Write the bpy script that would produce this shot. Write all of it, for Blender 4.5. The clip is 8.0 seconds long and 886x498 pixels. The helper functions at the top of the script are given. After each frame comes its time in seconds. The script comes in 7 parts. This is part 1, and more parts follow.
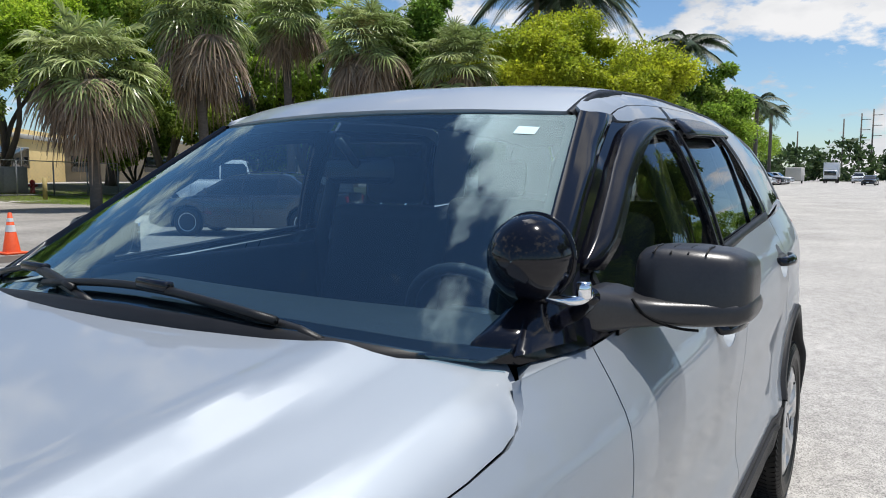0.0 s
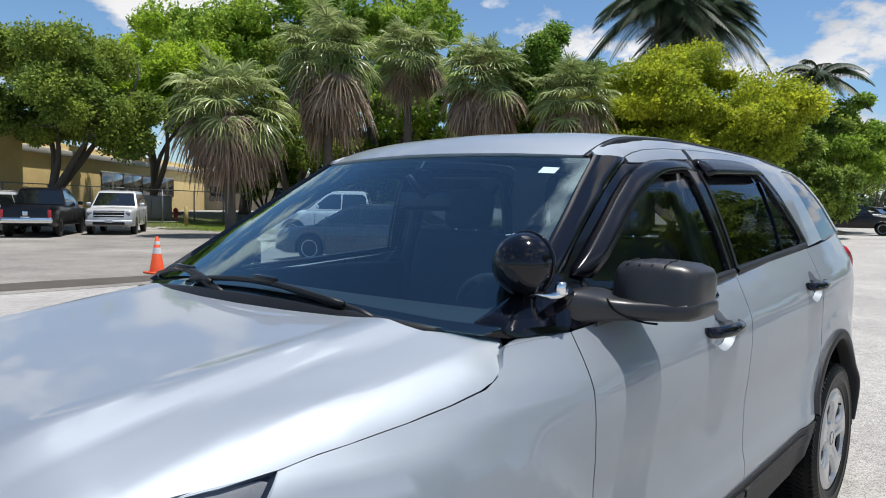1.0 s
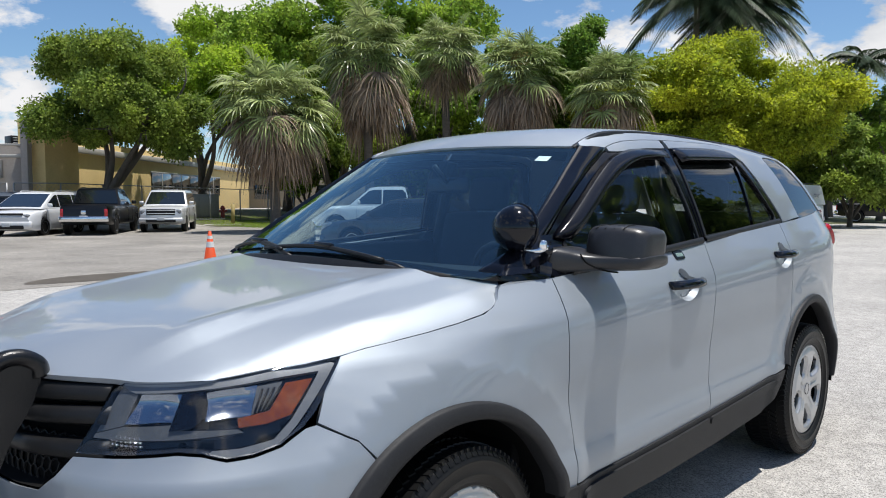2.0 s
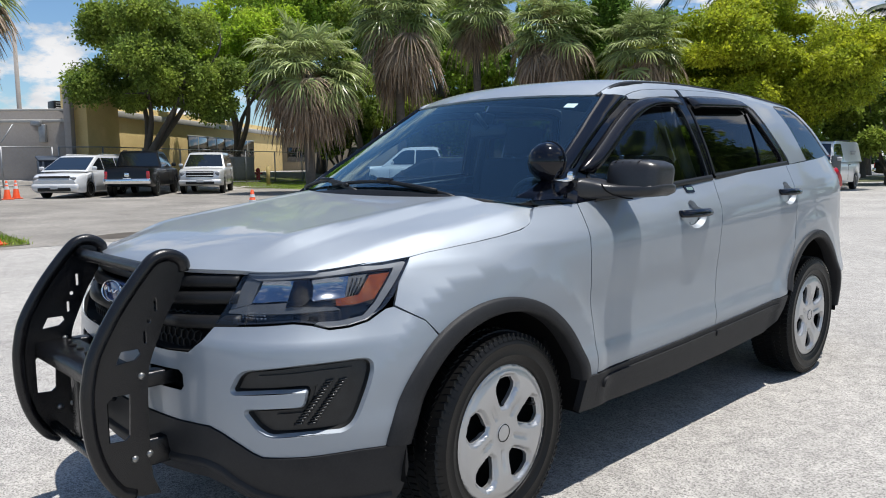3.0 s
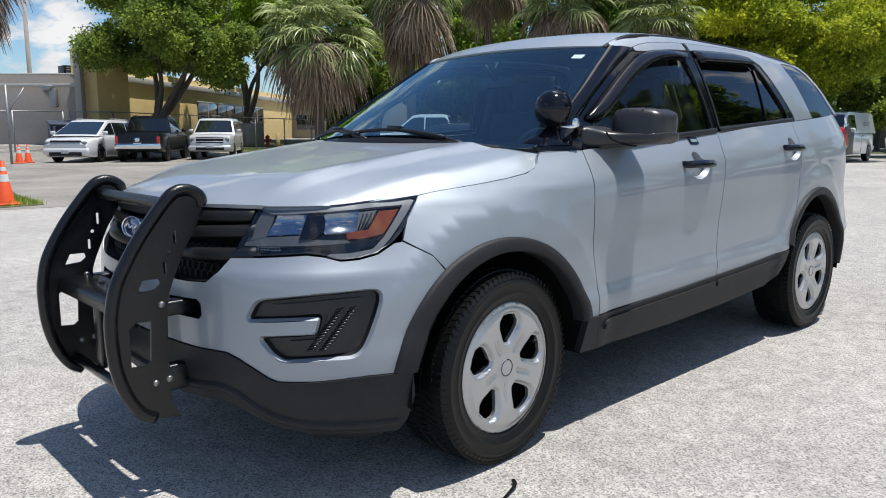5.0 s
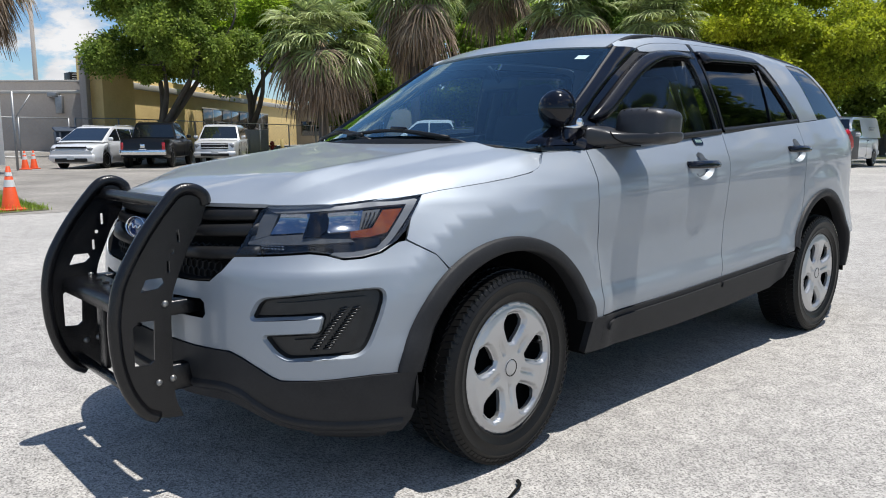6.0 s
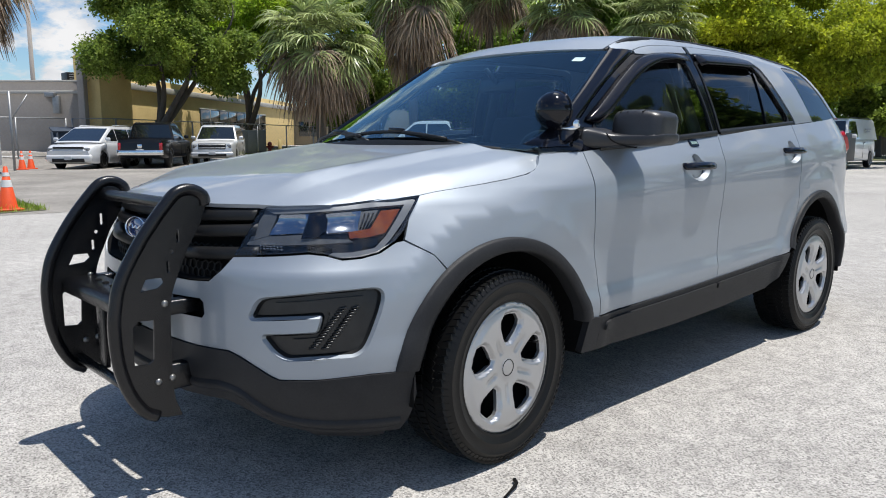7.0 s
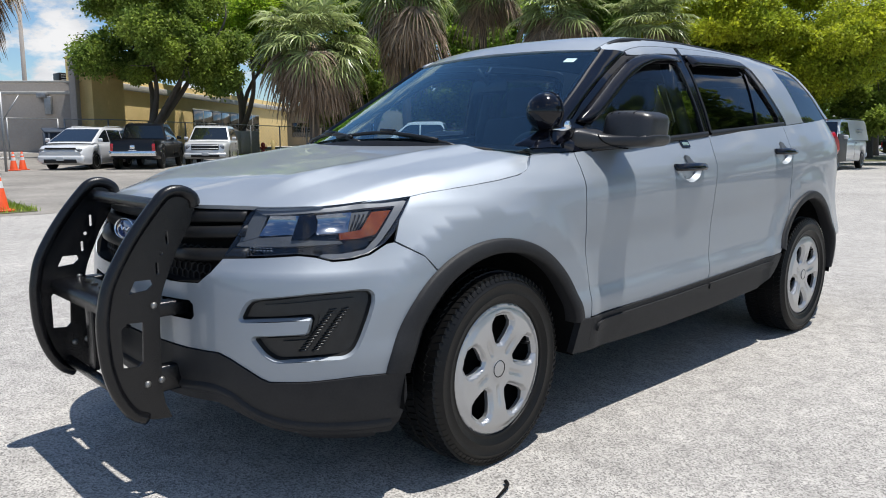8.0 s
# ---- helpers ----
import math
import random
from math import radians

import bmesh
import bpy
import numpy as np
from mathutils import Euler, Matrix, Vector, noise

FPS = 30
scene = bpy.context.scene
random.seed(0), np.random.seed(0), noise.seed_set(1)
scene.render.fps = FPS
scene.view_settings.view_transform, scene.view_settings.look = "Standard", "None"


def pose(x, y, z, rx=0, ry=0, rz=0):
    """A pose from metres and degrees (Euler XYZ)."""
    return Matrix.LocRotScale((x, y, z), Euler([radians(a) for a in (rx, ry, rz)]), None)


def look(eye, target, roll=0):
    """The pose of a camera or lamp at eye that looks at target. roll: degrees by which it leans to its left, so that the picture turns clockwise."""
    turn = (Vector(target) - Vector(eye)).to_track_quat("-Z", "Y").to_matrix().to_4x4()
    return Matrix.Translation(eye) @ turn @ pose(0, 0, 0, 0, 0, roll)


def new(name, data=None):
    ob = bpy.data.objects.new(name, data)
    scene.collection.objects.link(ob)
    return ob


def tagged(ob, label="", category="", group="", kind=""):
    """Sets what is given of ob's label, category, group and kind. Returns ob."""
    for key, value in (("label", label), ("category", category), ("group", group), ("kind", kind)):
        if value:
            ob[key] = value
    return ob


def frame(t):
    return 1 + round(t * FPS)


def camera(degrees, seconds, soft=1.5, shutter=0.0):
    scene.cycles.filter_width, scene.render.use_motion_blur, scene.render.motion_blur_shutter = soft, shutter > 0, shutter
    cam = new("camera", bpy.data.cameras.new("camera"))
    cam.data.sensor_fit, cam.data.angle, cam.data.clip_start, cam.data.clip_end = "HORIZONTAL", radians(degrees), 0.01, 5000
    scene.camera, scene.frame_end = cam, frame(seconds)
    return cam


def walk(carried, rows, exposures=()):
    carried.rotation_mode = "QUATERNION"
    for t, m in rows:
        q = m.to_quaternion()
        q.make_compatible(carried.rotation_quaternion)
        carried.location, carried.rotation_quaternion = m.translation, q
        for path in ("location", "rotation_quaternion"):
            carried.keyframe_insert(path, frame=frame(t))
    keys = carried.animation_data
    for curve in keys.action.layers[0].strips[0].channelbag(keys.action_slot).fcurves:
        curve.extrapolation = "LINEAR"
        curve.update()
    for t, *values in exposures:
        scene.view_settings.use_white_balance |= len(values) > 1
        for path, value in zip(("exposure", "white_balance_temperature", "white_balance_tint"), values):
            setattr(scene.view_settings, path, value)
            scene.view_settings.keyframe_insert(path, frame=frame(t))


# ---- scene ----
cam = camera(61.6, 8.0, 1.0)
PATH = [
    (0, (1.339, -0.737, 1.467), (0.296, 0.958, 1.265), 0.2),
    (0.3, (1.427, -0.857, 1.455), (0.289, 0.78, 1.296), -0.2),
    (0.5, (1.502, -0.914, 1.451), (0.311, 0.687, 1.315), -0.1),
    (0.7, (1.623, -0.981, 1.453), (0.382, 0.583, 1.328), 0.6),
    (1, (1.819, -1.047, 1.461), (0.519, 0.469, 1.342), 0.8),
    (1.2, (1.937, -1.105, 1.474), (0.608, 0.385, 1.356), 0.8),
    (1.5, (2.083, -1.26, 1.451), (0.737, 0.214, 1.339), 0.5),
    (2.8, (2.6, -1.797, 1.344), (1.169, -0.415, 1.133), -0.5),
    (3, (2.645, -1.9, 1.319), (1.212, -0.524, 1.087), -0.5),
    (3.5, (2.725, -1.991, 1.279), (1.287, -0.629, 1.0), -0.4),
    (4, (2.733, -1.982, 1.222), (1.297, -0.624, 0.915), -0.2),
    (4.5, (2.727, -1.974, 1.231), (1.29, -0.619, 0.916), -0.0),
    (6, (2.725, -1.966, 1.198), (1.274, -0.622, 0.904), -0.1),
    (6.5, (2.736, -1.971, 1.202), (1.285, -0.626, 0.908), -0.1),
    (7, (2.74, -1.981, 1.2), (1.293, -0.631, 0.908), 0.0),
    (7.5, (2.74, -1.978, 1.202), (1.299, -0.623, 0.912), 0.0),
    (8, (2.743, -1.969, 1.201), (1.307, -0.607, 0.911), 0.0),
]
walk(cam, [(t, look(eye, target, roll)) for t, eye, target, roll in PATH])

# ---- light ----
SUN = Vector((.17, .15, 1.0)).normalized()
world = bpy.data.worlds.new("world")
scene.world = world
world.use_nodes = True


def build_sky():
    nt = world.node_tree
    nt.nodes.clear()
    n = nt.nodes.new
    out, bg, sky = n("ShaderNodeOutputWorld"), n("ShaderNodeBackground"), n("ShaderNodeTexSky")
    sky.sky_type, sky.sun_disc = "NISHITA", False
    sky.sun_elevation = math.asin(SUN.z)
    sky.sun_rotation = math.atan2(SUN.x, SUN.y)
    sky.dust_density, sky.ozone_density, sky.air_density = 0.2, 3.0, 1.0
    tc, sep, mapn = n("ShaderNodeTexCoord"), n("ShaderNodeSeparateXYZ"), n("ShaderNodeMapping")
    mapn.inputs["Scale"].default_value = (1.0, 1.0, 1.0)
    mapn.inputs["Location"].default_value = (.35, .1, .4)
    high, over, flat = n("ShaderNodeMath"), n("ShaderNodeMath"), n("ShaderNodeVectorMath")
    high.inputs[1].default_value = .42
    over.operation, over.inputs[0].default_value = "DIVIDE", 1.0
    flat.operation = "SCALE"
    big, ramp = n("ShaderNodeTexNoise"), n("ShaderNodeValToRGB")
    big.inputs["Scale"].default_value, big.inputs["Detail"].default_value, big.inputs["Roughness"].default_value = 3.6, 9, .56
    ramp.color_ramp.elements[0].position, ramp.color_ramp.elements[1].position = .545, .64
    shade, sramp = n("ShaderNodeTexNoise"), n("ShaderNodeValToRGB")
    shade.inputs["Scale"].default_value, shade.inputs["Detail"].default_value = 3.5, 6
    sramp.color_ramp.elements[0].color, sramp.color_ramp.elements[1].color = (4.2, 4.5, 5.0, 1), (7.5, 7.5, 7.6, 1)
    sramp.color_ramp.elements[0].position, sramp.color_ramp.elements[1].position = .35, .6
    mix = n("ShaderNodeMix")
    mix.data_type = "RGBA"
    link = nt.links.new
    link(tc.outputs["Generated"], sep.inputs["Vector"])
    link(sep.outputs["Z"], high.inputs[0])
    link(high.outputs[0], over.inputs[1])
    link(tc.outputs["Generated"], flat.inputs[0])
    link(over.outputs[0], flat.inputs["Scale"])
    link(flat.outputs["Vector"], mapn.inputs["Vector"])
    link(mapn.outputs["Vector"], big.inputs["Vector"])
    link(mapn.outputs["Vector"], shade.inputs["Vector"])
    # cloud banks: low ones to the north and west, two high near the sun, out of view, added for reflections
    fine, soft = n("ShaderNodeTexNoise"), n("ShaderNodeMath")
    fine.inputs["Scale"].default_value, fine.inputs["Detail"].default_value, fine.inputs["Roughness"].default_value = 13.0, 9, .6
    link(mapn.outputs["Vector"], fine.inputs["Vector"])
    soft.operation, soft.inputs[1].default_value, soft.inputs[2].default_value = "MULTIPLY_ADD", .42, -.21
    link(fine.outputs["Fac"], soft.inputs[0])
    both_n = n("ShaderNodeMath")
    link(big.outputs["Fac"], both_n.inputs[0])
    link(soft.outputs[0], both_n.inputs[1])
    total, near_sun = both_n.outputs[0], None
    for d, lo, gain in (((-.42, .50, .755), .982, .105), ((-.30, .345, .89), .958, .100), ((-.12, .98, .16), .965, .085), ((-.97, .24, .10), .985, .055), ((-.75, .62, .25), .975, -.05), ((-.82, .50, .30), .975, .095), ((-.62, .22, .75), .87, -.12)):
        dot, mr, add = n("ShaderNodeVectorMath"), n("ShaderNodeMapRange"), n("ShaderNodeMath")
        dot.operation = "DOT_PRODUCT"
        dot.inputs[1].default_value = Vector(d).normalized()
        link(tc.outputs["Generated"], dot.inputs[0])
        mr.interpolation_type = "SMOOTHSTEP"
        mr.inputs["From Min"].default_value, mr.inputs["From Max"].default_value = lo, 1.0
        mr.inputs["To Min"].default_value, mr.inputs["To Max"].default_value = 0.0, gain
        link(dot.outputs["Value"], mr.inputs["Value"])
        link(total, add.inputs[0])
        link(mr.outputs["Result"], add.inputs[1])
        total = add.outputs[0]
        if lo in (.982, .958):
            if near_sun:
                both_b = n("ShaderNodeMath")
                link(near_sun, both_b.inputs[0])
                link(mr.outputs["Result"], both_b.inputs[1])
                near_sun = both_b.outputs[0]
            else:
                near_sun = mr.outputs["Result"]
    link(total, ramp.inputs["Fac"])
    # extra brightness for the two high banks, to lift their reflections in glass and bonnet
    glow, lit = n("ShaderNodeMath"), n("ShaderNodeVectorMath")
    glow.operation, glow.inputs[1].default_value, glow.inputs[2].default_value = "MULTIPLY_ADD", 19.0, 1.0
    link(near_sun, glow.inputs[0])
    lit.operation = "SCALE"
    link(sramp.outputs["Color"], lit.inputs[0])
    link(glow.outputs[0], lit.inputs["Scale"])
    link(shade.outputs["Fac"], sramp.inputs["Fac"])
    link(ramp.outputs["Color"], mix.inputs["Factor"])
    tint = n("ShaderNodeMix")
    tint.data_type, tint.blend_type = "RGBA", "MULTIPLY"
    tint.inputs["Factor"].default_value = 1
    tint.inputs["B"].default_value = (.80, .93, 1.03, 1)
    link(sky.outputs["Color"], tint.inputs["A"])
    link(tint.outputs["Result"], mix.inputs["A"])
    link(lit.outputs["Vector"], mix.inputs["B"])
    link(mix.outputs["Result"], bg.inputs["Color"])
    bg.inputs["Strength"].default_value = 0.112
    link(bg.outputs["Background"], out.inputs["Surface"])


build_sky()
sun = new("sun", bpy.data.lights.new("sun", "SUN"))
sun.data.energy, sun.data.angle, sun.data.color = 4.9, radians(.55), (1, .965, .91)
sun.matrix_world = look((0, 0, 40), Vector((0, 0, 40)) - SUN)
scene.view_settings.exposure = 0.10


# ---- materials ----
def mat(name, color, rough=.5, metal=0.0, color2=None, scale=8.0, bump=0.0, bump_scale=None, coat=0.0, spec=.5, rough_var=0.0, detail=6, stretch=None, island=0.0, obj_rand=0.0):
    """A principled surface with two scales of variation."""
    m = bpy.data.materials.new(name)
    m.use_nodes = True
    nt = m.node_tree
    b = nt.nodes["Principled BSDF"]
    n, link = nt.nodes.new, nt.links.new
    b.inputs["Base Color"].default_value = (*color, 1)
    b.inputs["Roughness"].default_value = rough
    b.inputs["Metallic"].default_value = metal
    b.inputs["Specular IOR Level"].default_value = spec
    b.inputs["Coat Weight"].default_value = coat
    b.inputs["Coat Roughness"].default_value = .025
    tc = n("ShaderNodeTexCoord")
    src = tc.outputs["Object"]
    if stretch:
        mp = n("ShaderNodeMapping")
        mp.inputs["Scale"].default_value = stretch
        link(src, mp.inputs["Vector"])
        src = mp.outputs["Vector"]
    last = None
    if color2 is not None:
        a, c, add, ramp, mix = n("ShaderNodeTexNoise"), n("ShaderNodeTexNoise"), n("ShaderNodeMath"), n("ShaderNodeValToRGB"), n("ShaderNodeMix")
        a.inputs["Scale"].default_value, a.inputs["Detail"].default_value = scale, detail
        c.inputs["Scale"].default_value, c.inputs["Detail"].default_value = scale * 9, 4
        link(src, a.inputs["Vector"])
        link(src, c.inputs["Vector"])
        add.operation = "ADD"
        link(a.outputs["Fac"], add.inputs[0])
        link(c.outputs["Fac"], add.inputs[1])
        ramp.color_ramp.elements[0].position, ramp.color_ramp.elements[1].position = max(0, .5 - .14), min(1, .5 + .14)
        half = n("ShaderNodeMath")
        half.operation = "MULTIPLY"
        half.inputs[1].default_value = .5
        link(add.outputs[0], half.inputs[0])
        link(half.outputs[0], ramp.inputs["Fac"])
        mix.data_type = "RGBA"
        mix.inputs["A"].default_value, mix.inputs["B"].default_value = (*color, 1), (*color2, 1)
        link(ramp.outputs["Color"], mix.inputs["Factor"])
        last = mix.outputs["Result"]
    if island or obj_rand:
        geo = n("ShaderNodeNewGeometry") if island else n("ShaderNodeObjectInfo")
        hsv, mr = n("ShaderNodeHueSaturation"), n("ShaderNodeMapRange")
        k = island or obj_rand
        mr.inputs["To Min"].default_value, mr.inputs["To Max"].default_value = 1 - k, 1 + k
        link(geo.outputs["Random Per Island" if island else "Random"], mr.inputs["Value"])
        link(mr.outputs["Result"], hsv.inputs["Value"])
        if last:
            link(last, hsv.inputs["Color"])
        else:
            hsv.inputs["Color"].default_value = (*color, 1)
        last = hsv.outputs["Color"]
    if last:
        link(last, b.inputs["Base Color"])
    if bump:
        t, bp = n("ShaderNodeTexNoise"), n("ShaderNodeBump")
        t.inputs["Scale"].default_value, t.inputs["Detail"].default_value = bump_scale or scale * 6, 6
        link(src, t.inputs["Vector"])
        bp.inputs["Strength"].default_value, bp.inputs["Distance"].default_value = bump, .01
        link(t.outputs["Fac"], bp.inputs["Height"])
        link(bp.outputs["Normal"], b.inputs["Normal"])
    if rough_var:
        t, mr = n("ShaderNodeTexNoise"), n("ShaderNodeMapRange")
        t.inputs["Scale"].default_value, t.inputs["Detail"].default_value = scale * .7, 5
        link(src, t.inputs["Vector"])
        mr.inputs["To Min"].default_value, mr.inputs["To Max"].default_value = max(0, rough - rough_var), rough + rough_var
        link(t.outputs["Fac"], mr.inputs["Value"])
        link(mr.outputs["Result"], b.inputs["Roughness"])
    return m


def glass_mat(name, tint, ior=1.5, rough=0.0, dust_haze=0.0, gloss=(.95, .97, 1)):
    """A thin pane: tinted see-through with a mirror gloss that grows to the edge-on view."""
    m = bpy.data.materials.new(name)
    m.use_nodes = True
    nt = m.node_tree
    nt.nodes.clear()
    n, link = nt.nodes.new, nt.links.new
    out, mix, tr, gl, fr = n("ShaderNodeOutputMaterial"), n("ShaderNodeMixShader"), n("ShaderNodeBsdfTransparent"), n("ShaderNodeBsdfGlossy"), n("ShaderNodeLayerWeight")
    tr.inputs["Color"].default_value = (*tint, 1)
    gl.inputs["Roughness"].default_value = rough
    gl.inputs["Color"].default_value = (*gloss, 1)
    fr.inputs["Blend"].default_value = .5
    pw, ma = n("ShaderNodeMath"), n("ShaderNodeMath")
    f0 = ((ior - 1) / (ior + 1)) ** 2
    pw.operation, pw.inputs[1].default_value = "POWER", 5.0
    ma.operation, ma.inputs[1].default_value, ma.inputs[2].default_value = "MULTIPLY_ADD", 1 - f0, f0
    link(fr.outputs["Facing"], pw.inputs[0])
    link(pw.outputs[0], ma.inputs[0])
    link(ma.outputs[0], mix.inputs["Fac"])
    # pale blue diffuse film: thin dust, and the haze of dash and sky reflections
    if dust_haze:
        film, df, tc, no, mr = n("ShaderNodeMixShader"), n("ShaderNodeBsdfDiffuse"), n("ShaderNodeTexCoord"), n("ShaderNodeTexNoise"), n("ShaderNodeMapRange")
        df.inputs["Color"].default_value = (.66, .74, .80, 1)
        no.inputs["Scale"].default_value, no.inputs["Detail"].default_value = 2.2, 7
        link(tc.outputs["Object"], no.inputs["Vector"])
        mr.inputs["To Min"].default_value, mr.inputs["To Max"].default_value = dust_haze * .4, dust_haze * 1.6
        link(no.outputs["Fac"], mr.inputs["Value"])
        link(mr.outputs["Result"], film.inputs["Fac"])
        link(tr.outputs["BSDF"], film.inputs[1])
        link(df.outputs["BSDF"], film.inputs[2])
        link(film.outputs["Shader"], mix.inputs[1])
    else:
        link(tr.outputs["BSDF"], mix.inputs[1])
    link(gl.outputs["BSDF"], mix.inputs[2])
    link(mix.outputs["Shader"], out.inputs["Surface"])
    return m


def paint_mat(name, color, metal=.7, rough=.34):
    """Metallic car paint: fine flake under a clear coat, lightly dusty."""
    m = mat(name, color, rough, metal, coat=.7)
    nt = m.node_tree
    b = nt.nodes["Principled BSDF"]
    n, link = nt.nodes.new, nt.links.new
    tc, v, bp = n("ShaderNodeTexCoord"), n("ShaderNodeTexNoise"), n("ShaderNodeBump")
    v.inputs["Scale"].default_value, v.inputs["Detail"].default_value = 900, 2
    link(tc.outputs["Object"], v.inputs["Vector"])
    bp.inputs["Strength"].default_value, bp.inputs["Distance"].default_value = .05, .001
    link(v.outputs["Fac"], bp.inputs["Height"])
    link(bp.outputs["Normal"], b.inputs["Normal"])
    d, mr = n("ShaderNodeTexNoise"), n("ShaderNodeMapRange")
    d.inputs["Scale"].default_value, d.inputs["Detail"].default_value = 3.0, 8
    link(tc.outputs["Object"], d.inputs["Vector"])
    mr.inputs["To Min"].default_value, mr.inputs["To Max"].default_value = rough - .05, rough + .08
    link(d.outputs["Fac"], mr.inputs["Value"])
    link(mr.outputs["Result"], b.inputs["Roughness"])
    return m


SILVER = paint_mat("silver_paint", (.318, .352, .392), .58, .54)
GLOSS_BLACK = mat("gloss_black", (.004, .0045, .008), .09, spec=.42)
TRIM = mat("black_trim", (.008, .008, .0085), .42, color2=(.013, .013, .0135), scale=30, bump=.12, bump_scale=600, spec=.32)
CLAD = mat("grey_cladding", (.018, .0185, .0205), .52, color2=(.025, .0255, .0275), scale=14, bump=.15, bump_scale=500, spec=.22)
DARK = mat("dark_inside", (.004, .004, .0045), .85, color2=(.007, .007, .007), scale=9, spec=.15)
POWDER = mat("powder_coat", (.0045, .0046, .0055), .26, color2=(.0075, .0077, .009), scale=25, bump=.12, bump_scale=420, spec=.45)
RUBBER = mat("tyre_rubber", (.0030, .0030, .0032), .44, color2=(.0055, .0054, .0053), scale=12, bump=.1, bump_scale=300, spec=.28)
CHROME = mat("chrome", (.85, .86, .88), .06, 1.0)
HUBCAP = paint_mat("hubcap_silver", (.46, .465, .475), .75, .33)
AMBER = mat("amber_lens", (.30, .070, .008), .16, coat=.8, color2=(.11, .020, .004), scale=45)
FRIT = mat("black_frit", (.004, .004, .005), .9, spec=.05)
RED = mat("red_lens", (.60, .015, .02), .1, coat=1.0, color2=(.30, .008, .01), scale=30)
SEAT = mat("seat_cloth", (.016, .017, .019), .9, color2=(.028, .029, .031), scale=60, bump=.3)
DASH = mat("dash_plastic", (.012, .013, .014), .6, color2=(.018, .019, .020), scale=20, bump=.2)
WHITE = mat("white_sticker", (.46, .66, .68), .5, color2=(.55, .72, .74), scale=30)
BLUE = mat("badge_blue", (.012, .03, .11), .15, coat=1.0, color2=(.018, .04, .14), scale=30)
GLASS_W = glass_mat("windscreen_glass", (.66, .86, .95), 2.2, dust_haze=.002, gloss=(.68, .92, 1))
GLASS_S = glass_mat("side_glass", (.88, .92, .92), 1.6)
GLASS_R = glass_mat("privacy_glass", (.22, .25, .25), 1.6)
LENS = glass_mat("lens_glass", (.70, .73, .77), 1.5)
# ---- car surfaces ----
def lerp_table(pairs):
    xs, ys = zip(*pairs)
    xs, ys = np.array(xs, float), np.array(ys, float)
    # smooth monotone slopes (Fritsch-Carlson)
    h = np.diff(xs)
    d = np.diff(ys) / h
    m = np.zeros(len(xs))
    m[0], m[-1] = d[0], d[-1]
    for i in range(1, len(xs) - 1):
        if d[i - 1] * d[i] > 0:
            a, b = 2 * h[i] + h[i - 1], h[i] + 2 * h[i - 1]
            m[i] = (a + b) / (a / d[i - 1] + b / d[i])

    def at(x):
        if x <= xs[0]:
            return ys[0] + m[0] * (x - xs[0])
        if x >= xs[-1]:
            return ys[-1] + m[-1] * (x - xs[-1])
        i = int(np.searchsorted(xs, x)) - 1
        t = (x - xs[i]) / h[i]
        return ((1 + 2 * t) * (1 - t) ** 2 * ys[i] + t * (1 - t) ** 2 * h[i] * m[i]
                + t * t * (3 - 2 * t) * ys[i + 1] + t * t * (t - 1) * h[i] * m[i + 1])
    return at


def step01(a, b, x):
    t = min(1.0, max(0.0, (x - a) / (b - a)))
    return t * t * (3 - 2 * t)


def spline(pts, n=8, closed=False):
    """Catmull-Rom through pts (any dimension)."""
    p = [np.array(q, float) for q in pts]
    k = len(p)
    out = []
    for i in range(k if closed else k - 1):
        a, b = p[i], p[(i + 1) % k]
        z = p[(i - 1) % k] if closed or i > 0 else 2 * a - b
        c = p[(i + 2) % k] if closed or i < k - 2 else 2 * b - a
        for j in range(n):
            t = j / n
            out.append(0.5 * (2 * a + (b - z) * t + (2 * z - 5 * a + 4 * b - c) * t * t + (3 * a - z - 3 * b + c) * t ** 3))
    if not closed:
        out.append(p[-1])
    return [tuple(float(c) for c in q) for q in out]


# the plan of the car's skirt; u is y along the side, and runs on round the nose and the tail
NOSE = spline([(.972, 0), (.968, -.2), (.945, -.42), (.895, -.6), (.80, -.755), (.66, -.86), (.45, -.925), (.2, -.955), (0, -.96), (-.2, -.955)], 12)
TAIL = spline([(.972, 2.9), (.966, 3.2), (.942, 3.45), (.88, 3.69), (.77, 3.87), (.55, 3.97), (.25, 4.0), (0, 4.005), (-.25, 4.0)], 12)


def arc_table(line, start, sign):
    us, u = [start], start
    for a, b in zip(line, line[1:]):
        u += sign * math.hypot(b[0] - a[0], b[1] - a[1])
        us.append(u)
    return us


NOSE_U, TAIL_U = arc_table(NOSE, 0.0, -1), arc_table(TAIL, 2.9, 1)
_nu, _nx, _ny = np.array(NOSE_U[::-1]), np.array([p[0] for p in NOSE[::-1]]), np.array([p[1] for p in NOSE[::-1]])
_tu, _tx, _ty = np.array(TAIL_U), np.array([p[0] for p in TAIL]), np.array([p[1] for p in TAIL])
U_NOSE, U_TAIL = NOSE_U[8 * 12], TAIL_U[7 * 12]


def plan(u):
    if u < 0:
        return float(np.interp(u, _nu, _nx)), float(np.interp(u, _nu, _ny))
    if u > 2.9:
        return float(np.interp(u, _tu, _tx)), float(np.interp(u, _tu, _ty))
    return .972, u


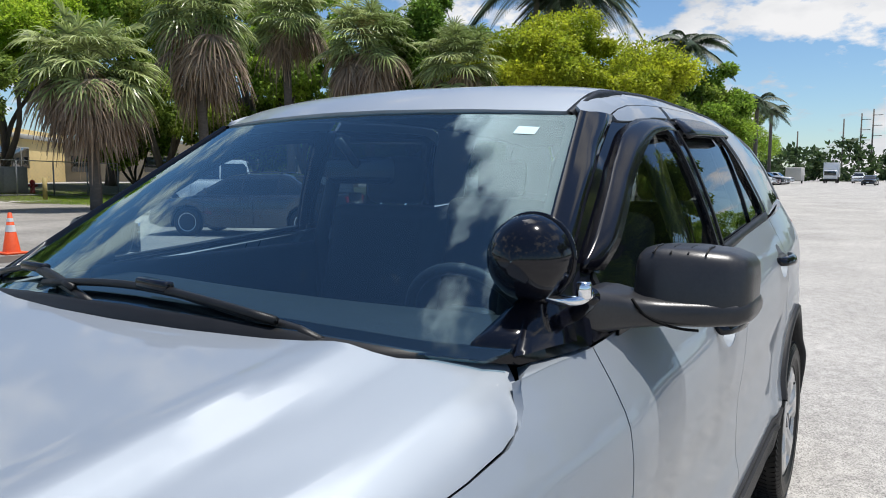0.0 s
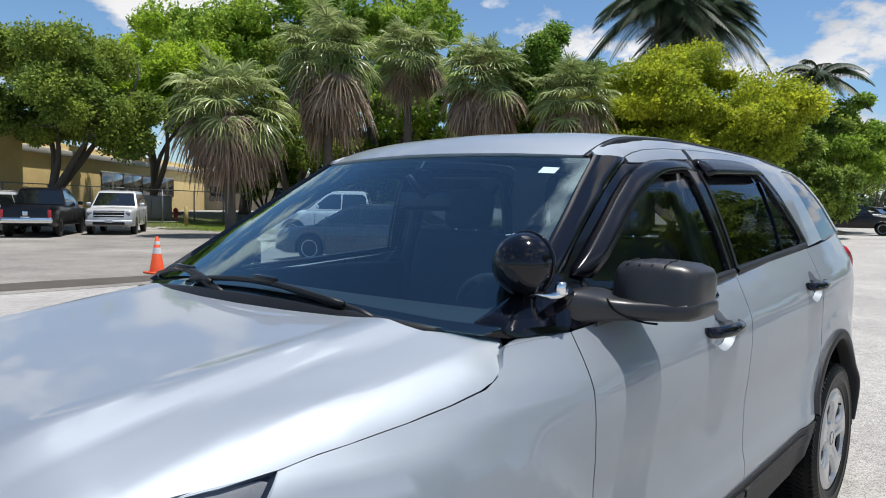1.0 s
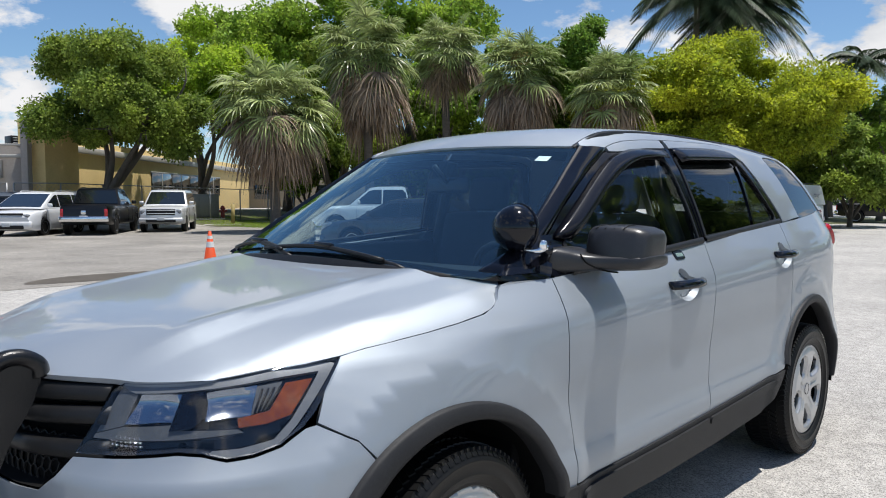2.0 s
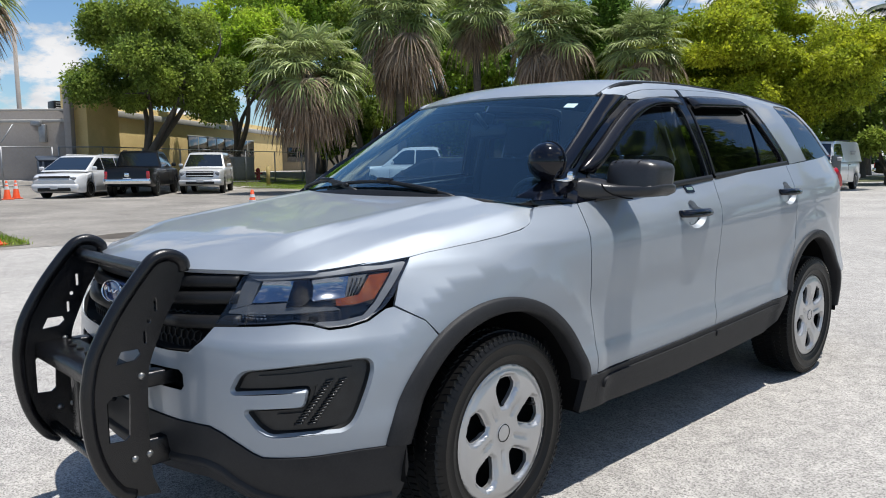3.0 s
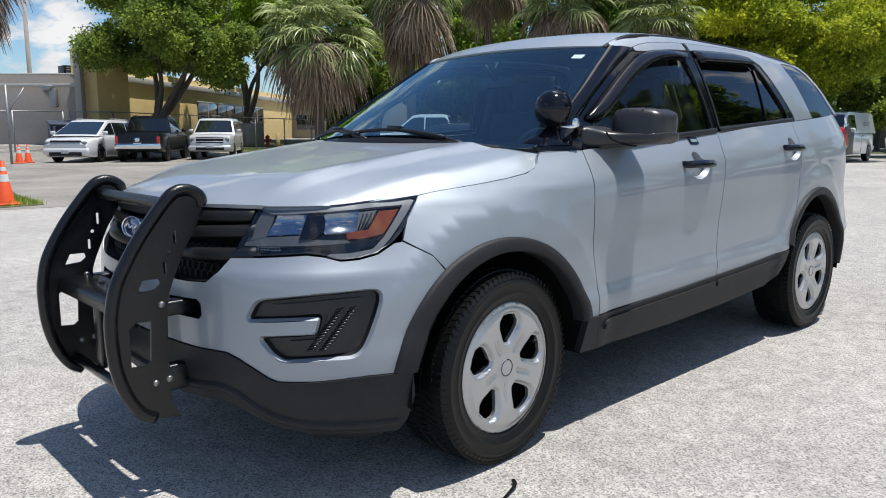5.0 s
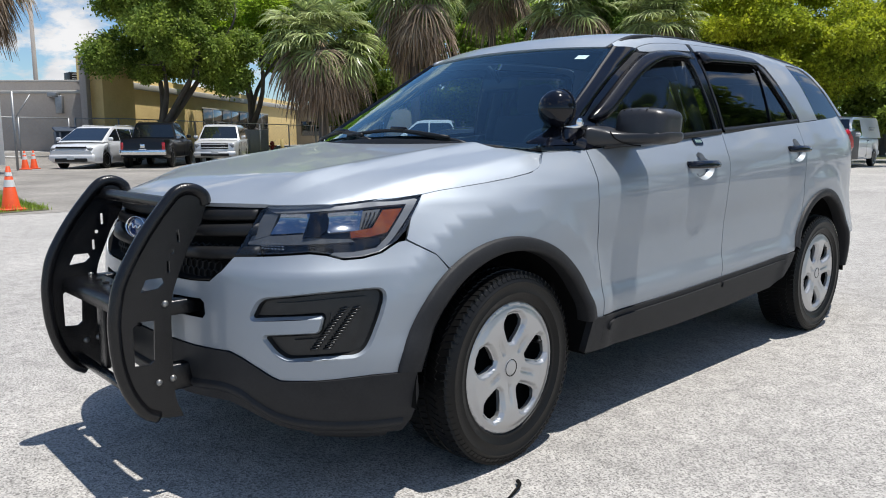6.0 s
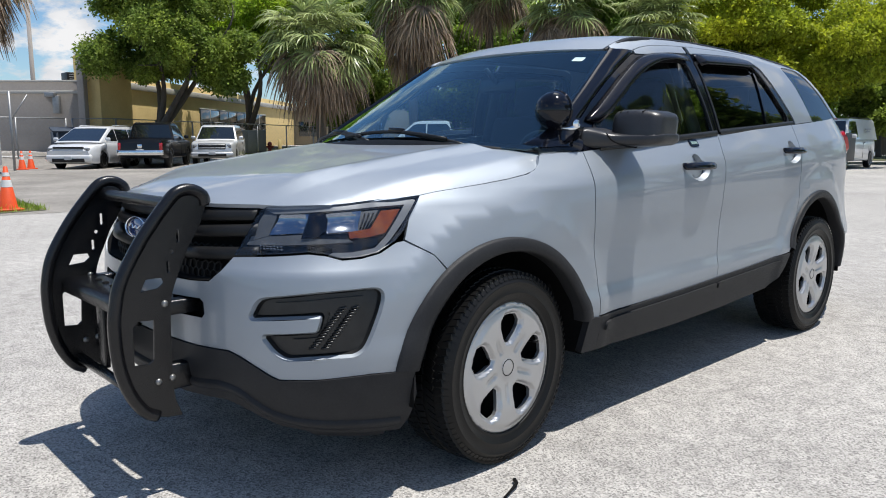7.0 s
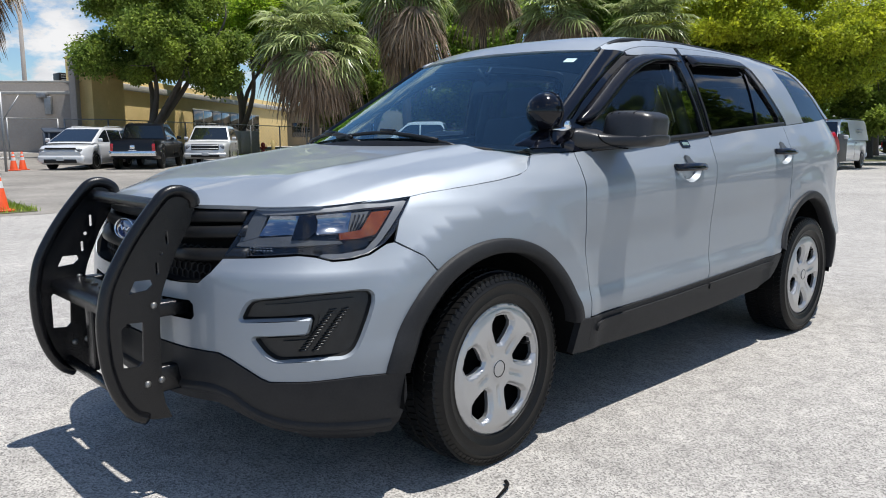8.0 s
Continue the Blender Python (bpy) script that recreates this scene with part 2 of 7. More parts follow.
SIDE = lerp_table([(-.2, .14), (-.08, .07), (0, .04), (.12, .022), (.27, .008), (.36, .022), (.5, .024), (.66, .010), (.76, .006), (.84, .014), (.91, .045), (.96, .074), (1.0, .098), (1.1, .15)])
FRONT = lerp_table([(.15, .16), (.25, .07), (.34, .03), (.45, .005), (.56, 0), (.68, .004), (.755, .012), (.775, .016), (.788, .024), (.82, .046), (.9, .085), (1.0, .145), (1.06, .24)])
MIDDLE = lerp_table([(.15, .16), (.25, .07), (.34, .03), (.45, .005), (.56, 0), (.68, .003), (.75, .007), (.82, .014), (.9, .030), (.97, .056), (1.0, .075), (1.06, .14)])
BACK = lerp_table([(.2, .1), (.3, .03), (.5, 0), (.68, .0), (.74, .05), (.95, .07), (1.25, .15), (1.7, .42)])


def belt(y):
    return 1.115 + .065 * y


def inset(u, z):
    y = min(max(u, -.6), 3.9)
    q = (z - .3) / (belt(y) - .3)
    s = SIDE(q)
    if u < .6:
        s += .13 * (.6 - max(u, -.5)) ** 1.2 * step01(.45, 1.0, q) * 1.1
    if u > 2.7:
        s += .065 * (min(u, 3.9) - 2.7) ** 1.3 * step01(.1, 1.0, q)
    for cy, ry, rz in ((.002, .612, .582), (2.885, .575, .600)):
        rho = math.hypot((u - cy) / ry, (z - .365) / rz)
        if rho < 1.16:
            s -= .013 * min(1.0, (1.16 - rho) / .16) ** 2
    w = step01(-.2, -.8, u) if u < 0 else 0.0
    if w > 0:
        c = step01(-1.0, -1.38, u)
        s = (1 - w) * s + w * ((1 - c) * FRONT(z) + c * MIDDLE(z))
    w = step01(3.6, 4.2, u)
    if w > 0:
        s = (1 - w) * s + w * BACK(z)
    return s


def skirt(u, z, out=0.0):
    """A point of the car's painted side, nose or tail."""
    x, y = plan(u)
    ax, ay = plan(u - .03)
    bx, by = plan(u + .03)
    tx, ty = bx - ax, by - ay
    n = math.hypot(tx, ty)
    d = out - inset(u, z)
    return (x + ty / n * d, y - tx / n * d, z)


HOOD_C = lerp_table([(-.98, .93), (-.93, .985), (-.88, 1.02), (-.8, 1.048), (-.6, 1.086), (-.3, 1.126), (0, 1.163), (.3, 1.198), (.55, 1.22)])
HOOD_X = lerp_table([(0, .010), (.3, .010), (.47, .009), (.530, .0058), (.553, .0060), (.563, .0088), (.60, .0205), (.630, .0305), (.640, .0332), (.655, .0355), (.70, .0432), (.76, .0545), (.785, .061), (.800, .0675), (.82, .081), (.845, .100), (.88, .136), (.93, .20)])


HOOD_S = lerp_table([(0, .010), (.3, .0105), (.5, .013), (.6, .019), (.66, .028), (.76, .044), (.805, .055), (.845, .080), (.88, .118), (.93, .19)])


def hood_z(x, y):
    """Height of the bonnet: a middle field, a ridge on each side and a rolled shoulder."""
    k = .90 + .10 * step01(-.8, .3, y)
    soft = step01(-.52, -.78, y)
    return HOOD_C(y + .13 * (abs(x) / .8) ** 2.4 * (1 - step01(-.9, .3, y)) * -1.0) - HOOD_X(abs(x) / k) * (1 - soft) - HOOD_S(abs(x) / k) * soft


def glass_y(x, z):
    """The windscreen."""
    return .205 + 1.73 * (z - 1.2) + .31 * x * x


ROOF_C = lerp_table([(.88, 1.612), (.925, 1.640), (1.0, 1.676), (1.12, 1.710), (1.4, 1.748), (1.8, 1.762), (2.4, 1.755), (3.0, 1.728), (3.4, 1.69), (3.6, 1.66)])
ROOF_X = lerp_table([(0, 0), (.3, .008), (.5, .022), (.6, .036), (.66, .055)])
GREEN = lerp_table([(1.1, .918), (1.23, .874), (1.35, .836), (1.45, .797), (1.55, .752), (1.61, .716), (1.65, .690), (1.685, .660), (1.715, .625), (1.73, .59)])


def roof_z(x, y):
    """The roof: it rises from the top edge of the windscreen to a nearly level field."""
    x = abs(x)
    d = y - (.950 + .25 * x * x)
    w = step01(0, .35, d)
    return (1 - w) * (1.641 - .045 * x * x + .42 * d - .35 * d * d) + w * (ROOF_C(y) - ROOF_X(x))


def green_x(y, z):
    """The side of the cabin above the belt, leaning in."""
    drop = (1.762 - ROOF_C(min(max(y, 1.0), 3.6))) * min(1.0, max(0.0, (z - 1.25) / .45)) * 1.1
    x = GREEN(z + drop)
    x -= .10 * max(0.0, .95 - y) ** 1.3 + .034 * step01(1.45, .75, y) * step01(1.16, 1.27, z)
    x -= .06 * max(0.0, y - 2.75) ** 1.2 * (1 - .5 * step01(1.3, 1.65, z))
    return x
# ---- end ----

# ---- mesh tools ----
from mathutils.geometry import delaunay_2d_cdt

CENTRE = Vector((0, 1.4, .8))


def part(name, bm, material, parent=None, label="", smooth=True):
    """Links a bmesh as one mesh object under a thing or a part."""
    me = bpy.data.meshes.new(name)
    if smooth:
        for f in bm.faces:
            f.smooth = True
    has = "face_dir" in bm.verts.layers.float_vector
    bm.to_mesh(me)
    bm.free()
    if has:
        d = np.zeros(len(me.vertices) * 3, np.float32)
        me.attributes["face_dir"].data.foreach_get("vector", d)
        d = d.reshape(-1, 3)
        blank = (np.abs(d).sum(1) < 1e-6)
        per = np.zeros((len(me.loops), 3), np.float32)
        for pl in me.polygons:
            ids = list(pl.vertices)
            if not blank[ids].any():
                per[pl.loop_start:pl.loop_start + pl.loop_total] = d[ids]
        me.normals_split_custom_set(per.tolist())
        me.attributes.remove(me.attributes["face_dir"])
    me.materials.append(material)
    ob = new(name, me)
    if parent:
        ob.parent = parent
    if label:
        tagged(ob, label)
    return ob


def empty(name, label, category, group="", kind="", m=None):
    ob = new(name)
    ob.empty_display_size = .1
    tagged(ob, label, category, group, kind)
    if m is not None:
        ob.matrix_world = m
    return ob


def resample(line, step, closed=True):
    out = []
    k = len(line)
    for i in range(k if closed else k - 1):
        a, b = line[i], line[(i + 1) % k]
        n = max(1, int(math.ceil(math.hypot(b[0] - a[0], b[1] - a[1]) / step)))
        for j in range(n):
            out.append((a[0] + (b[0] - a[0]) * j / n, a[1] + (b[1] - a[1]) * j / n))
    if not closed:
        out.append(line[-1])
    return out


def inside(px, py, poly):
    x, y = np.asarray(px, float), np.asarray(py, float)
    hit = np.zeros(x.shape, bool)
    k = len(poly)
    for i in range(k):
        ax, ay = poly[i]
        bx, by = poly[(i + 1) % k]
        if ay == by:
            continue
        c = ((ay > y) != (by > y)) & (x < (bx - ax) * (y - ay) / (by - ay) + ax)
        hit ^= c
    return hit


def sheet(outline, fn, step=.03, depth=.012, holes=(), ref=CENTRE, solid=0.0, sx=1):
    """A curved panel: the outline in the surface's own two measures, cut to small triangles and laid on fn; its edge is turned in by depth."""
    loops = [resample(outline, step)] + [resample(h, step * .8) for h in holes]
    pts, edges = [], []
    for lp in loops:
        o = len(pts)
        pts += lp
        edges += [(o + i, o + (i + 1) % len(lp)) for i in range(len(lp))]
    bx = np.array(pts)
    lo, hi = bx.min(0), bx.max(0)
    gx, gy = np.meshgrid(np.arange(lo[0] + step * .5, hi[0], step), np.arange(lo[1] + step * .5, hi[1], step))
    gx, gy = gx.ravel(), gy.ravel()
    ok = inside(gx, gy, outline)
    for h in holes:
        ok &= ~inside(gx, gy, h)
    gx, gy = gx[ok], gy[ok]
    if len(gx):
        d = np.min((gx[:, None] - bx[None, :, 0]) ** 2 + (gy[:, None] - bx[None, :, 1]) ** 2, axis=1)
        ok = d > (step * .45) ** 2
        pts = pts + list(zip(gx[ok], gy[ok]))
    v2, _, faces, *_ = delaunay_2d_cdt([Vector(p) for p in pts], edges, [], 0, 1e-7)
    cx = np.array([sum(v2[i][0] for i in f) / len(f) for f in faces])
    cy = np.array([sum(v2[i][1] for i in f) / len(f) for f in faces])
    keep = inside(cx, cy, outline)
    for h in holes:
        keep &= ~inside(cx, cy, h)
    bm = bmesh.new()
    lay = bm.verts.layers.float_vector.new("face_dir")
    vs = []
    for p in v2:
        q = fn(p[0], p[1])
        vs.append(bm.verts.new((q[0] * sx, q[1], q[2])))
    for f, k in zip(faces, keep):
        if k:
            try:
                bm.faces.new([vs[i] for i in f])
            except ValueError:
                pass
    for v in [v for v in bm.verts if not v.link_faces]:
        bm.verts.remove(v)
    bmesh.ops.recalc_face_normals(bm, faces=bm.faces)
    bm.normal_update()
    c = Vector(ref)
    c.x *= sx
    s = sum(f.normal.dot(f.calc_center_median() - c) * f.calc_area() for f in bm.faces)
    if s < 0:
        bmesh.ops.reverse_faces(bm, faces=bm.faces)
        bm.normal_update()
    normals = {}
    e = step * .02
    for v, p in zip(vs, v2):
        if not v.is_valid:
            continue
        a, b = Vector(fn(p[0] + e, p[1])) - Vector(fn(p[0] - e, p[1])), Vector(fn(p[0], p[1] + e)) - Vector(fn(p[0], p[1] - e))
        n = a.cross(b)
        n.x *= sx
        n.normalize()
        normals[v] = n if n.dot(v.normal) >= 0 else -n
    for v, n in normals.items():
        v[lay] = n
    rim = [e for e in bm.edges if e.is_boundary]
    if solid:
        back = bmesh.ops.duplicate(bm, geom=bm.verts[:] + bm.edges[:] + bm.faces[:])
        bf = [g for g in back["geom"] if isinstance(g, bmesh.types.BMFace)]
        vm = back["vert_map"]
        for v, n in normals.items():
            vm[v].co = v.co - n * solid
        bmesh.ops.reverse_faces(bm, faces=bf)
        for e in rim:
            a, b = e.verts
            f = e.link_faces[0]
            if [l for l in f.loops if l.edge == e][0].vert == a:
                a, b = b, a
            bm.faces.new((a, b, vm[b], vm[a]))
            e.smooth = False
    elif depth:
        ret = bmesh.ops.extrude_edge_only(bm, edges=rim)
        new_v = [g for g in ret["geom"] if isinstance(g, bmesh.types.BMVert)]
        for g in new_v:
            src = [q.other_vert(g) for q in g.link_edges if q.other_vert(g) in normals]
            g.co -= normals[src[0]] * depth
        for g in new_v:
            g[lay] = Vector((0, 0, 0))
        for q in rim:
            q.smooth = False
    return bm


def pocket(outline, surf, front_out, back_out, shrink=.9, step=.02, sx=1, drop=0.0):
    """A hollow: the outline at front_out, walls in to a smaller floor at back_out. surf(out) gives the surface."""
    k = len(outline)
    cx, cy = sum(p[0] for p in outline) / k, sum(p[1] for p in outline) / k
    small = [(cx + (a - cx) * shrink, cy + (b - cy) * shrink - drop) for a, b in outline]
    bm = sheet(small, surf(back_out), step, 0, sx=sx)
    lay = bm.verts.layers.float_vector["face_dir"]
    f, g = surf(front_out), surf(back_out)
    oa, ob_ = resample(outline, step), None
    ring = []
    for a, b in oa:
        p = f(a, b)
        q = g(cx + (a - cx) * shrink, cy + (b - cy) * shrink - drop)
        ring.append((bm.verts.new((p[0] * sx, p[1], p[2])), bm.verts.new((q[0] * sx, q[1], q[2]))))
    fs = []
    for i in range(len(ring)):
        (a, b), (c, d) = ring[i], ring[(i + 1) % len(ring)]
        fs.append(bm.faces.new((a, c, d, b)))
    bm.normal_update()
    bmesh.ops.remove_doubles(bm, verts=bm.verts, dist=1e-5)
    return bm


def lathe(profile, n=48, axis="x", centre=(0, 0, 0), cap=False):
    """Turns (radius, along) pairs round an axis."""
    bm = bmesh.new()
    rings = []
    for r, a in profile:
        ring = []
        for i in range(n):
            t = 2 * math.pi * i / n
            c, s = r * math.cos(t), r * math.sin(t)
            p = (a, c, s) if axis == "x" else (c, a, s) if axis == "y" else (c, s, a)
            ring.append(bm.verts.new(Vector(p) + Vector(centre)))
        rings.append(ring)
    for a, b in zip(rings, rings[1:]):
        for i in range(n):
            j = (i + 1) % n
            bm.faces.new((a[i], a[j], b[j], b[i]))
    for ring in (rings[0], rings[-1]):
        if cap and (ring[0].co - ring[n // 2].co).length > 1e-4:
            bm.faces.new(ring)
    bmesh.ops.remove_doubles(bm, verts=bm.verts, dist=1e-6)
    bmesh.ops.recalc_face_normals(bm, faces=bm.faces)
    return bm


def tube(line, radius, n=10, bm=None, taper=None, cap=True):
    """A round bar along a line of points; taper: radius at the far end."""
    bm = bm or bmesh.new()
    p = [Vector(q) for q in line]
    rings = []
    a = None
    for i, q in enumerate(p):
        d = (p[min(i + 1, len(p) - 1)] - p[max(i - 1, 0)]).normalized()
        if a is None:
            a = d.cross(Vector((0, 0, 1)))
            if a.length < 1e-2:
                a = d.cross(Vector((1, 0, 0)))
        a = (a - d * a.dot(d)).normalized()
        b = d.cross(a)
        r = radius if taper is None else radius + (taper - radius) * i / max(1, len(p) - 1)
        rings.append([bm.verts.new(q + a * (r * math.cos(2 * math.pi * j / n)) + b * (r * math.sin(2 * math.pi * j / n))) for j in range(n)])
    for a, b in zip(rings, rings[1:]):
        for j in range(n):
            k = (j + 1) % n
            bm.faces.new((a[j], a[k], b[k], b[j]))
    if cap:
        bm.faces.new(rings[0])
        bm.faces.new(rings[-1])
    bmesh.ops.recalc_face_normals(bm, faces=bm.faces)
    return bm


def box(size, centre=(0, 0, 0), bevel=0.0, bm=None, m=None, segs=2):
    """A box with rounded edges."""
    bm = bm or bmesh.new()
    mat4 = Matrix.Translation(centre) @ (m or Matrix()) @ Matrix.Diagonal((*size, 1))
    vs = bmesh.ops.create_cube(bm, size=1, matrix=mat4)["verts"]
    if bevel:
        es = list({e for v in vs for e in v.link_edges})
        bmesh.ops.bevel(bm, geom=es, offset=bevel, segments=segs, affect="EDGES", profile=.5)
    return bm


def loft(rows, closed=False, bm=None, ends=False):
    """A skin over rows of points."""
    bm = bm or bmesh.new()
    grid = [[bm.verts.new(q) for q in r] for r in rows]
    k = len(rows[0])
    for a, b in zip(grid, grid[1:]):
        for j in range(k if closed else k - 1):
            m = (j + 1) % k
            bm.faces.new((a[j], a[m], b[m], b[j]))
    if ends and closed:
        bm.faces.new(grid[0])
        bm.faces.new(grid[-1])
    bmesh.ops.recalc_face_normals(bm, faces=bm.faces)
    return bm


def flat_plate(outline, to3d, thick, holes=(), step=.05):
    """A flat plate of that thickness with holes; to3d(a, b, c): c runs through the thickness."""
    loops = [resample(outline, step)] + [resample(h, step) for h in holes]
    pts, edges = [], []
    for lp in loops:
        o = len(pts)
        pts += lp
        edges += [(o + i, o + (i + 1) % len(lp)) for i in range(len(lp))]
    v2, _, faces, *_ = delaunay_2d_cdt([Vector(p) for p in pts], edges, [], 0, 1e-7)
    bm = bmesh.new()
    front = [bm.verts.new(to3d(p[0], p[1], thick / 2)) for p in v2]
    back = [bm.verts.new(to3d(p[0], p[1], -thick / 2)) for p in v2]
    cx = np.array([sum(v2[i][0] for i in f) / len(f) for f in faces])
    cy = np.array([sum(v2[i][1] for i in f) / len(f) for f in faces])
    keep = inside(cx, cy, outline)
    for h in holes:
        keep &= ~inside(cx, cy, h)
    count = {}
    for f, k in zip(faces, keep):
        if k:
            bm.faces.new([front[i] for i in f])
            bm.faces.new([back[i] for i in reversed(f)])
            for i in range(len(f)):
                e = (f[i], f[(i + 1) % len(f)])
                count[e] = count.get(e, 0) + 1
    for (a, b) in list(count):
        if (b, a) not in count:
            bm.faces.new((front[b], front[a], back[a], back[b]))
    for v in [v for v in bm.verts if not v.link_faces]:
        bm.verts.remove(v)
    bmesh.ops.recalc_face_normals(bm, faces=bm.faces)
    bm.normal_update()
    for e in bm.edges:
        if len(e.link_faces) == 2 and e.calc_face_angle(0) > .6:
            e.smooth = False
    return bm


def arc_pts(cy, cz, ry, rz, a0, a1, n=16):
    return [(cy + ry * math.cos(radians(a0 + (a1 - a0) * i / n)), cz + rz * math.sin(radians(a0 + (a1 - a0) * i / n))) for i in range(n + 1)]


def round_rect(w, h, r, n=4):
    out = []
    for cx, cy, a in ((w / 2 - r, h / 2 - r, 0), (-w / 2 + r, h / 2 - r, 90), (-w / 2 + r, -h / 2 + r, 180), (w / 2 - r, -h / 2 + r, 270)):
        out += [(cx + r * math.cos(radians(a + 90 * i / n)), cy + r * math.sin(radians(a + 90 * i / n))) for i in range(n + 1)]
    return out


# ---- the silver utility car ----
car = empty("suv_car", "silver utility car with a black push bumper and spotlight", "car")
AF = (.022, .3625, .474, .462)    # front wheel opening: middle, half sizes
AR = (2.885, .372, .465, .50)     # rear wheel opening
DOOR_F = [(.552, 1.150), (.543, 1.09), (.524, .96), (.534, .80), (.552, .65), (.562, .474)]
DOOR_B = [(1.690, 1.222), (1.640, 1.11), (1.615, .95), (1.615, .80), (1.605, .65), (1.592, .491)]
DOOR_R = [(2.60, 1.282), (2.555, 1.13), (2.560, .98), (2.553, .80), (2.53, .70), (2.475, .61), (2.44, .549)]
G = .0022


def shift(line, d):
    return [(a + d, b) for a, b in line]


def arch(a, a0, a1, grow=0.0, n=22):
    return arc_pts(a[0], a[1], a[2] + grow, a[3] + grow, a0, a1, n)


def belt_line(a, b, n=6, up=0.0):
    return [(a + (b - a) * i / n, belt(a + (b - a) * i / n) + up) for i in range(n + 1)]


def ang(a, y, z):
    return math.degrees(math.atan2((z - a[1]) / a[3], (y - a[0]) / a[2]))


FENDER = ([(-.305, 1.010), (-.22, 1.020), (-.15, 1.0265), (-.02, 1.0385), (.10, 1.052), (.205, 1.068), (.255, 1.086), (.285, 1.106), (.302, 1.127), (.314, 1.142), (.43, 1.147)]
          + spline(shift(DOOR_F, -G), 5) + [(.560, .45), (.558, .37)]
          + arch(AF, ang(AF, .495, .37), ang(AF, -.260, .745)) + [(-0.328, 0.820), (-0.423, 0.872), (-0.384, 0.938)])
FRONT_DOOR = spline(shift(DOOR_F, G), 5)[::-1] + belt_line(.57, 1.68) + spline(shift(DOOR_B, -G), 5)
REAR_DOOR = spline(shift(DOOR_B, G), 5)[::-1] + belt_line(1.70, 2.59) + spline(shift(DOOR_R, -G), 5)
QUARTER = (spline(shift(DOOR_R, G), 5)[::-1] + belt_line(2.61, 3.62) + [(3.75, 1.352), (3.95, 1.345), (4.12, 1.30), (4.16, 1.10), (4.16, .74), (3.95, .68), (3.745, .66), (3.50, .62)]
           + arch(AR, ang(AR, 3.33, .56), ang(AR, 2.46, .575)))
REAR_BUMPER = [(3.34, .56), (3.50, .615), (3.745, .655), (4.05, .70), (U_TAIL, .72), (U_TAIL, .42), (4.0, .40), (3.6, .40), (3.36, .38)]
ROCKER = [(.560, .325), (.566, .468), (.95, .478), (1.241, .487), (1.9, .515), (2.437, .543), (2.395, .47), (2.335, .412), (2.20, .362), (1.7, .332), (1.2, .318), (.8, .320)]
ROCKER_FRONT = [(.452, .330), (.462, .38), (.472, .43), (.482, .474), (.562, .468), (.556, .325)]
FOG = [(-.984, .639), (-.955, .690), (-.931, .703), (-.748, .722), (-.58, .727), (-.545, .723), (-.540, .70), (-.558, .646), (-.589, .576), (-.609, .541),
       (-.637, .524), (-.860, .516), (-.896, .537), (-.938, .585), (-.752, .597), (-.736, .655)]
LIGHT = [(-1.078, 0.831), (-1.057, 0.874), (-1.023, 0.968), (-0.996, 0.983), (-0.820, 0.987), (-0.648, 0.992), (-0.470, 1.002), (-0.307, 1.008), (-0.342, 0.974), (-0.382, 0.938), (-0.421, 0.899), (-0.463, 0.869), (-0.533, 0.840),
         (-0.602, 0.829), (-0.668, 0.827), (-0.726, 0.842), (-0.786, 0.848), (-0.950, 0.838)]


def cut_corners(line, r=.016):
    """The outline with each corner cut, so that it reads as rounded."""
    out = []
    for i, (a, b) in enumerate(line):
        for q in (line[i - 1], line[(i + 1) % len(line)]):
            d = math.hypot(q[0] - a, q[1] - b)
            k = min(r / d, .33)
            out.append((a + (q[0] - a) * k, b + (q[1] - b) * k))
    return out


FOG = cut_corners(cut_corners(FOG, .009), .003)


def grown(line, d):
    """The outline moved outwards (d > 0) or inwards by d, corner by corner."""
    area = sum(a[0] * b[1] - b[0] * a[1] for a, b in zip(line, line[1:] + line[:1]))
    sgn = 1 if area > 0 else -1
    out = []
    for i, (x, y) in enumerate(line):
        (ax, ay), (bx, by) = line[i - 1], line[(i + 1) % len(line)]
        n1, n2 = Vector((y - ay, ax - x)).normalized(), Vector((by - y, x - bx)).normalized()
        n = (n1 + n2).normalized()
        k = d * sgn / max(.5, n.dot(n1))
        out.append((x + n.x * k, y + n.y * k))
    return out


FOG_RIM = grown(FOG, .008)
LIP = [(-1.229, .516), (-1.071, .522), (-1.02, .508), (-.96, .481), (-.91, .455), (-.883, .445), (-.755, .446), (-.591, .453), (-.435, .446)]
BUMPER = ([(U_NOSE, .733), (-1.450, 0.731), (-1.272, 0.732), (-1.165, 0.740), (-1.109, 0.781), (-1.080, 0.823), (-0.950, 0.831), (-0.786, 0.841), (-0.726, 0.835), (-0.668, 0.820), (-0.602, 0.822), (-0.529, 0.834), (-0.457, 0.864), (-0.428, 0.867), (-0.328, 0.815), (-0.272, 0.745)]
          + arch(AF, ang(AF, -.268, .735), ang(AF, -.440, .452), n=14) + [(a, b + .003) for a, b in LIP[::-1]] + [(U_NOSE, .517)])
VALANCE = [(U_NOSE, .513)] + LIP + [(-.420, .36), (-.435, .27), (-.455, .222), (-.60, .236), (-.766, .251), (-.915, .278), (-.976, .303), (-1.05, .33), (-1.114, .343), (-1.359, .32), (U_NOSE, .315)]
SLOT = [(-1.20, .615), (-1.185, .63), (-1.19, .668), (-1.21, .68), (-1.38, .672), (-1.38, .61)]
GRILLE = [(U_NOSE, .986), (-1.493, .986), (-1.25, .984), (-1.036, .983), (-1.048, .926), (-1.083, .829), (-1.109, .785), (-1.168, .744), (-1.272, .736), (U_NOSE, .737)]


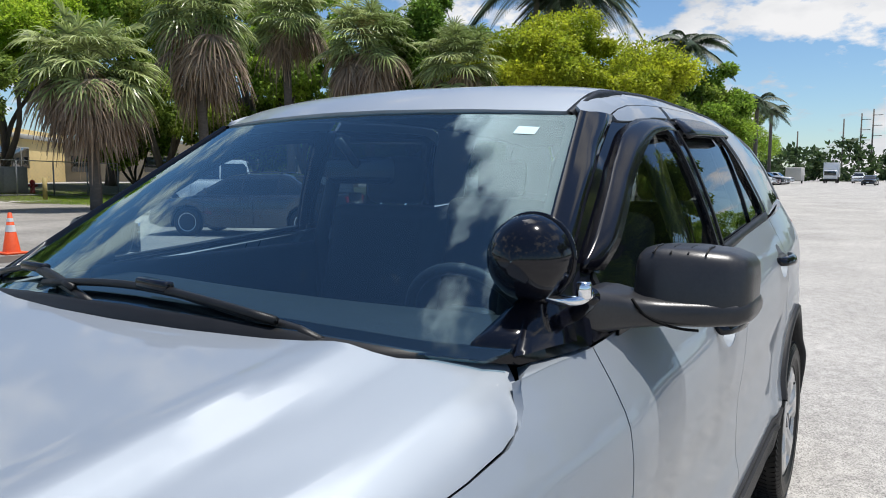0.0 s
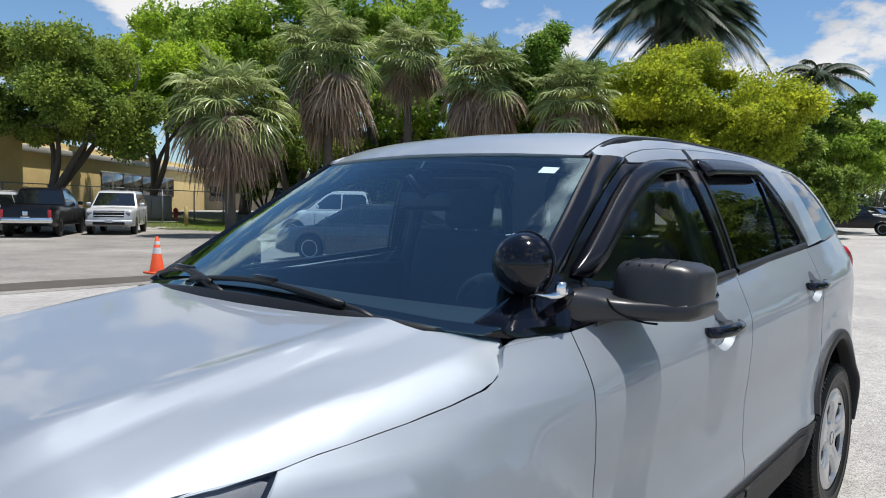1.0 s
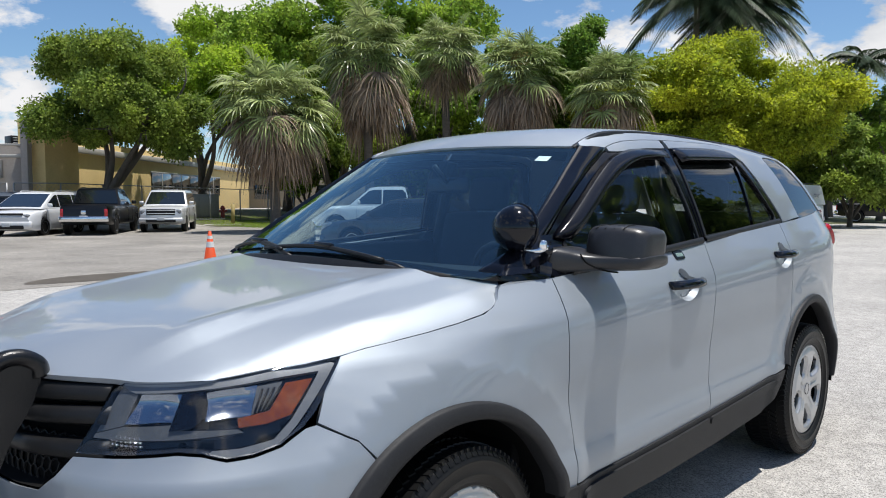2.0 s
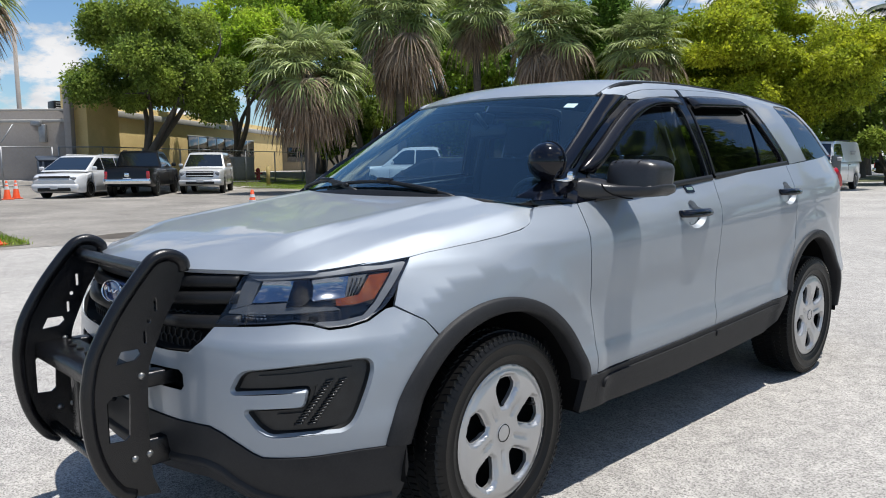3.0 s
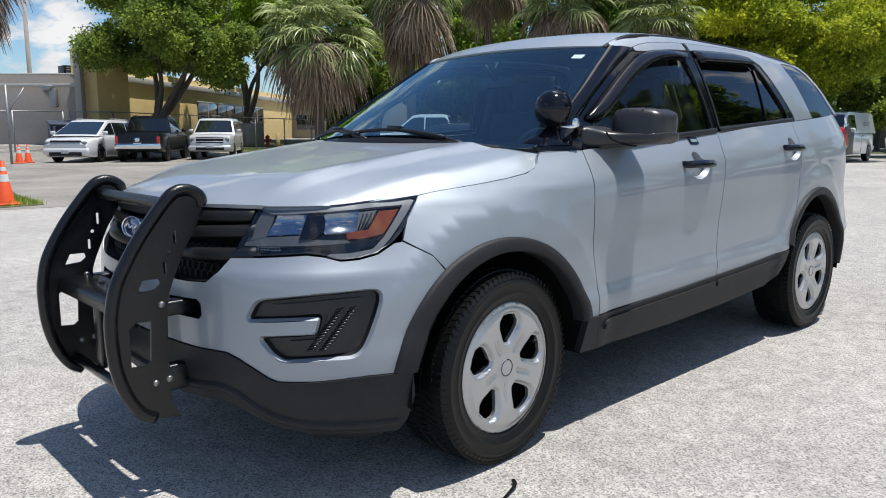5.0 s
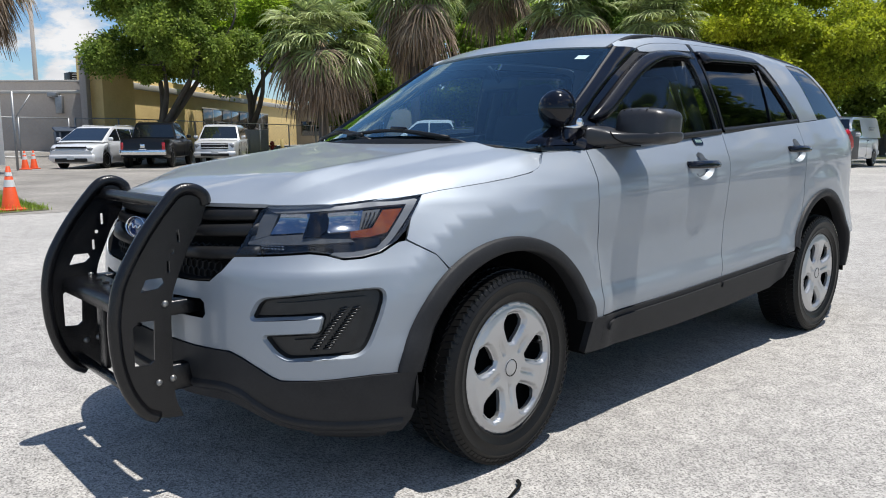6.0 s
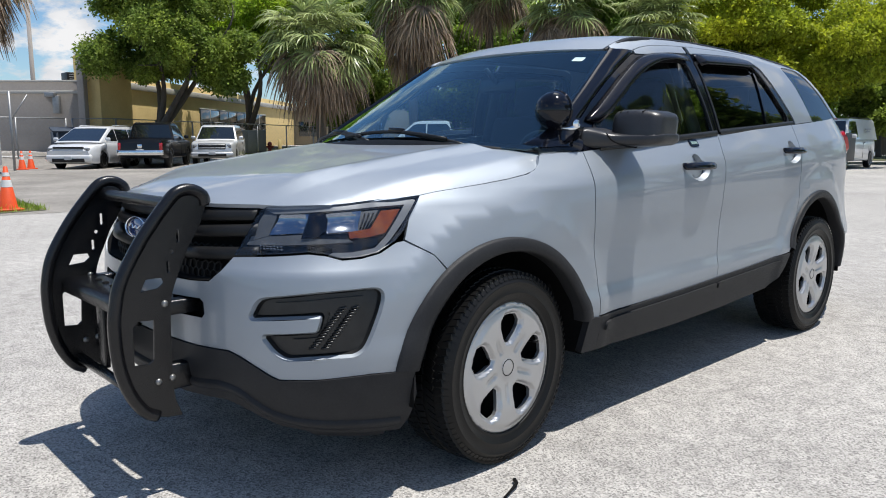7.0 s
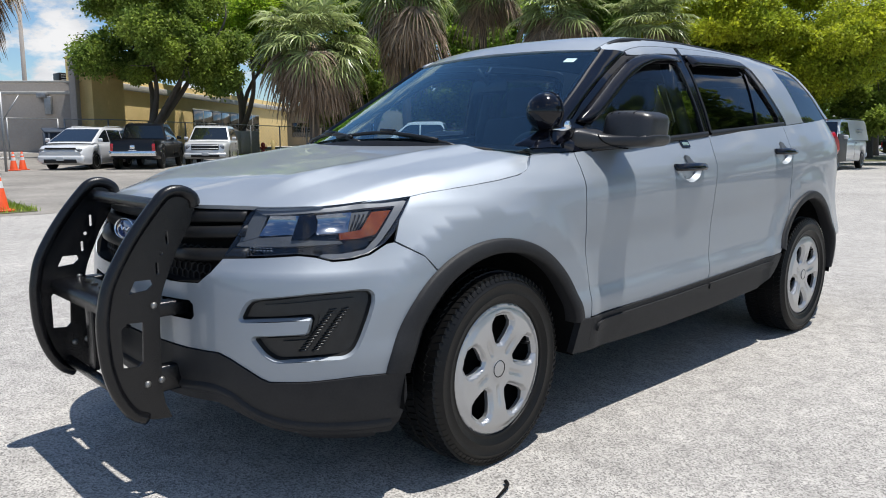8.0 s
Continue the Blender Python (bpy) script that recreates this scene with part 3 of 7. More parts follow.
def sk(out=0.0):
    return lambda u, z: skirt(u, z, out)


def build_side(sx):
    """The panels of one side of the car; sx: +1 for the driver's side."""
    part("front_fender", sheet(FENDER, sk(), .028, .02, sx=sx), SILVER, car)
    part("rear_quarter_panel", sheet(QUARTER, sk(), .04, .02, sx=sx), SILVER, car)
    for nm, line in (("front_door", FRONT_DOOR), ("rear_door", REAR_DOOR)):
        d = part(nm, sheet(line, sk(), .03, .02, holes=[cup_line(nm)], sx=sx), SILVER, car)
        door_bits(nm, d, sx)
    part("rocker_cladding", sheet(ROCKER, sk(.008), .04, .03, sx=sx), CLAD, car, "dark grey textured sill cladding")
    part("fender_cladding", sheet(ROCKER_FRONT, sk(.010), .03, .03, sx=sx), CLAD, car, "dark grey textured cladding behind the front wheel")
    strip = [(.60, .405), (.61, .437), (.66, .447), (1.24, .462), (1.57, .476), (1.57, .446), (1.24, .432), (.68, .412), (.65, .402)]
    part("sill_moulding", sheet(strip, sk(.018), .04, .012, sx=sx), CLAD, car)
    strip = [(1.595, .447), (1.595, .477), (2.0, .495), (2.31, .509), (2.33, .497), (2.27, .474), (1.9, .46)]
    part("sill_moulding", sheet(strip, sk(.018), .04, .012, sx=sx), CLAD, car)
    # outer and inner line of each flare: middle y, z, half width, half height
    for nm, a, a0, a1, lo, li in (("wheel_arch_flare", AF, 13.5, 169.3, (.002, .3625, .516, .488), (.022, .3625, .445, .432)),
                                  ("wheel_arch_flare", AR, -2, 157, (2.885, .372, .483, .518), (2.885, .372, .433, .468))):
        rows = []
        for i in range(49):
            t = radians(a0 + (a1 - a0) * i / 48)
            c, s = math.cos(t), math.sin(t)
            row = []
            for r, o in ((0, -.004), (.04, .010), (.14, .017), (.78, .018), (.94, .012), (1.0, 0), (1.02, -.05)):
                y = lo[0] + (li[0] - lo[0]) * r + (lo[2] + (li[2] - lo[2]) * r) * c
                z = lo[1] + (lo[3] + (li[3] - lo[3]) * r) * s
                p = skirt(y, z, o)
                row.append((p[0] * sx, p[1], p[2]))
            rows.append(row)
        part(nm, loft(rows), CLAD, car, "dark grey textured wheel arch trim")
        rows = []
        for i in range(31):
            t = radians(-6 + 192 * i / 30)
            c, s = math.cos(t), math.sin(t)
            rows.append([(x * sx, a[0] + (a[2] - .012) * c, a[1] + (a[3] - .012) * s) for x in (.945, .80, .62)] + [(.62 * sx, a[0], a[1])])
        part("wheel_well", loft(rows), DARK, car)
    lamp(sx)
    # fog lamp pocket
    def ring(a, b, oa, ob_):
        rows = []
        for line, o in ((a, oa), (b, ob_)):
            rows.append([(q[0] * sx, q[1], q[2]) for q in (skirt(u, z, o) for u, z in line)])
        return loft(rows, closed=True)
    part("fog_surround", ring(FOG_RIM, FOG, .0, -.015), SILVER, car)
    f = part("fog_bezel", sheet(grown(FOG, -.006), sk(-.030), .02, 0, sx=sx), FOG_GREY, car, "black plastic fog lamp bezel with small fins")
    part("fog_wall", ring(FOG, grown(FOG, -.0062), -.014, -.0302), FOG_GREY, f)
    part("fog_panel", sheet([(-.925, .668), (-.90, .690), (-.70, .704), (-.60, .706), (-.63, .60), (-.66, .548), (-.80, .545), (-.84, .575), (-.735, .582), (-.715, .660)], sk(-.022), .02, .008, sx=sx), FOG_GREY, f)
    for k in range(15):
        t = k / 14
        for off in (-.060, -.018):
            u, z = -.725 + .10 * t + off + .01, .545 + .125 * t
            p, q = skirt(u - .012, z, -.021), skirt(u + .014, z + .004, -.013)
            part("fin", tube([(p[0] * sx, p[1], p[2]), (q[0] * sx, q[1], q[2])], .0036, 6), FOG_GREY, f)
    # rear lamp
    part("tail_lamp", sheet([(3.60, 1.225), (3.63, 1.255), (3.70, 1.262), (3.86, 1.256), (3.90, 1.18), (3.86, 1.12), (3.78, 1.10), (3.68, 1.14)], sk(.022), .03, .05, sx=sx), RED, car, "red tail lamp lens")


def cup_line(nm):
    """Outline of the hollow behind a door handle: wide below, a narrow bump above."""
    c, z = ((1.375, 1.075), (2.462, 1.137))[nm == "rear_door"]
    pts = spline([(0, .056), (.030, .045), (.042, .022), (.085, .012), (.098, -.010), (.080, -.045), (.040, -.068), (0, -.074), (-.040, -.068), (-.080, -.045), (-.098, -.010), (-.085, .012), (-.042, .022), (-.030, .045)], 2, True)
    return [(c + a, z + b) for a, b in pts]


def door_bits(nm, d, sx):
    y0, y1, z = ((1.225, 1.495, 1.075), (2.33, 2.58, 1.137))[nm == "rear_door"]
    def p(y, zz, o):
        q = skirt(y, zz, o)
        return (q[0] * sx, q[1], q[2])
    part("handle_cup", pocket(cup_line(nm), sk, .0, -.026, .80, .014, sx), SILVER, d, "shaded recess behind the handle")
    rows = []
    for i in range(15):
        t = i / 14
        y = y0 + (y1 - y0) * t
        o = .010 + .030 * math.sin(math.pi * min(1, max(0, t))) ** .45
        h = .016 + .003 * math.sin(math.pi * t)
        rows.append([p(y, z + h * math.cos(k), o + .010 * math.sin(k)) for k in [2 * math.pi * j / 12 for j in range(12)]])
    part("handle", loft(rows, closed=True, ends=True), GLOSS_BLACK, d, "gloss black door handle")
    if nm == "front_door":
        pts = round_rect(.075, .034, .009)
        part("keypad", sheet([(1.415 + a, 1.184 + b) for a, b in pts], sk(.006), .02, .008, sx=sx), GLOSS_BLACK, d, "small black door keypad")
        for k in range(5):
            part("key", sheet([(1.393 + .011 * k + a, 1.184 + b) for a, b in round_rect(.008, .014, .002)], sk(.0085), .02, .003, sx=sx), KEY_INK, d)


def lamp(sx):
    """A headlamp: clear cover, dark bowl, two bright reflectors and an amber corner."""
    h = part("headlight", pocket(LIGHT, sk, -.002, -.036, .97, .02, sx), LAMP_BOWL, car, "clear headlamp with dark bowl and amber reflector")
    cover = part("lens", sheet(LIGHT, sk(.003), .02, .006, sx=sx), LENS, h)
    cover.visible_shadow = False

    def poly(name, pts, o, m, depth=.02, label=""):
        part(name, sheet(pts, sk(o), .02, depth, sx=sx), m, h, label)
    poly("light_guide", [(-1.011, 0.974), (-0.840, 0.979), (-0.671, 0.985), (-0.507, 0.992), (-0.342, 0.998), (-0.327, 0.994), (-0.401, 0.932), (-0.474, 0.873), (-0.527, 0.838), (-0.626, 0.828), (-0.687, 0.828), (-0.716, 0.836), (-0.701, 0.843),
                         (-0.632, 0.842), (-0.541, 0.851), (-0.489, 0.884), (-0.380, 0.981), (-0.515, 0.977), (-0.673, 0.971), (-0.955, 0.961)], -.010, LAMP_BEZEL, .012, "pale grey light guide frame")
    poly("bezel_panel", [(-1.011, 0.972), (-0.943, 0.960), (-0.962, 0.893), (-1.047, 0.873)], -.014, LAMP_GREY, .012)
    poly("bezel_shelf", [(-1.047, 0.871), (-0.965, 0.891), (-0.811, 0.899), (-0.800, 0.888), (-0.635, 0.881), (-0.622, 0.873), (-1.050, 0.862)], -.012, LAMP_GREY, .012)
    for name, pts in (("reflector", [(-0.932, 0.958), (-0.791, 0.961), (-0.811, 0.903), (-0.961, 0.896)]), ("reflector", [(-0.717, 0.961), (-0.569, 0.967), (-0.598, 0.904), (-0.721, 0.902)])):
        a, b = pts[0], pts[2]
        cy, cz = (a[0] + b[0]) / 2, (a[1] + b[1]) / 2

        def dish(u, z, cy=cy, cz=cz):
            r = min(1.0, ((u - cy) / .09) ** 2 + ((z - cz) / .04) ** 2)
            return skirt(u, z, -.014 - .022 * (1 - r))
        part(name, sheet(pts, dish, .012, .006, sx=sx), REFLECT, h, "chrome reflector")
    poly("projector_hood", [(-0.791, 0.963), (-0.728, 0.966), (-0.712, 0.945), (-0.718, 0.915), (-0.751, 0.893), (-0.818, 0.888)], -.006, GLOSS_BLACK, .025)
    poly("fluted_panel", [(-0.570, 0.964), (-0.489, 0.967), (-0.551, 0.915), (-0.597, 0.906)], -.016, LAMP_GREY, .012)
    for k in range(5):
        f = k / 4
        p, q = skirt(-.555 + .075 * f, .958, -.012), skirt(-.588 + .045 * f, .910, -.012)
        part("flute", tube([(p[0] * sx, p[1], p[2]), (q[0] * sx, q[1], q[2])], .003, 6), TRIM, h)
    poly("amber_reflector", [(-0.484, 0.965), (-0.405, 0.968), (-0.488, 0.896), (-0.558, 0.886), (-0.634, 0.885), (-0.636, 0.904), (-0.546, 0.912)], -.008, AMBER, .014, "bright orange corner reflector")
    for r in range(3):
        for k in range(7):
            c = skirt(-.985 + .015 * k - .004 * r, .853 + .008 * r, -.016)
            part("led", box((.007, .007, .005), (c[0] * sx, c[1], c[2]), .001), REFLECT, h)


FOG_GREY = mat("fog_plastic", (0.0078, 0.0081, 0.0087), .34, color2=(.018, .0185, .019), scale=30, bump=.1, bump_scale=500, spec=.5)
LAMP_BOWL = mat("lamp_bowl", (.016, .020, .030), .22, color2=(.026, .032, .046), scale=20)
REFLECT = mat("lamp_reflector", (.62, .64, .67), .10, 1.0, color2=(.50, .53, .58), scale=25)
LAMP_BEZEL = mat("lamp_bezel", (.20, .205, .21), .30, .2, color2=(.25, .255, .26), scale=20)
LAMP_GREY = mat("lamp_grey", (.10, .105, .11), .35, .2, color2=(.14, .145, .15), scale=20)
KEY_INK = mat("key_legend", (.20, .30, .28), .5, color2=(.26, .36, .34), scale=60)
for s in (1, -1):
    build_side(s)


def both(line):
    """An outline of the driver's half, closed over the middle."""
    return line + [(-a, b) for a, b in line[::-1] if abs(a) > 1e-6]


def nose_fn(out):
    """Front surface over (v, z): v runs across the car from the middle of the nose."""
    def f(v, z):
        p = skirt(U_NOSE + abs(v), z, out)
        return (math.copysign(p[0], v) if v else 0.0, p[1], p[2])
    return f


def across(line):
    return [(u - U_NOSE, z) for u, z in line]


front = part("front_bumper", sheet(across(BUMPER) + [(-u, z) for u, z in across(BUMPER)[::-1] if u > 1e-6], nose_fn(0), .03, .004,
             holes=[across(FOG_RIM), [(-u, z) for u, z in across(FOG_RIM)], across(SLOT), [(-u, z) for u, z in across(SLOT)]]), SILVER, car, "silver painted bumper cover")
for s in (1, -1):
    part("chin_flap", sheet(across([(-.50, .232), (-.485, .188), (-.62, .196), (-.80, .222), (-.84, .262), (-.66, .243)]), lambda v, z: nose_fn(-.028)(v, z), .03, .02, sx=s), CLAD, car, "black plastic flap under the bumper")
part("lower_valance", sheet(across(VALANCE) + [(-u, z) for u, z in across(VALANCE)[::-1] if u > 1e-6], nose_fn(.006), .035, .05), CLAD, car, "dark grey textured lower bumper")
LIP_RIDGE = spline([(U_NOSE, .368), (-1.30, .374), (-1.13, .392), (-1.04, .380), (-.98, .345), (-.90, .308), (-.78, .284), (-.62, .270), (-.47, .262)], 6)
for s in (1, -1):
    rows = []
    for u, z in LIP_RIDGE:
        rows.append([(p[0] * s, p[1], p[2]) for p in (skirt(u, z + .022, .004), skirt(u, z + .010, .016), skirt(u, z, .019), skirt(u, z - .012, .014), skirt(u, z - .022, .002))])
    part("valance_ridge", loft(rows), CLAD, car)
grille = part("grille", pocket(across(GRILLE) + [(-u, z) for u, z in across(GRILLE)[::-1] if u > 1e-6], nose_fn, -.006, -.075, .96, .03), DARK, car, "black grille with wide bars and a honeycomb")
for z0, k in ((.944, .0), (.890, .028), (.818, .045)):
    rows = []
    w = U_NOSE + 1.045 - (0 if z0 > .93 else .02 if z0 > .85 else .05)
    w = -w
    for i in range(41):
        v = -w + 2 * w * i / 40
        f = nose_fn(-.012)
        rows.append([nose_fn(o)(v, z0 + dz + .018 * (abs(v) / .6) ** 2 * (.7 if z0 > .9 else 1)) for o, dz in ((-.05, .016), (-.014, .020), (-.004, .010), (-.006, -.014), (-.02, -.022), (-.05, -.02))])
    part("grille_bar", loft(rows, closed=True, ends=True), TRIM, grille)
for r in range(4):
    for c in range(-15, 16):
        v, z = (c + .5 * (r % 2)) * .034, .752 + r * .027
        if abs(v) > .50 - .02 * (3 - r) or .795 < z < .83 and abs(v) > .3:
            continue
        ring = [nose_fn(-.045)(v + .0185 * math.cos(radians(60 * k + 30)), z + .0185 * math.sin(radians(60 * k + 30))) for k in range(7)]
        part("honeycomb_cell", tube(ring, .0034, 4, cap=False), TRIM, grille)
p0 = nose_fn(.012)(0, .882)
badge = part("badge", lathe([(.001, -.008), (.055, -.008), (.070, -.004), (.074, .004), (.07, .02)], 40, "y", (0, 0, 0)), BLUE, grille, "oval dark blue badge with a bright script bar")
badge.matrix_basis = Matrix.Translation((0, p0[1] - .008, .882)) @ Euler((radians(-14), 0, 0)).to_matrix().to_4x4() @ Matrix.Diagonal((1.18, 1, .50, 1))
part("badge_rim", tube([(.072 * math.cos(radians(10 * k)), -.009, .072 * math.sin(radians(10 * k))) for k in range(37)], .004, 6, cap=False), CHROME, badge)
part("script_bar", tube(spline([(-.042, -.011, -.006), (-.022, -.011, .022), (-.006, -.011, -.012), (.012, -.011, .012), (.026, -.011, -.01), (.045, -.011, .02)], 5), .0042, 6), CHROME, badge)
for s in (1, -1):
    part("tow_recess", sheet(across([(-1.19, .60), (-1.19, .69), (-1.40, .69), (-1.40, .60)]), lambda v, z: nose_fn(-.05)(v, z), .04, 0, sx=s), DARK, car)

# bonnet
NOSE_TOP = lerp_table([(-1.70, .990), (-1.036, .987), (-.82, .990), (-.646, .9945), (-.45, 1.001)])
LIP_U = [U_NOSE + (-.70 - U_NOSE) * i / 30 for i in range(31)]
LIP_P = [skirt(u, NOSE_TOP(u), .004) for u in LIP_U]
LIP_P += [(.741, -.545, .990), (.764, -.475, .995), (.790, -.39, 1.001), (.8125, -.29, 1.0110)]
N_LIP = len(LIP_P)
LIP_P += [(.8235, -.215, 1.0215), (.8360, -.15, 1.0280), (.8530, -.02, 1.0405), (.8635, .10, 1.0540), (.8680, .195, 1.0685)]
LIP_D = [p[2] - hood_z(p[0], p[1]) for p in LIP_P]


def bonnet_z(x, y):
    """The bonnet, drawn to lie on the grille and the lamps at its nose and along the fender at its sides."""
    best, d, ws, wide = 9.0, 0.0, 1e-9, 0.0
    for i in range(len(LIP_P) - 1):
        ax, ay = LIP_P[i][0], LIP_P[i][1]
        bx, by = LIP_P[i + 1][0] - ax, LIP_P[i + 1][1] - ay
        t = min(1.0, max(0.0, ((abs(x) - ax) * bx + (y - ay) * by) / (bx * bx + by * by)))
        r = math.hypot(abs(x) - ax - t * bx, y - ay - t * by)
        w = math.exp(-(r / .05) ** 1.2)
        wide += w * (.26 if i < N_LIP else .13)
        d, ws, best = d + w * (LIP_D[i] + (LIP_D[i + 1] - LIP_D[i]) * t), ws + w, min(best, r)
    return hood_z(x, y) + d / ws * (1 - step01(0, wide / ws + 1e-6, best))


HOOD = [(max(0.0, p[0]), p[1]) for p in LIP_P] + [(.864, .24), (.850, .287), (.823, .336), (.776, .383),
        (.725, .338), (.680, .288), (.640, .258), (.600, .238), (.56, .226), (.40, .196), (.20, .176), (0, .170)]
part("bonnet", sheet(both(HOOD), lambda x, y: (x, y, bonnet_z(x, y)), .028, .014), SILVER, car, "silver bonnet with two long ridges")

# windscreen, roof, pillars
WS = [(0, 1.196), (.25, 1.192), (.42, 1.184), (.56, 1.174), (.68, 1.164), (.770, 1.160), (.798, 1.172), (.798, 1.2), (.760, 1.3), (.722, 1.4), (.684, 1.5), (.648, 1.595), (.630, 1.6145), (.45, 1.6265), (.25, 1.632), (0, 1.634)]
ws = part("windscreen", sheet(both(WS), lambda x, z: (x, glass_y(x, z), z), .05, .006, ref=(0, 2.5, .8)), GLASS_W, car, "tinted laminated windscreen")
rim_in = [(a * .968, 1.40 + (b - 1.40) * .925) for a, b in WS]
part("frit_band", sheet(both([(a * .998, 1.4 + (b - 1.4) * .997) for a, b in WS]), lambda x, z: (x, glass_y(x, z) + .006, z), .05, 0, holes=[both(rim_in)], ref=(0, 2.5, .8)), FRIT, ws)
part("sticker", sheet([(.520, 1.566), (.572, 1.563), (.571, 1.582), (.519, 1.585)], lambda x, z: (x, glass_y(x, z) - .003, z), .03, .001, ref=(0, 2.5, .8)), WHITE, ws, "small pale blue toll sticker")
ROOF = [(x, .950 + .25 * x * x) for x in (0, .15, .3, .45, .55, .607)] + [(.607, 1.2), (.607, 1.6), (.607, 2.4), (.600, 3.0), (.588, 3.2), (.52, 3.40), (.40, 3.48), (.2, 3.52), (0, 3.525)]
roof = part("roof", sheet(both(ROOF), lambda x, y: (x, y, roof_z(x, y)), .05, .012), SILVER, car)
part("antenna_base", lathe([(.03, 0), (.028, .012), (.012, .03), (.001, .034)], 16, "z", (.12, 3.2, roof_z(.12, 3.2) - .004)), TRIM, roof)

FRAME_TOP = [(1.165, 1.612), (1.20, 1.628), (1.26, 1.645), (1.34, 1.660), (1.50, 1.674), (1.70, 1.683), (2.0, 1.691), (2.25, 1.694), (2.38, 1.691), (2.45, 1.677), (2.50, 1.645), (2.535, 1.58), (2.57, 1.51), (2.64, 1.41), (2.70, 1.32), (2.705, 1.292)]
QGLASS = [(2.865, 1.640), (2.90, 1.652), (3.02, 1.655), (3.17, 1.648), (3.22, 1.63), (3.33, 1.53), (3.44, 1.41), (3.525, 1.325), (3.51, 1.314), (3.2, 1.311), (3.03, 1.309), (3.005, 1.32), (2.95, 1.45)]
WIN_F = [(.700, 1.180), (.705, 1.265), (.80, 1.325), (.945, 1.412), (1.116, 1.506), (1.22, 1.550), (1.36, 1.583), (1.558, 1.597), (1.598, 1.586), (1.607, 1.56), (1.63, 1.40), (1.652, 1.235), (1.30, 1.212)]
WIN_R = [(1.728, 1.246), (1.715, 1.40), (1.705, 1.590), (1.75, 1.606), (2.1, 1.622), (2.36, 1.630), (2.405, 1.62), (2.44, 1.58), (2.534, 1.445), (2.60, 1.35), (2.615, 1.318), (2.60, 1.300), (2.2, 1.272)]


def green(out=0.0):
    def f(y, z):
        e = .004
        dx, dy = (green_x(y, z + e) - green_x(y, z - e)) / (2 * e), (green_x(y + e, z) - green_x(y - e, z)) / (2 * e)
        n = Vector((1, -dy, -dx)).normalized()
        return (green_x(y, z) + n.x * out, y + n.y * out, z + n.z * out)
    return f


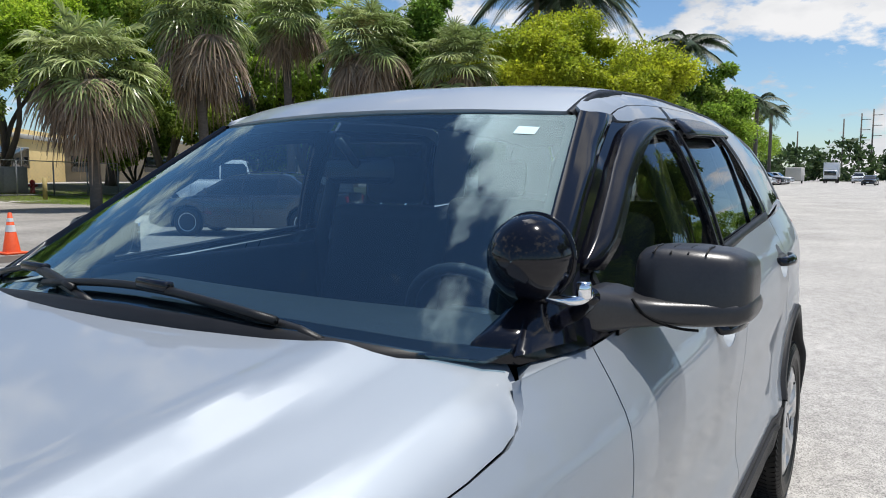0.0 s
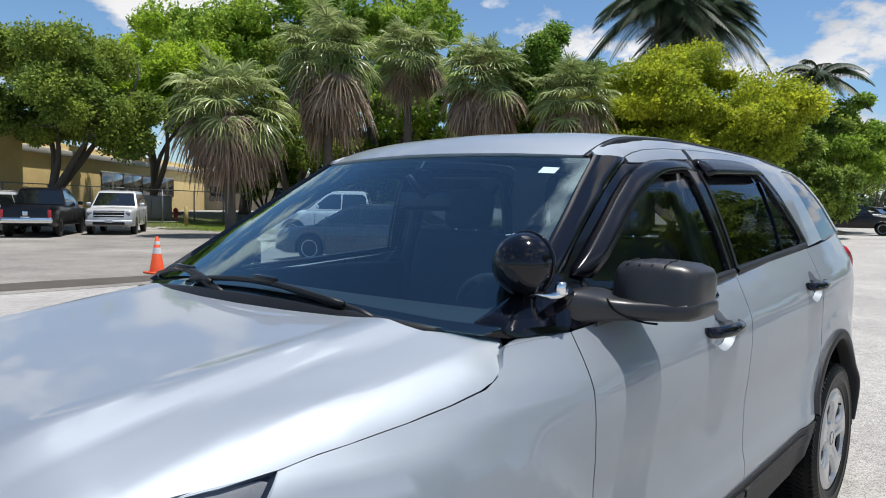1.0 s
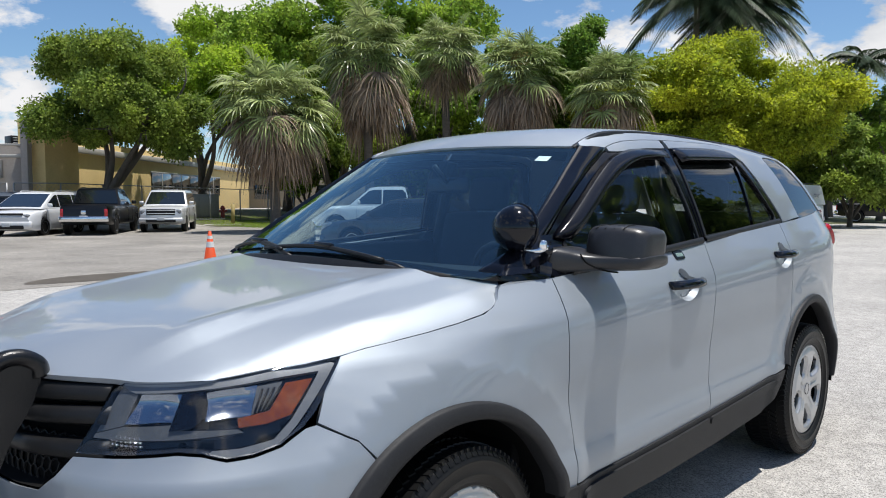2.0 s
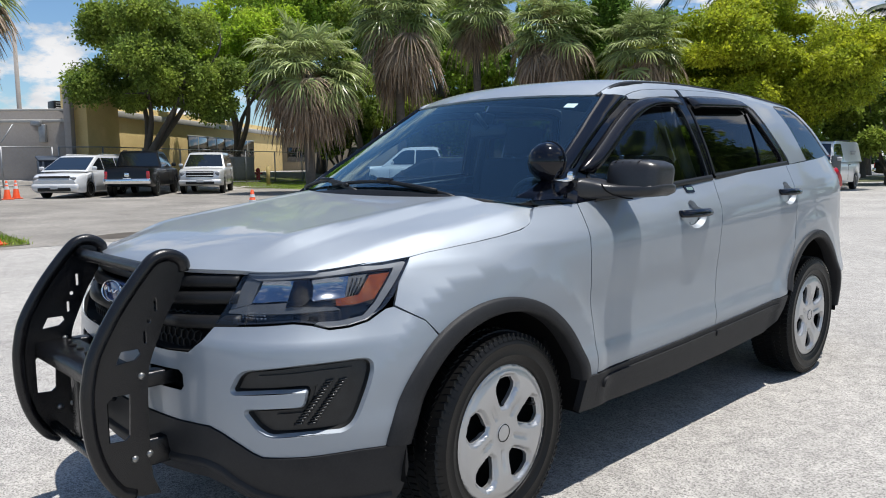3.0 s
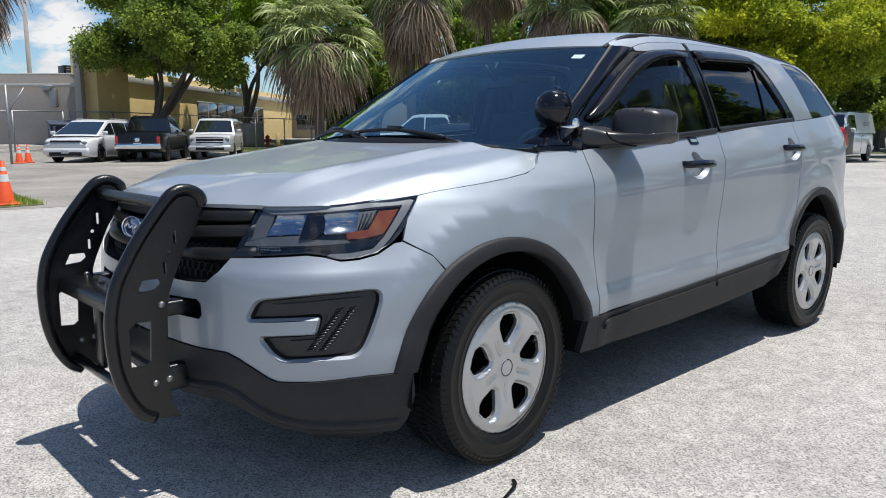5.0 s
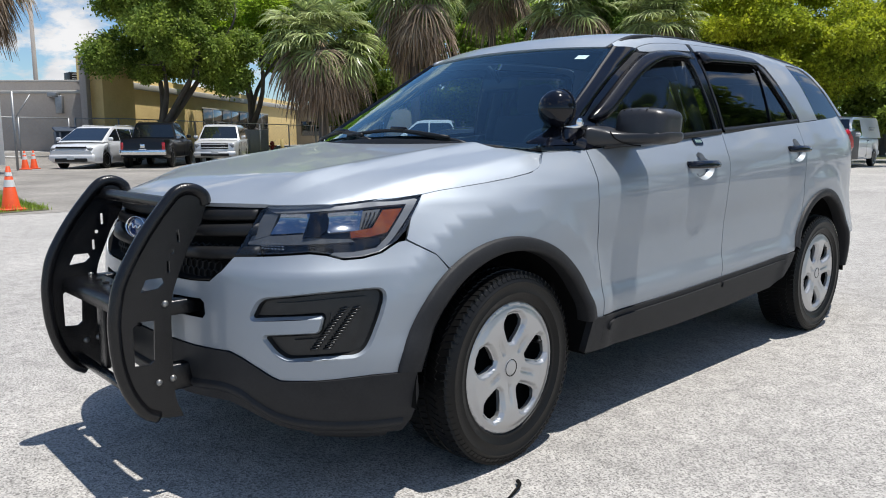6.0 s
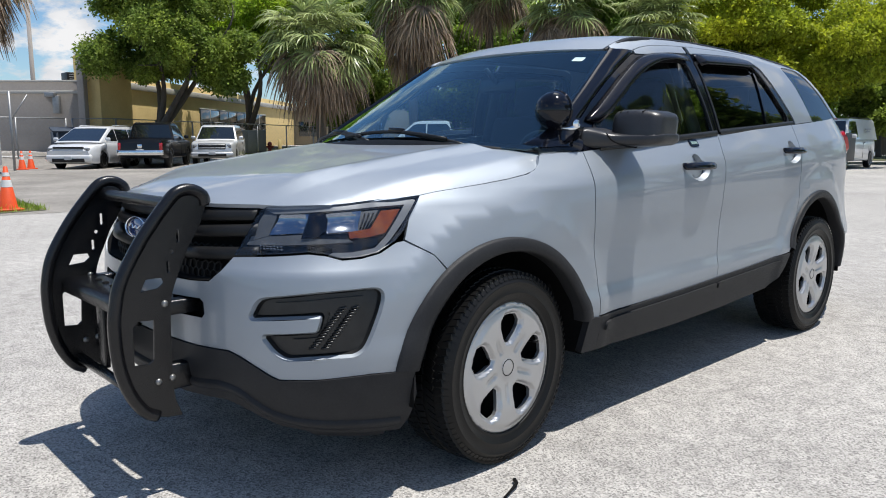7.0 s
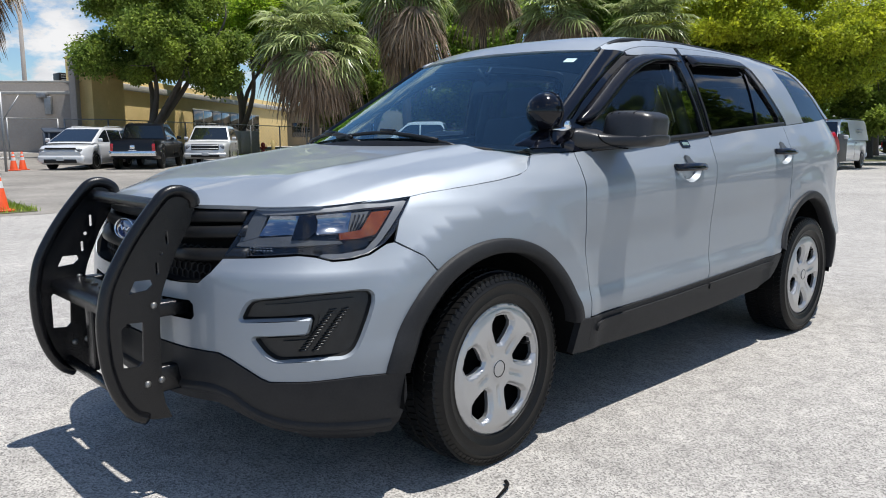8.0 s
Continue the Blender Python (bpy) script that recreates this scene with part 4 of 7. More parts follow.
def cabin_side(sx):
    top = [(1.160, 1.619), (1.12, 1.619), (1.062, 1.619), (1.068, 1.640)] + [(y, ROOF_C(y) - .040 - (.012 * step01(1.3, 1.1, y))) for y in (1.12, 1.2, 1.3, 1.45, 1.7, 2.0, 2.4, 2.8, 3.05, 3.18)]
    upper = FRAME_TOP[::-1] + top + [(3.265, 1.652), (3.37, 1.54), (3.48, 1.42), (3.575, 1.335)] + belt_line(3.56, 2.72, 10, .001)
    sf = part("roof_rail_panel", sheet(upper, green(), .035, .010, holes=[QGLASS], sx=sx), SILVER, car)
    q = part("quarter_glass", sheet([(y, z) for y, z in QGLASS], green(-.004), .05, .005, sx=sx), GLASS_R, sf, "dark tinted quarter glass")
    line = [(y, z - .004 - .034 * step01(1.12, 1.30, y) * step01(2.62, 2.45, y)) for y, z in FRAME_TOP]
    for lo, hi in ((1.175, 1.668), (1.670, 2.56)):
        tops = [(y, z - .003) for y, z in resample(FRAME_TOP, .05, False) if lo <= y <= hi]
        lows = [(y, z - .002 - .034 * step01(1.12, 1.30, y) * step01(2.62, 2.45, y)) for y, z in tops]
        part("door_header", sheet(tops + lows[::-1], green(.001), .03, .012, sx=sx), SILVER, car)
    doors = ((line[:5] + [(1.6685, 1.645), (1.662, 1.50), (1.672, 1.36), (1.692, 1.2275)] + belt_line(1.66, .57, 8, .004) + [(.535, 1.200), (.59, 1.258), (.66, 1.308), (.735, 1.364), (.91, 1.470), (1.06, 1.548)], WIN_F, "front_window_frame", GLASS_S),
             ([(1.673, 1.644), (1.70, 1.645)] + line[6:] + belt_line(2.68, 1.70, 8, .004) + [(1.680, 1.36), (1.662, 1.50)], WIN_R, "rear_window_frame", GLASS_R))
    for outline, win, nm, gm in doors:
        f = part(nm, sheet(outline, green(-.004), .03, .015, holes=[win], sx=sx), GLOSS_BLACK, car, "black window frame")
        part("window_glass", sheet(win, green(-.014), .05, .004, sx=sx), gm, f, "tinted side glass with sky reflections")
        cy, cz = sum(a for a, b in win) / len(win), sum(b for a, b in win) / len(win)
        part("window_seal", sheet([(cy + (a - cy) * 1.02, cz + (b - cz) * 1.05) for a, b in win], green(.0), .04, .006, holes=[[(cy + (a - cy) * .985, cz + (b - cz) * .965) for a, b in win]], sx=sx), TRIM, f)
    bar = [(2.386 - .011, 1.585), (2.386 + .011, 1.585), (2.321 + .011, 1.287), (2.321 - .011, 1.287)]
    part("window_divider", sheet(bar, green(-.006), .04, .012, sx=sx), GLOSS_BLACK, car, "black upright bar in the rear door window")
    for a, b in ((.66, 1.68), (1.71, 2.66)):
        rows = [[(x * sx, y, z) for x, y, z in (green(-.01)(y, belt(y) + .022), green(.006)(y, belt(y) + .020), green(.010)(y, belt(y) + .006), green(.004)(y, belt(y) - .006), green(-.012)(y, belt(y) - .004))] for y in [a + (b - a) * i / 20 for i in range(21)]]
        part("belt_moulding", loft(rows), TRIM, car)
    # wind deflectors over the windows
    lipf = [(.648, 1.280), (.80, 1.372), (.98, 1.478), (1.155, 1.572), (1.28, 1.608), (1.40, 1.624), (1.65, 1.634)]
    lowf = [(1.64, 1.590), (1.40, 1.574), (1.27, 1.548), (1.14, 1.497), (1.03, 1.440), (.88, 1.352), (.735, 1.265)]
    lipr = [(1.715, 1.645), (1.9, 1.655), (2.2, 1.663), (2.40, 1.655)]
    lowr = [(2.43, 1.600), (2.2, 1.592), (1.9, 1.582), (1.73, 1.575)]
    for top_l, low_l in ((lipf, lowf), (lipr, lowr)):
        bottom = low_l[::-1]
        rows = []
        a, b = spline(top_l, 6), spline(bottom, 6)
        ta, tb = np.linspace(0, 1, len(a)), np.linspace(0, 1, len(b))
        n = 30
        for i in range(n + 1):
            t = i / n
            pa = (float(np.interp(t, ta, [q[0] for q in a])), float(np.interp(t, ta, [q[1] for q in a])))
            pb = (float(np.interp(t, tb, [q[0] for q in b])), float(np.interp(t, tb, [q[1] for q in b])))
            row = []
            e = .35 + .65 * min(1, min(t, 1 - t) * 12)
            for k, o in ((0, .004), (.25, .016), (.6, .026), (1, .032), (1, .027), (.6, .021), (.2, .008)):
                y, z = pa[0] + (pb[0] - pa[0]) * k, pa[1] + (pb[1] - pa[1]) * k
                q = green(o * e)(y, z)
                row.append((q[0] * sx, q[1], q[2]))
            rows.append(row)
        part("window_deflector", loft(rows, closed=True, ends=True), VISOR, car, "smoked black wind deflector")
    # windscreen pillar, widening to a black cover at its foot
    zs = [1.165, 1.20, 1.27, 1.37, 1.49, 1.60, 1.622]
    we = spline([(.800 - .3825 * (z - 1.2), z) for z in zs], 5)
    ge = spline([(.50, 1.170), (.545, 1.225), (.62, 1.29), (.80, 1.412), (.985, 1.515), (1.155, 1.600), (1.195, 1.622)], 5)
    rows = []
    for (x, z), (y2, z2) in zip(we, ge):
        a = Vector((x, glass_y(x, z) - .004, z))
        b = Vector(green(.002)(y2, z2))
        lift = Vector((.003, -.0045, .003)) * min(1.0, (b - a).length / .12)
        rows.append([(v.x * sx, v.y, v.z) for v in (a + Vector((-.006, .02, -.006)), a + Vector((-.004, -.002, .002)), a + Vector((.003, -.004, .005)), a * .75 + b * .25 + lift, (a + b) / 2 + lift * 1.5, a * .25 + b * .75 + lift, b, b + Vector((-.015, .02, 0)))])
    part("windscreen_pillar", loft(rows), GLOSS_BLACK, car, "gloss black windscreen pillar")
    rows = []
    for i in range(9):
        t = i / 8
        z = 1.150 + .135 * t
        xl, xr = .731 + .5 * max(0, z - 1.177), .812 - .3825 * max(0, z - 1.2)
        b = Vector(green(.004)(.545 + .11 * t, z + .005))
        row = [(xl, max(.345, glass_y(xl, z) + .004), z - .002)]
        for f in (0, .25, .5, .75, 1):
            x = xl + (xr - xl) * f
            row.append((x, max(.335 + .03 * f, glass_y(x, z) - .008 - .008 * math.sin(math.pi * f)), z))
        p = Vector(row[-1])
        row += [tuple(p.lerp(b, .35) + Vector((.004, -.008, 0))), tuple(p.lerp(b, .7) + Vector((.004, -.005, 0))), tuple(b)]
        rows.append([(x * sx, y, z) for x, y, z in row])
    part("pillar_foot", loft(rows), GLOSS_BLACK, car, "black cover at the foot of the pillar")
    inner = [(.846, .300, 1.128), (.815, .355, 1.136), (.792, .395, 1.139), (.800, .445, 1.143), (.815, .50, 1.148), (.838, .558, 1.152)]
    outer = [skirt(y, z, .001) for y, z in ((.312, 1.141), (.35, 1.143), (.40, 1.146), (.45, 1.147), (.50, 1.147), (.546, 1.149))]
    rows = [[(a[0] * sx, a[1], a[2] - .004), ((a[0] * .5 + b[0] * .5) * sx, (a[1] + b[1]) / 2, max(a[2], b[2]) + .003), (b[0] * sx, b[1], b[2])] for a, b in zip(inner, outer)]
    part("fender_shelf", loft(rows), SILVER, car)
    # rear corner pillar
    edge_z = [1.652, 1.60, 1.54, 1.47, 1.40, 1.337]
    rows = []
    for z in edge_z:
        y = float(np.interp(-z, [-1.652, -1.54, -1.42, -1.335], [3.265, 3.37, 3.48, 3.575]))
        a = Vector(green(-.002)(y, z))
        t = (1.66 - z) / .41
        b = Vector((.50 + .06 * t, 3.97 - .03 - .50 * max(0, z - 1.2) / .46, z))
        c = (a + b) / 2 + Vector((.012, .01, 0))
        rows.append([(p.x * sx, p.y, p.z) for p in (a, a * .6 + c * .4 + Vector((.004, .004, 0)), c, b)])
    part("rear_pillar", loft(rows), SILVER, car)
    # roof ditch strip
    pts = []
    for y in [1.046, 1.075, 1.10] + [1.13 + .11 * i for i in range(20)]:
        pts.append((.616 * sx if y < 2.6 else (.616 - .02 * (y - 2.6)) * sx, y, roof_z(.605, y) - .003))
    rows = [[(x - .013 * sx, y, z - .02), (x - .012 * sx, y, z + .002), (x + .004 * sx, y, z), (x + .008 * sx, y, z - .006), (x + .010 * sx, y, z - .03)] for x, y, z in pts]
    part("roof_strip", loft(rows), TRIM, car, "black roof ditch strip")
    # mirror
    def box_section(x, cy, cz, hy, hz, e, lean=0.0, n=32):
        row = []
        for j in range(n):
            a = 2 * math.pi * j / n
            c, d = math.copysign(abs(math.cos(a)) ** e, math.cos(a)), math.copysign(abs(math.sin(a)) ** e, math.sin(a))
            row.append((x * sx, cy + hy * c - lean * hz * d, cz + hz * d))
        return row
    rows = []
    for t, cy, cz, hy, hz in ((0, .795, 1.248, .045, .040), (.02, .795, 1.250, .068, .058), (.07, .797, 1.253, .080, .066), (.25, .802, 1.255, .085, .069), (.5, .808, 1.255, .087, .069), (.8, .820, 1.252, .085, .066), (.93, .828, 1.247, .078, .060), (.98, .832, 1.243, .064, .050), (1, .834, 1.240, .04, .032)):
        rows.append(box_section(.887 + .218 * t, cy, cz, hy, hz, .42, -.20))
    mi = part("door_mirror", loft(rows, closed=True, ends=True), MIRROR_CAP, car, "satin black door mirror with a ribbed top")
    rows = []
    for cx, cy, cz, hy, hz in ((.835, .655, 1.205, .100, .045), (.858, .672, 1.204, .090, .044), (.885, .705, 1.200, .080, .036), (.915, .745, 1.196, .080, .031), (.96, .785, 1.196, .091, .029), (1.03, .808, 1.198, .094, .029), (1.085, .826, 1.201, .090, .027), (1.103, .834, 1.204, .076, .021), (1.109, .838, 1.207, .050, .012)):
        rows.append(box_section(cx, cy, cz, hy, hz, .55))
    part("mirror_arm", loft(rows, closed=True, ends=True), MIRROR_CAP, mi)
    seam = [(x * sx, y, z) for x, y, z in spline([(.905, .668, 1.226), (.918, .664, 1.212), (.930, .672, 1.196), (.955, .690, 1.180), (.99, .708, 1.170), (1.02, .722, 1.167)], 5)]
    part("mirror_seam", tube(seam, .003, 6), DARK, mi)
    for k in range(4):
        x = .925 + .033 * k
        part("mirror_rib", tube([(x * sx, .805 + .012 * k * .4, 1.3235), (x * sx, .765 + .004 * k, 1.3225), (x * sx, .732 + .004 * k, 1.312)], .0022, 5), TRIM, mi)
    part("mirror_glass", sheet([(.88, 1.19), (.88, 1.295), (1.055, 1.295), (1.07, 1.19)], lambda x, z: (x, .885 + .22 * (x - .88), z), .05, .006, sx=sx, ref=(1.0, .7, 1.24)), CHROME, mi)


VISOR = mat("smoked_plastic", (.006, .006, .009), .2, spec=.35)
MIRROR_CAP = mat("satin_black_plastic", (.020, .020, .022), .33, color2=(.028, .028, .030), scale=18, bump=.06, bump_scale=700)
for s in (1, -1):
    cabin_side(s)

# cowl under the glass
rows = []
for i in range(41):
    x = -.775 + 1.55 * i / 40
    zb = float(np.interp(abs(x), [p[0] for p in WS[:7]], [p[1] for p in WS[:7]]))
    yb = glass_y(x, zb)
    hy = float(np.interp(abs(x), [0, .2, .4, .56, .60, .64, .68, .725, .775], [.170, .176, .196, .226, .238, .258, .288, .338, .378]))
    hz = hood_z(x, hy)
    my = max(yb - .012, hy + .008)
    rows.append([(x, yb + .02, zb + .004), (x, my, zb + .001), (x, (my + hy) / 2, min(zb, hz) - .012), (x, hy + .006, hz - .018), (x, hy - .03, hz - .06)])
cowl = part("cowl_panel", loft(rows), TRIM, car, "black plastic cowl below the windscreen")


def on_glass(x, z, out):
    y = glass_y(x, z)
    return Vector((x, y, z)) + Vector((.31 * x, -.50, .866)) * out


for pivot, knee, ends in (((.490, .238, 1.172), (.06, 1.219), ((-.345, 1.200), (.39, 1.190))), ((-.12, .205, 1.186), (-.46, 1.214), ((-.74, 1.182), (-.20, 1.202)))):
    w = part("wiper", tube([Vector(pivot), Vector(pivot) + Vector((-.06, .012, .012)), (Vector(pivot) + on_glass(*knee, .022)) / 2 + Vector((0, -.004, .006)), on_glass(*knee, .022)], .012, 8, taper=.009), TRIM, car, "black wiper arm with blade")
    part("wiper_blade", tube([on_glass(ends[0][0] + (ends[1][0] - ends[0][0]) * t, ends[0][1] + (ends[1][1] - ends[0][1]) * t + .022 * math.sin(math.pi * t), .014 + .006 * math.sin(math.pi * t)) for t in [i / 12 for i in range(13)]], .009, 6), TRIM, w)
    kp = on_glass(*knee, .026)
    part("wiper_clip", box((.095, .026, .022), kp, .006, m=Euler((0, radians(3), 0)).to_matrix().to_4x4()), GLOSS_BLACK, w)
    part("pivot_cap", lathe([(.017, 0), (.017, .012), (.012, .018), (.001, .02)], 16, "z", Vector(pivot) - Vector((0, 0, .012))), TRIM, w)

# spotlight on the driver's pillar
spot = part("spotlight", lathe([(.001, -.070), (.022, -.067), (.045, -.056), (.062, -.040), (.074, -.018), (.079, .008), (.079, .030), (.074, .036), (.070, .036)], 40, "y", (.776, .468, 1.317)), GLOSS_BLACK, car, "round gloss black spotlight on a chrome elbow")
part("lens", lathe([(.071, .034), (.05, .046), (.001, .052)], 32, "y", (.776, .468, 1.317)), LENS, spot)
part("rim", tube([(.776 + .079 * math.cos(radians(10 * k)), .492, 1.317 + .079 * math.sin(radians(10 * k))) for k in range(37)], .005, 6, cap=False), GLOSS_BLACK, spot)
part("elbow", tube(spline([(.800, .485, 1.248), (.840, .480, 1.244), (.866, .490, 1.246), (.878, .515, 1.255)], 4), .0095, 10), CHROME, spot, "chrome elbow")
part("elbow_nut", lathe([(.001, -.016), (.012, -.016), (.015, -.009), (.015, .009), (.012, .016), (.001, .016)], 12, "z", (.870, .500, 1.262)), CHROME, spot)
part("post", tube(spline([(.878, .52, 1.252), (.852, .54, 1.225), (.815, .545, 1.195), (.795, .53, 1.18)], 4), .017, 10), GLOSS_BLACK, spot)
part("yoke", tube([(.79, .485, 1.236), (.79, .49, 1.262)], .02, 10), GLOSS_BLACK, spot)

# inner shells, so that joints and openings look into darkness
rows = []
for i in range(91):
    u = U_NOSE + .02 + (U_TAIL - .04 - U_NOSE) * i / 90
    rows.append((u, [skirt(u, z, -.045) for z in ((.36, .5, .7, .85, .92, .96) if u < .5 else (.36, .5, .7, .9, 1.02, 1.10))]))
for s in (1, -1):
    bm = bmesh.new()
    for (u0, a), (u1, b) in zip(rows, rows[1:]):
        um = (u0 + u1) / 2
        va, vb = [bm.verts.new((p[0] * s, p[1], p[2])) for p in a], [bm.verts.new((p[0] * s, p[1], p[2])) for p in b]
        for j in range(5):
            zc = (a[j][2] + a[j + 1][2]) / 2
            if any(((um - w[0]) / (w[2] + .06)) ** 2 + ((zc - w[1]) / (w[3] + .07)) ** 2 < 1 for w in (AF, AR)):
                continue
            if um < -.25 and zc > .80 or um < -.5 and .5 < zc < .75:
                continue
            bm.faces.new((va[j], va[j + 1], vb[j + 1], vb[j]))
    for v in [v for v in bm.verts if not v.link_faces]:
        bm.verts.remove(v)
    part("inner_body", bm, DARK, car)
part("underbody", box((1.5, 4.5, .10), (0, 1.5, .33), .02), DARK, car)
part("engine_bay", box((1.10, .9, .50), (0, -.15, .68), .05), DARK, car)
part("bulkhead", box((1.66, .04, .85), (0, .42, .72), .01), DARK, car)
for nm, line, m in (("tailgate", [(-.48, 1.66), (.48, 1.66), (.56, 1.25), (.56, .70), (-.56, .70), (-.56, 1.25)], SILVER),):
    def tail_fn(x, z):
        return (x, 3.97 - .10 * (abs(x) / .8) ** 3 - (.50 * max(0, z - 1.2) / .46 if z > 1.2 else .02), z)
    hole = [(-.44, 1.60), (.44, 1.60), (.51, 1.27), (-.51, 1.27)]
    t = part(nm, sheet(line, tail_fn, .06, .02, holes=[hole]), m, car)
    g = part("rear_glass", sheet(hole, tail_fn, .08, .004), GLASS_R, t)
rb = [(U_TAIL - u, z) for u, z in REAR_BUMPER]


def tail_nose(v, z):
    p = skirt(U_TAIL - abs(v), z)
    return (math.copysign(p[0], v) if v else 0.0, p[1], p[2])


part("rear_bumper", sheet(rb + [(-v, z) for v, z in rb[::-1] if v > 1e-6], tail_nose, .06, .03), SILVER, car)

# cabin
cab = car
part("dashboard", loft([[(x, .42 + a + .05 * (abs(x) / .7) ** 2, z) for a, z in ((.0, 1.10), (.10, 1.145), (.28, 1.15), (.42, 1.12), (.46, 1.04), (.44, .85))] for x in [-.76 + 1.52 * i / 16 for i in range(17)]]), DASH, cab, "dark grey dashboard top")
part("cabin_floor", box((1.6, 2.9, .06), (0, 2.0, .42), .01), DARK, cab)
for s in (1, -1):
    part("door_lining", box((.05, 2.2, .72), (.80 * s, 1.75, .82), .02), DASH, cab)


def seat(x, y, w=.50):
    b = part("seat", box((w, .52, .16), (x, y, .66), .05, segs=3), SEAT, cab)
    part("seat_back", box((w, .15, .66), (x, y + .33, 1.02), .06, m=Euler((radians(-14), 0, 0)).to_matrix().to_4x4(), segs=3), SEAT, b)
    part("headrest", box((.26, .10, .19), (x, y + .45, 1.44), .045, m=Euler((radians(-10), 0, 0)).to_matrix().to_4x4(), segs=3), SEAT, b)
    for k in (-.06, .06):
        part("headrest_post", tube([(x + k, y + .42, 1.30), (x + k, y + .44, 1.40)], .006, 6), CHROME, b)


for x, y, w in ((.40, 1.28, .52), (-.40, 1.28, .52), (.42, 2.25, .55), (-.42, 2.25, .55)):
    seat(x, y, w)
wheel = part("steering_wheel", tube([(.40 + .185 * math.cos(radians(12 * k)), .93 - .075 * math.sin(radians(12 * k)), 1.06 + .17 * math.sin(radians(12 * k))) for k in range(31)], .016, 8, cap=False), DASH, cab)
part("wheel_hub", box((.16, .07, .13), (.40, .915, 1.06), .03), DASH, wheel)
for s in (1, -1):
    part("wheel_spoke", box((.14, .03, .035), (.40 + .11 * s, .925, 1.06), .01), DASH, wheel)
    part("pillar_lining", tube([(.76 * s, 1.70, .6), (.765 * s, 1.69, 1.2), (.615 * s, 1.66, 1.62)], .032, 8), DASH, cab)
part("headliner", loft([[(x, y, roof_z(x, y) - .035) for x in [-.60 + 1.2 * j / 8 for j in range(9)]] for y in [1.12 + 2.3 * i / 12 for i in range(13)]]), SEAT, cab)
m = part("rear_view_mirror", box((.24, .03, .075), (.02, .95, 1.475), .02, segs=3), GLOSS_BLACK, cab, "black rear view mirror")
part("mirror_stem", tube([(.01, .87, 1.56), (.02, .94, 1.49)], .012, 8), TRIM, m)


# wheels
def tyre_bm():
    prof = [(.240, .085), (.2475, .106), (.2495, .1105), (.252, .1115), (.256, .1095), (.262, .113), (.280, .1195), (.2815, .1215), (.2845, .1215), (.286, .1205), (.300, .122), (.318, .1215), (.3195, .1232), (.322, .1232), (.3235, .121), (.340, .115), (.350, .107), (.355, .096), (.3585, .080), (.3585, 0), (.3575, -.080), (.354, -.098), (.343, -.110), (.30, -.120), (.262, -.110), (.245, -.085)]
    return lathe([(r, a) for r, a in prof], 72, "x")


def tread_bm():
    bm = bmesh.new()
    n = 84
    for ring, (x, w, r) in enumerate(((.092, .034, .3580), (.050, .036, .362), (0, .034, .3635), (-.050, .036, .362), (-.092, .034, .3580))):
        for i in range(n):
            t = 2 * math.pi * (i + .5 * (ring % 2)) / n
            m = Euler((t, 0, 0)).to_matrix().to_4x4() @ Matrix.Translation((x, 0, r - .004)) @ Euler((0, 0, radians((18, -25, 10, 25, -18)[ring]))).to_matrix().to_4x4()
            hw, hl, hh = w / 2 + .003, .0112, .0046
            vs = [bm.verts.new(m @ Vector((a * hw * k, b * hl * k, c))) for c, k in ((-hh, 1.0), (hh, .9)) for a, b in ((-1, -1), (1, -1), (1, 1), (-1, 1))]
            bm.faces.new(vs[4:8])
            for j in range(4):
                bm.faces.new((vs[j], vs[(j + 1) % 4], vs[4 + (j + 1) % 4], vs[4 + j]))
    for s in (1, -1):
        for i in range(n):
            t = 2 * math.pi * i / n
            m = Euler((t, 0, 0)).to_matrix().to_4x4()
            q = [m @ Vector(p) for p in ((.103 * s, -.0095, .3530), (.103 * s, .0095, .3530), (.1165 * s, .0085, .333), (.1165 * s, -.0085, .333))]
            o = m @ Vector((.0030 * s, 0, .0022))
            a = [bm.verts.new(p) for p in q]
            b = [bm.verts.new(p + o) for p in q]
            bm.faces.new(b)
            for j in range(4):
                bm.faces.new((a[j], a[(j + 1) % 4], b[(j + 1) % 4], b[j]))
    bmesh.ops.recalc_face_normals(bm, faces=bm.faces)
    return bm


HUB_HOLE = [(.094, -.009), (.094, .009), (.122, .030), (.158, .050), (.176, .051), (.199, .034), (.203, 0), (.199, -.034), (.176, -.051), (.158, -.050), (.122, -.030)]


def edge_gap(px, py, poly):
    """Distance from a point to the nearest edge of an outline."""
    best = 9.0
    for (ax, ay), (bx, by) in zip(poly, poly[1:] + poly[:1]):
        dx, dy = bx - ax, by - ay
        t = min(1.0, max(0.0, ((px - ax) * dx + (py - ay) * dy) / (dx * dx + dy * dy)))
        best = min(best, math.hypot(px - ax - t * dx, py - ay - t * dy))
    return best


def cap_fn(a, b):
    """Hubcap face over (a, b): a flat rim, five broad spokes with a shallow groove, and holes with sloping walls."""
    r = math.hypot(a, b)
    t = (math.atan2(b, a) - math.pi / 2 + math.pi / 5) % (2 * math.pi / 5) - math.pi / 5
    d = edge_gap(r * math.cos(t), r * math.sin(t), HUB_HOLE)
    x = .108 + .010 * step01(.236, .205, r) - .014 * step01(.17, .05, r)
    x -= .017 * (1 - step01(.002, .017, d)) * step01(.075, .10, r)
    off = r * math.sin(math.pi / 5 - abs(t))
    x -= .006 * (1 - step01(.003, .014, off)) * step01(.055, .075, r) * step01(.15, .11, r)
    if r > .240:
        x -= .9 * (r - .240)
    return (x, a, b)


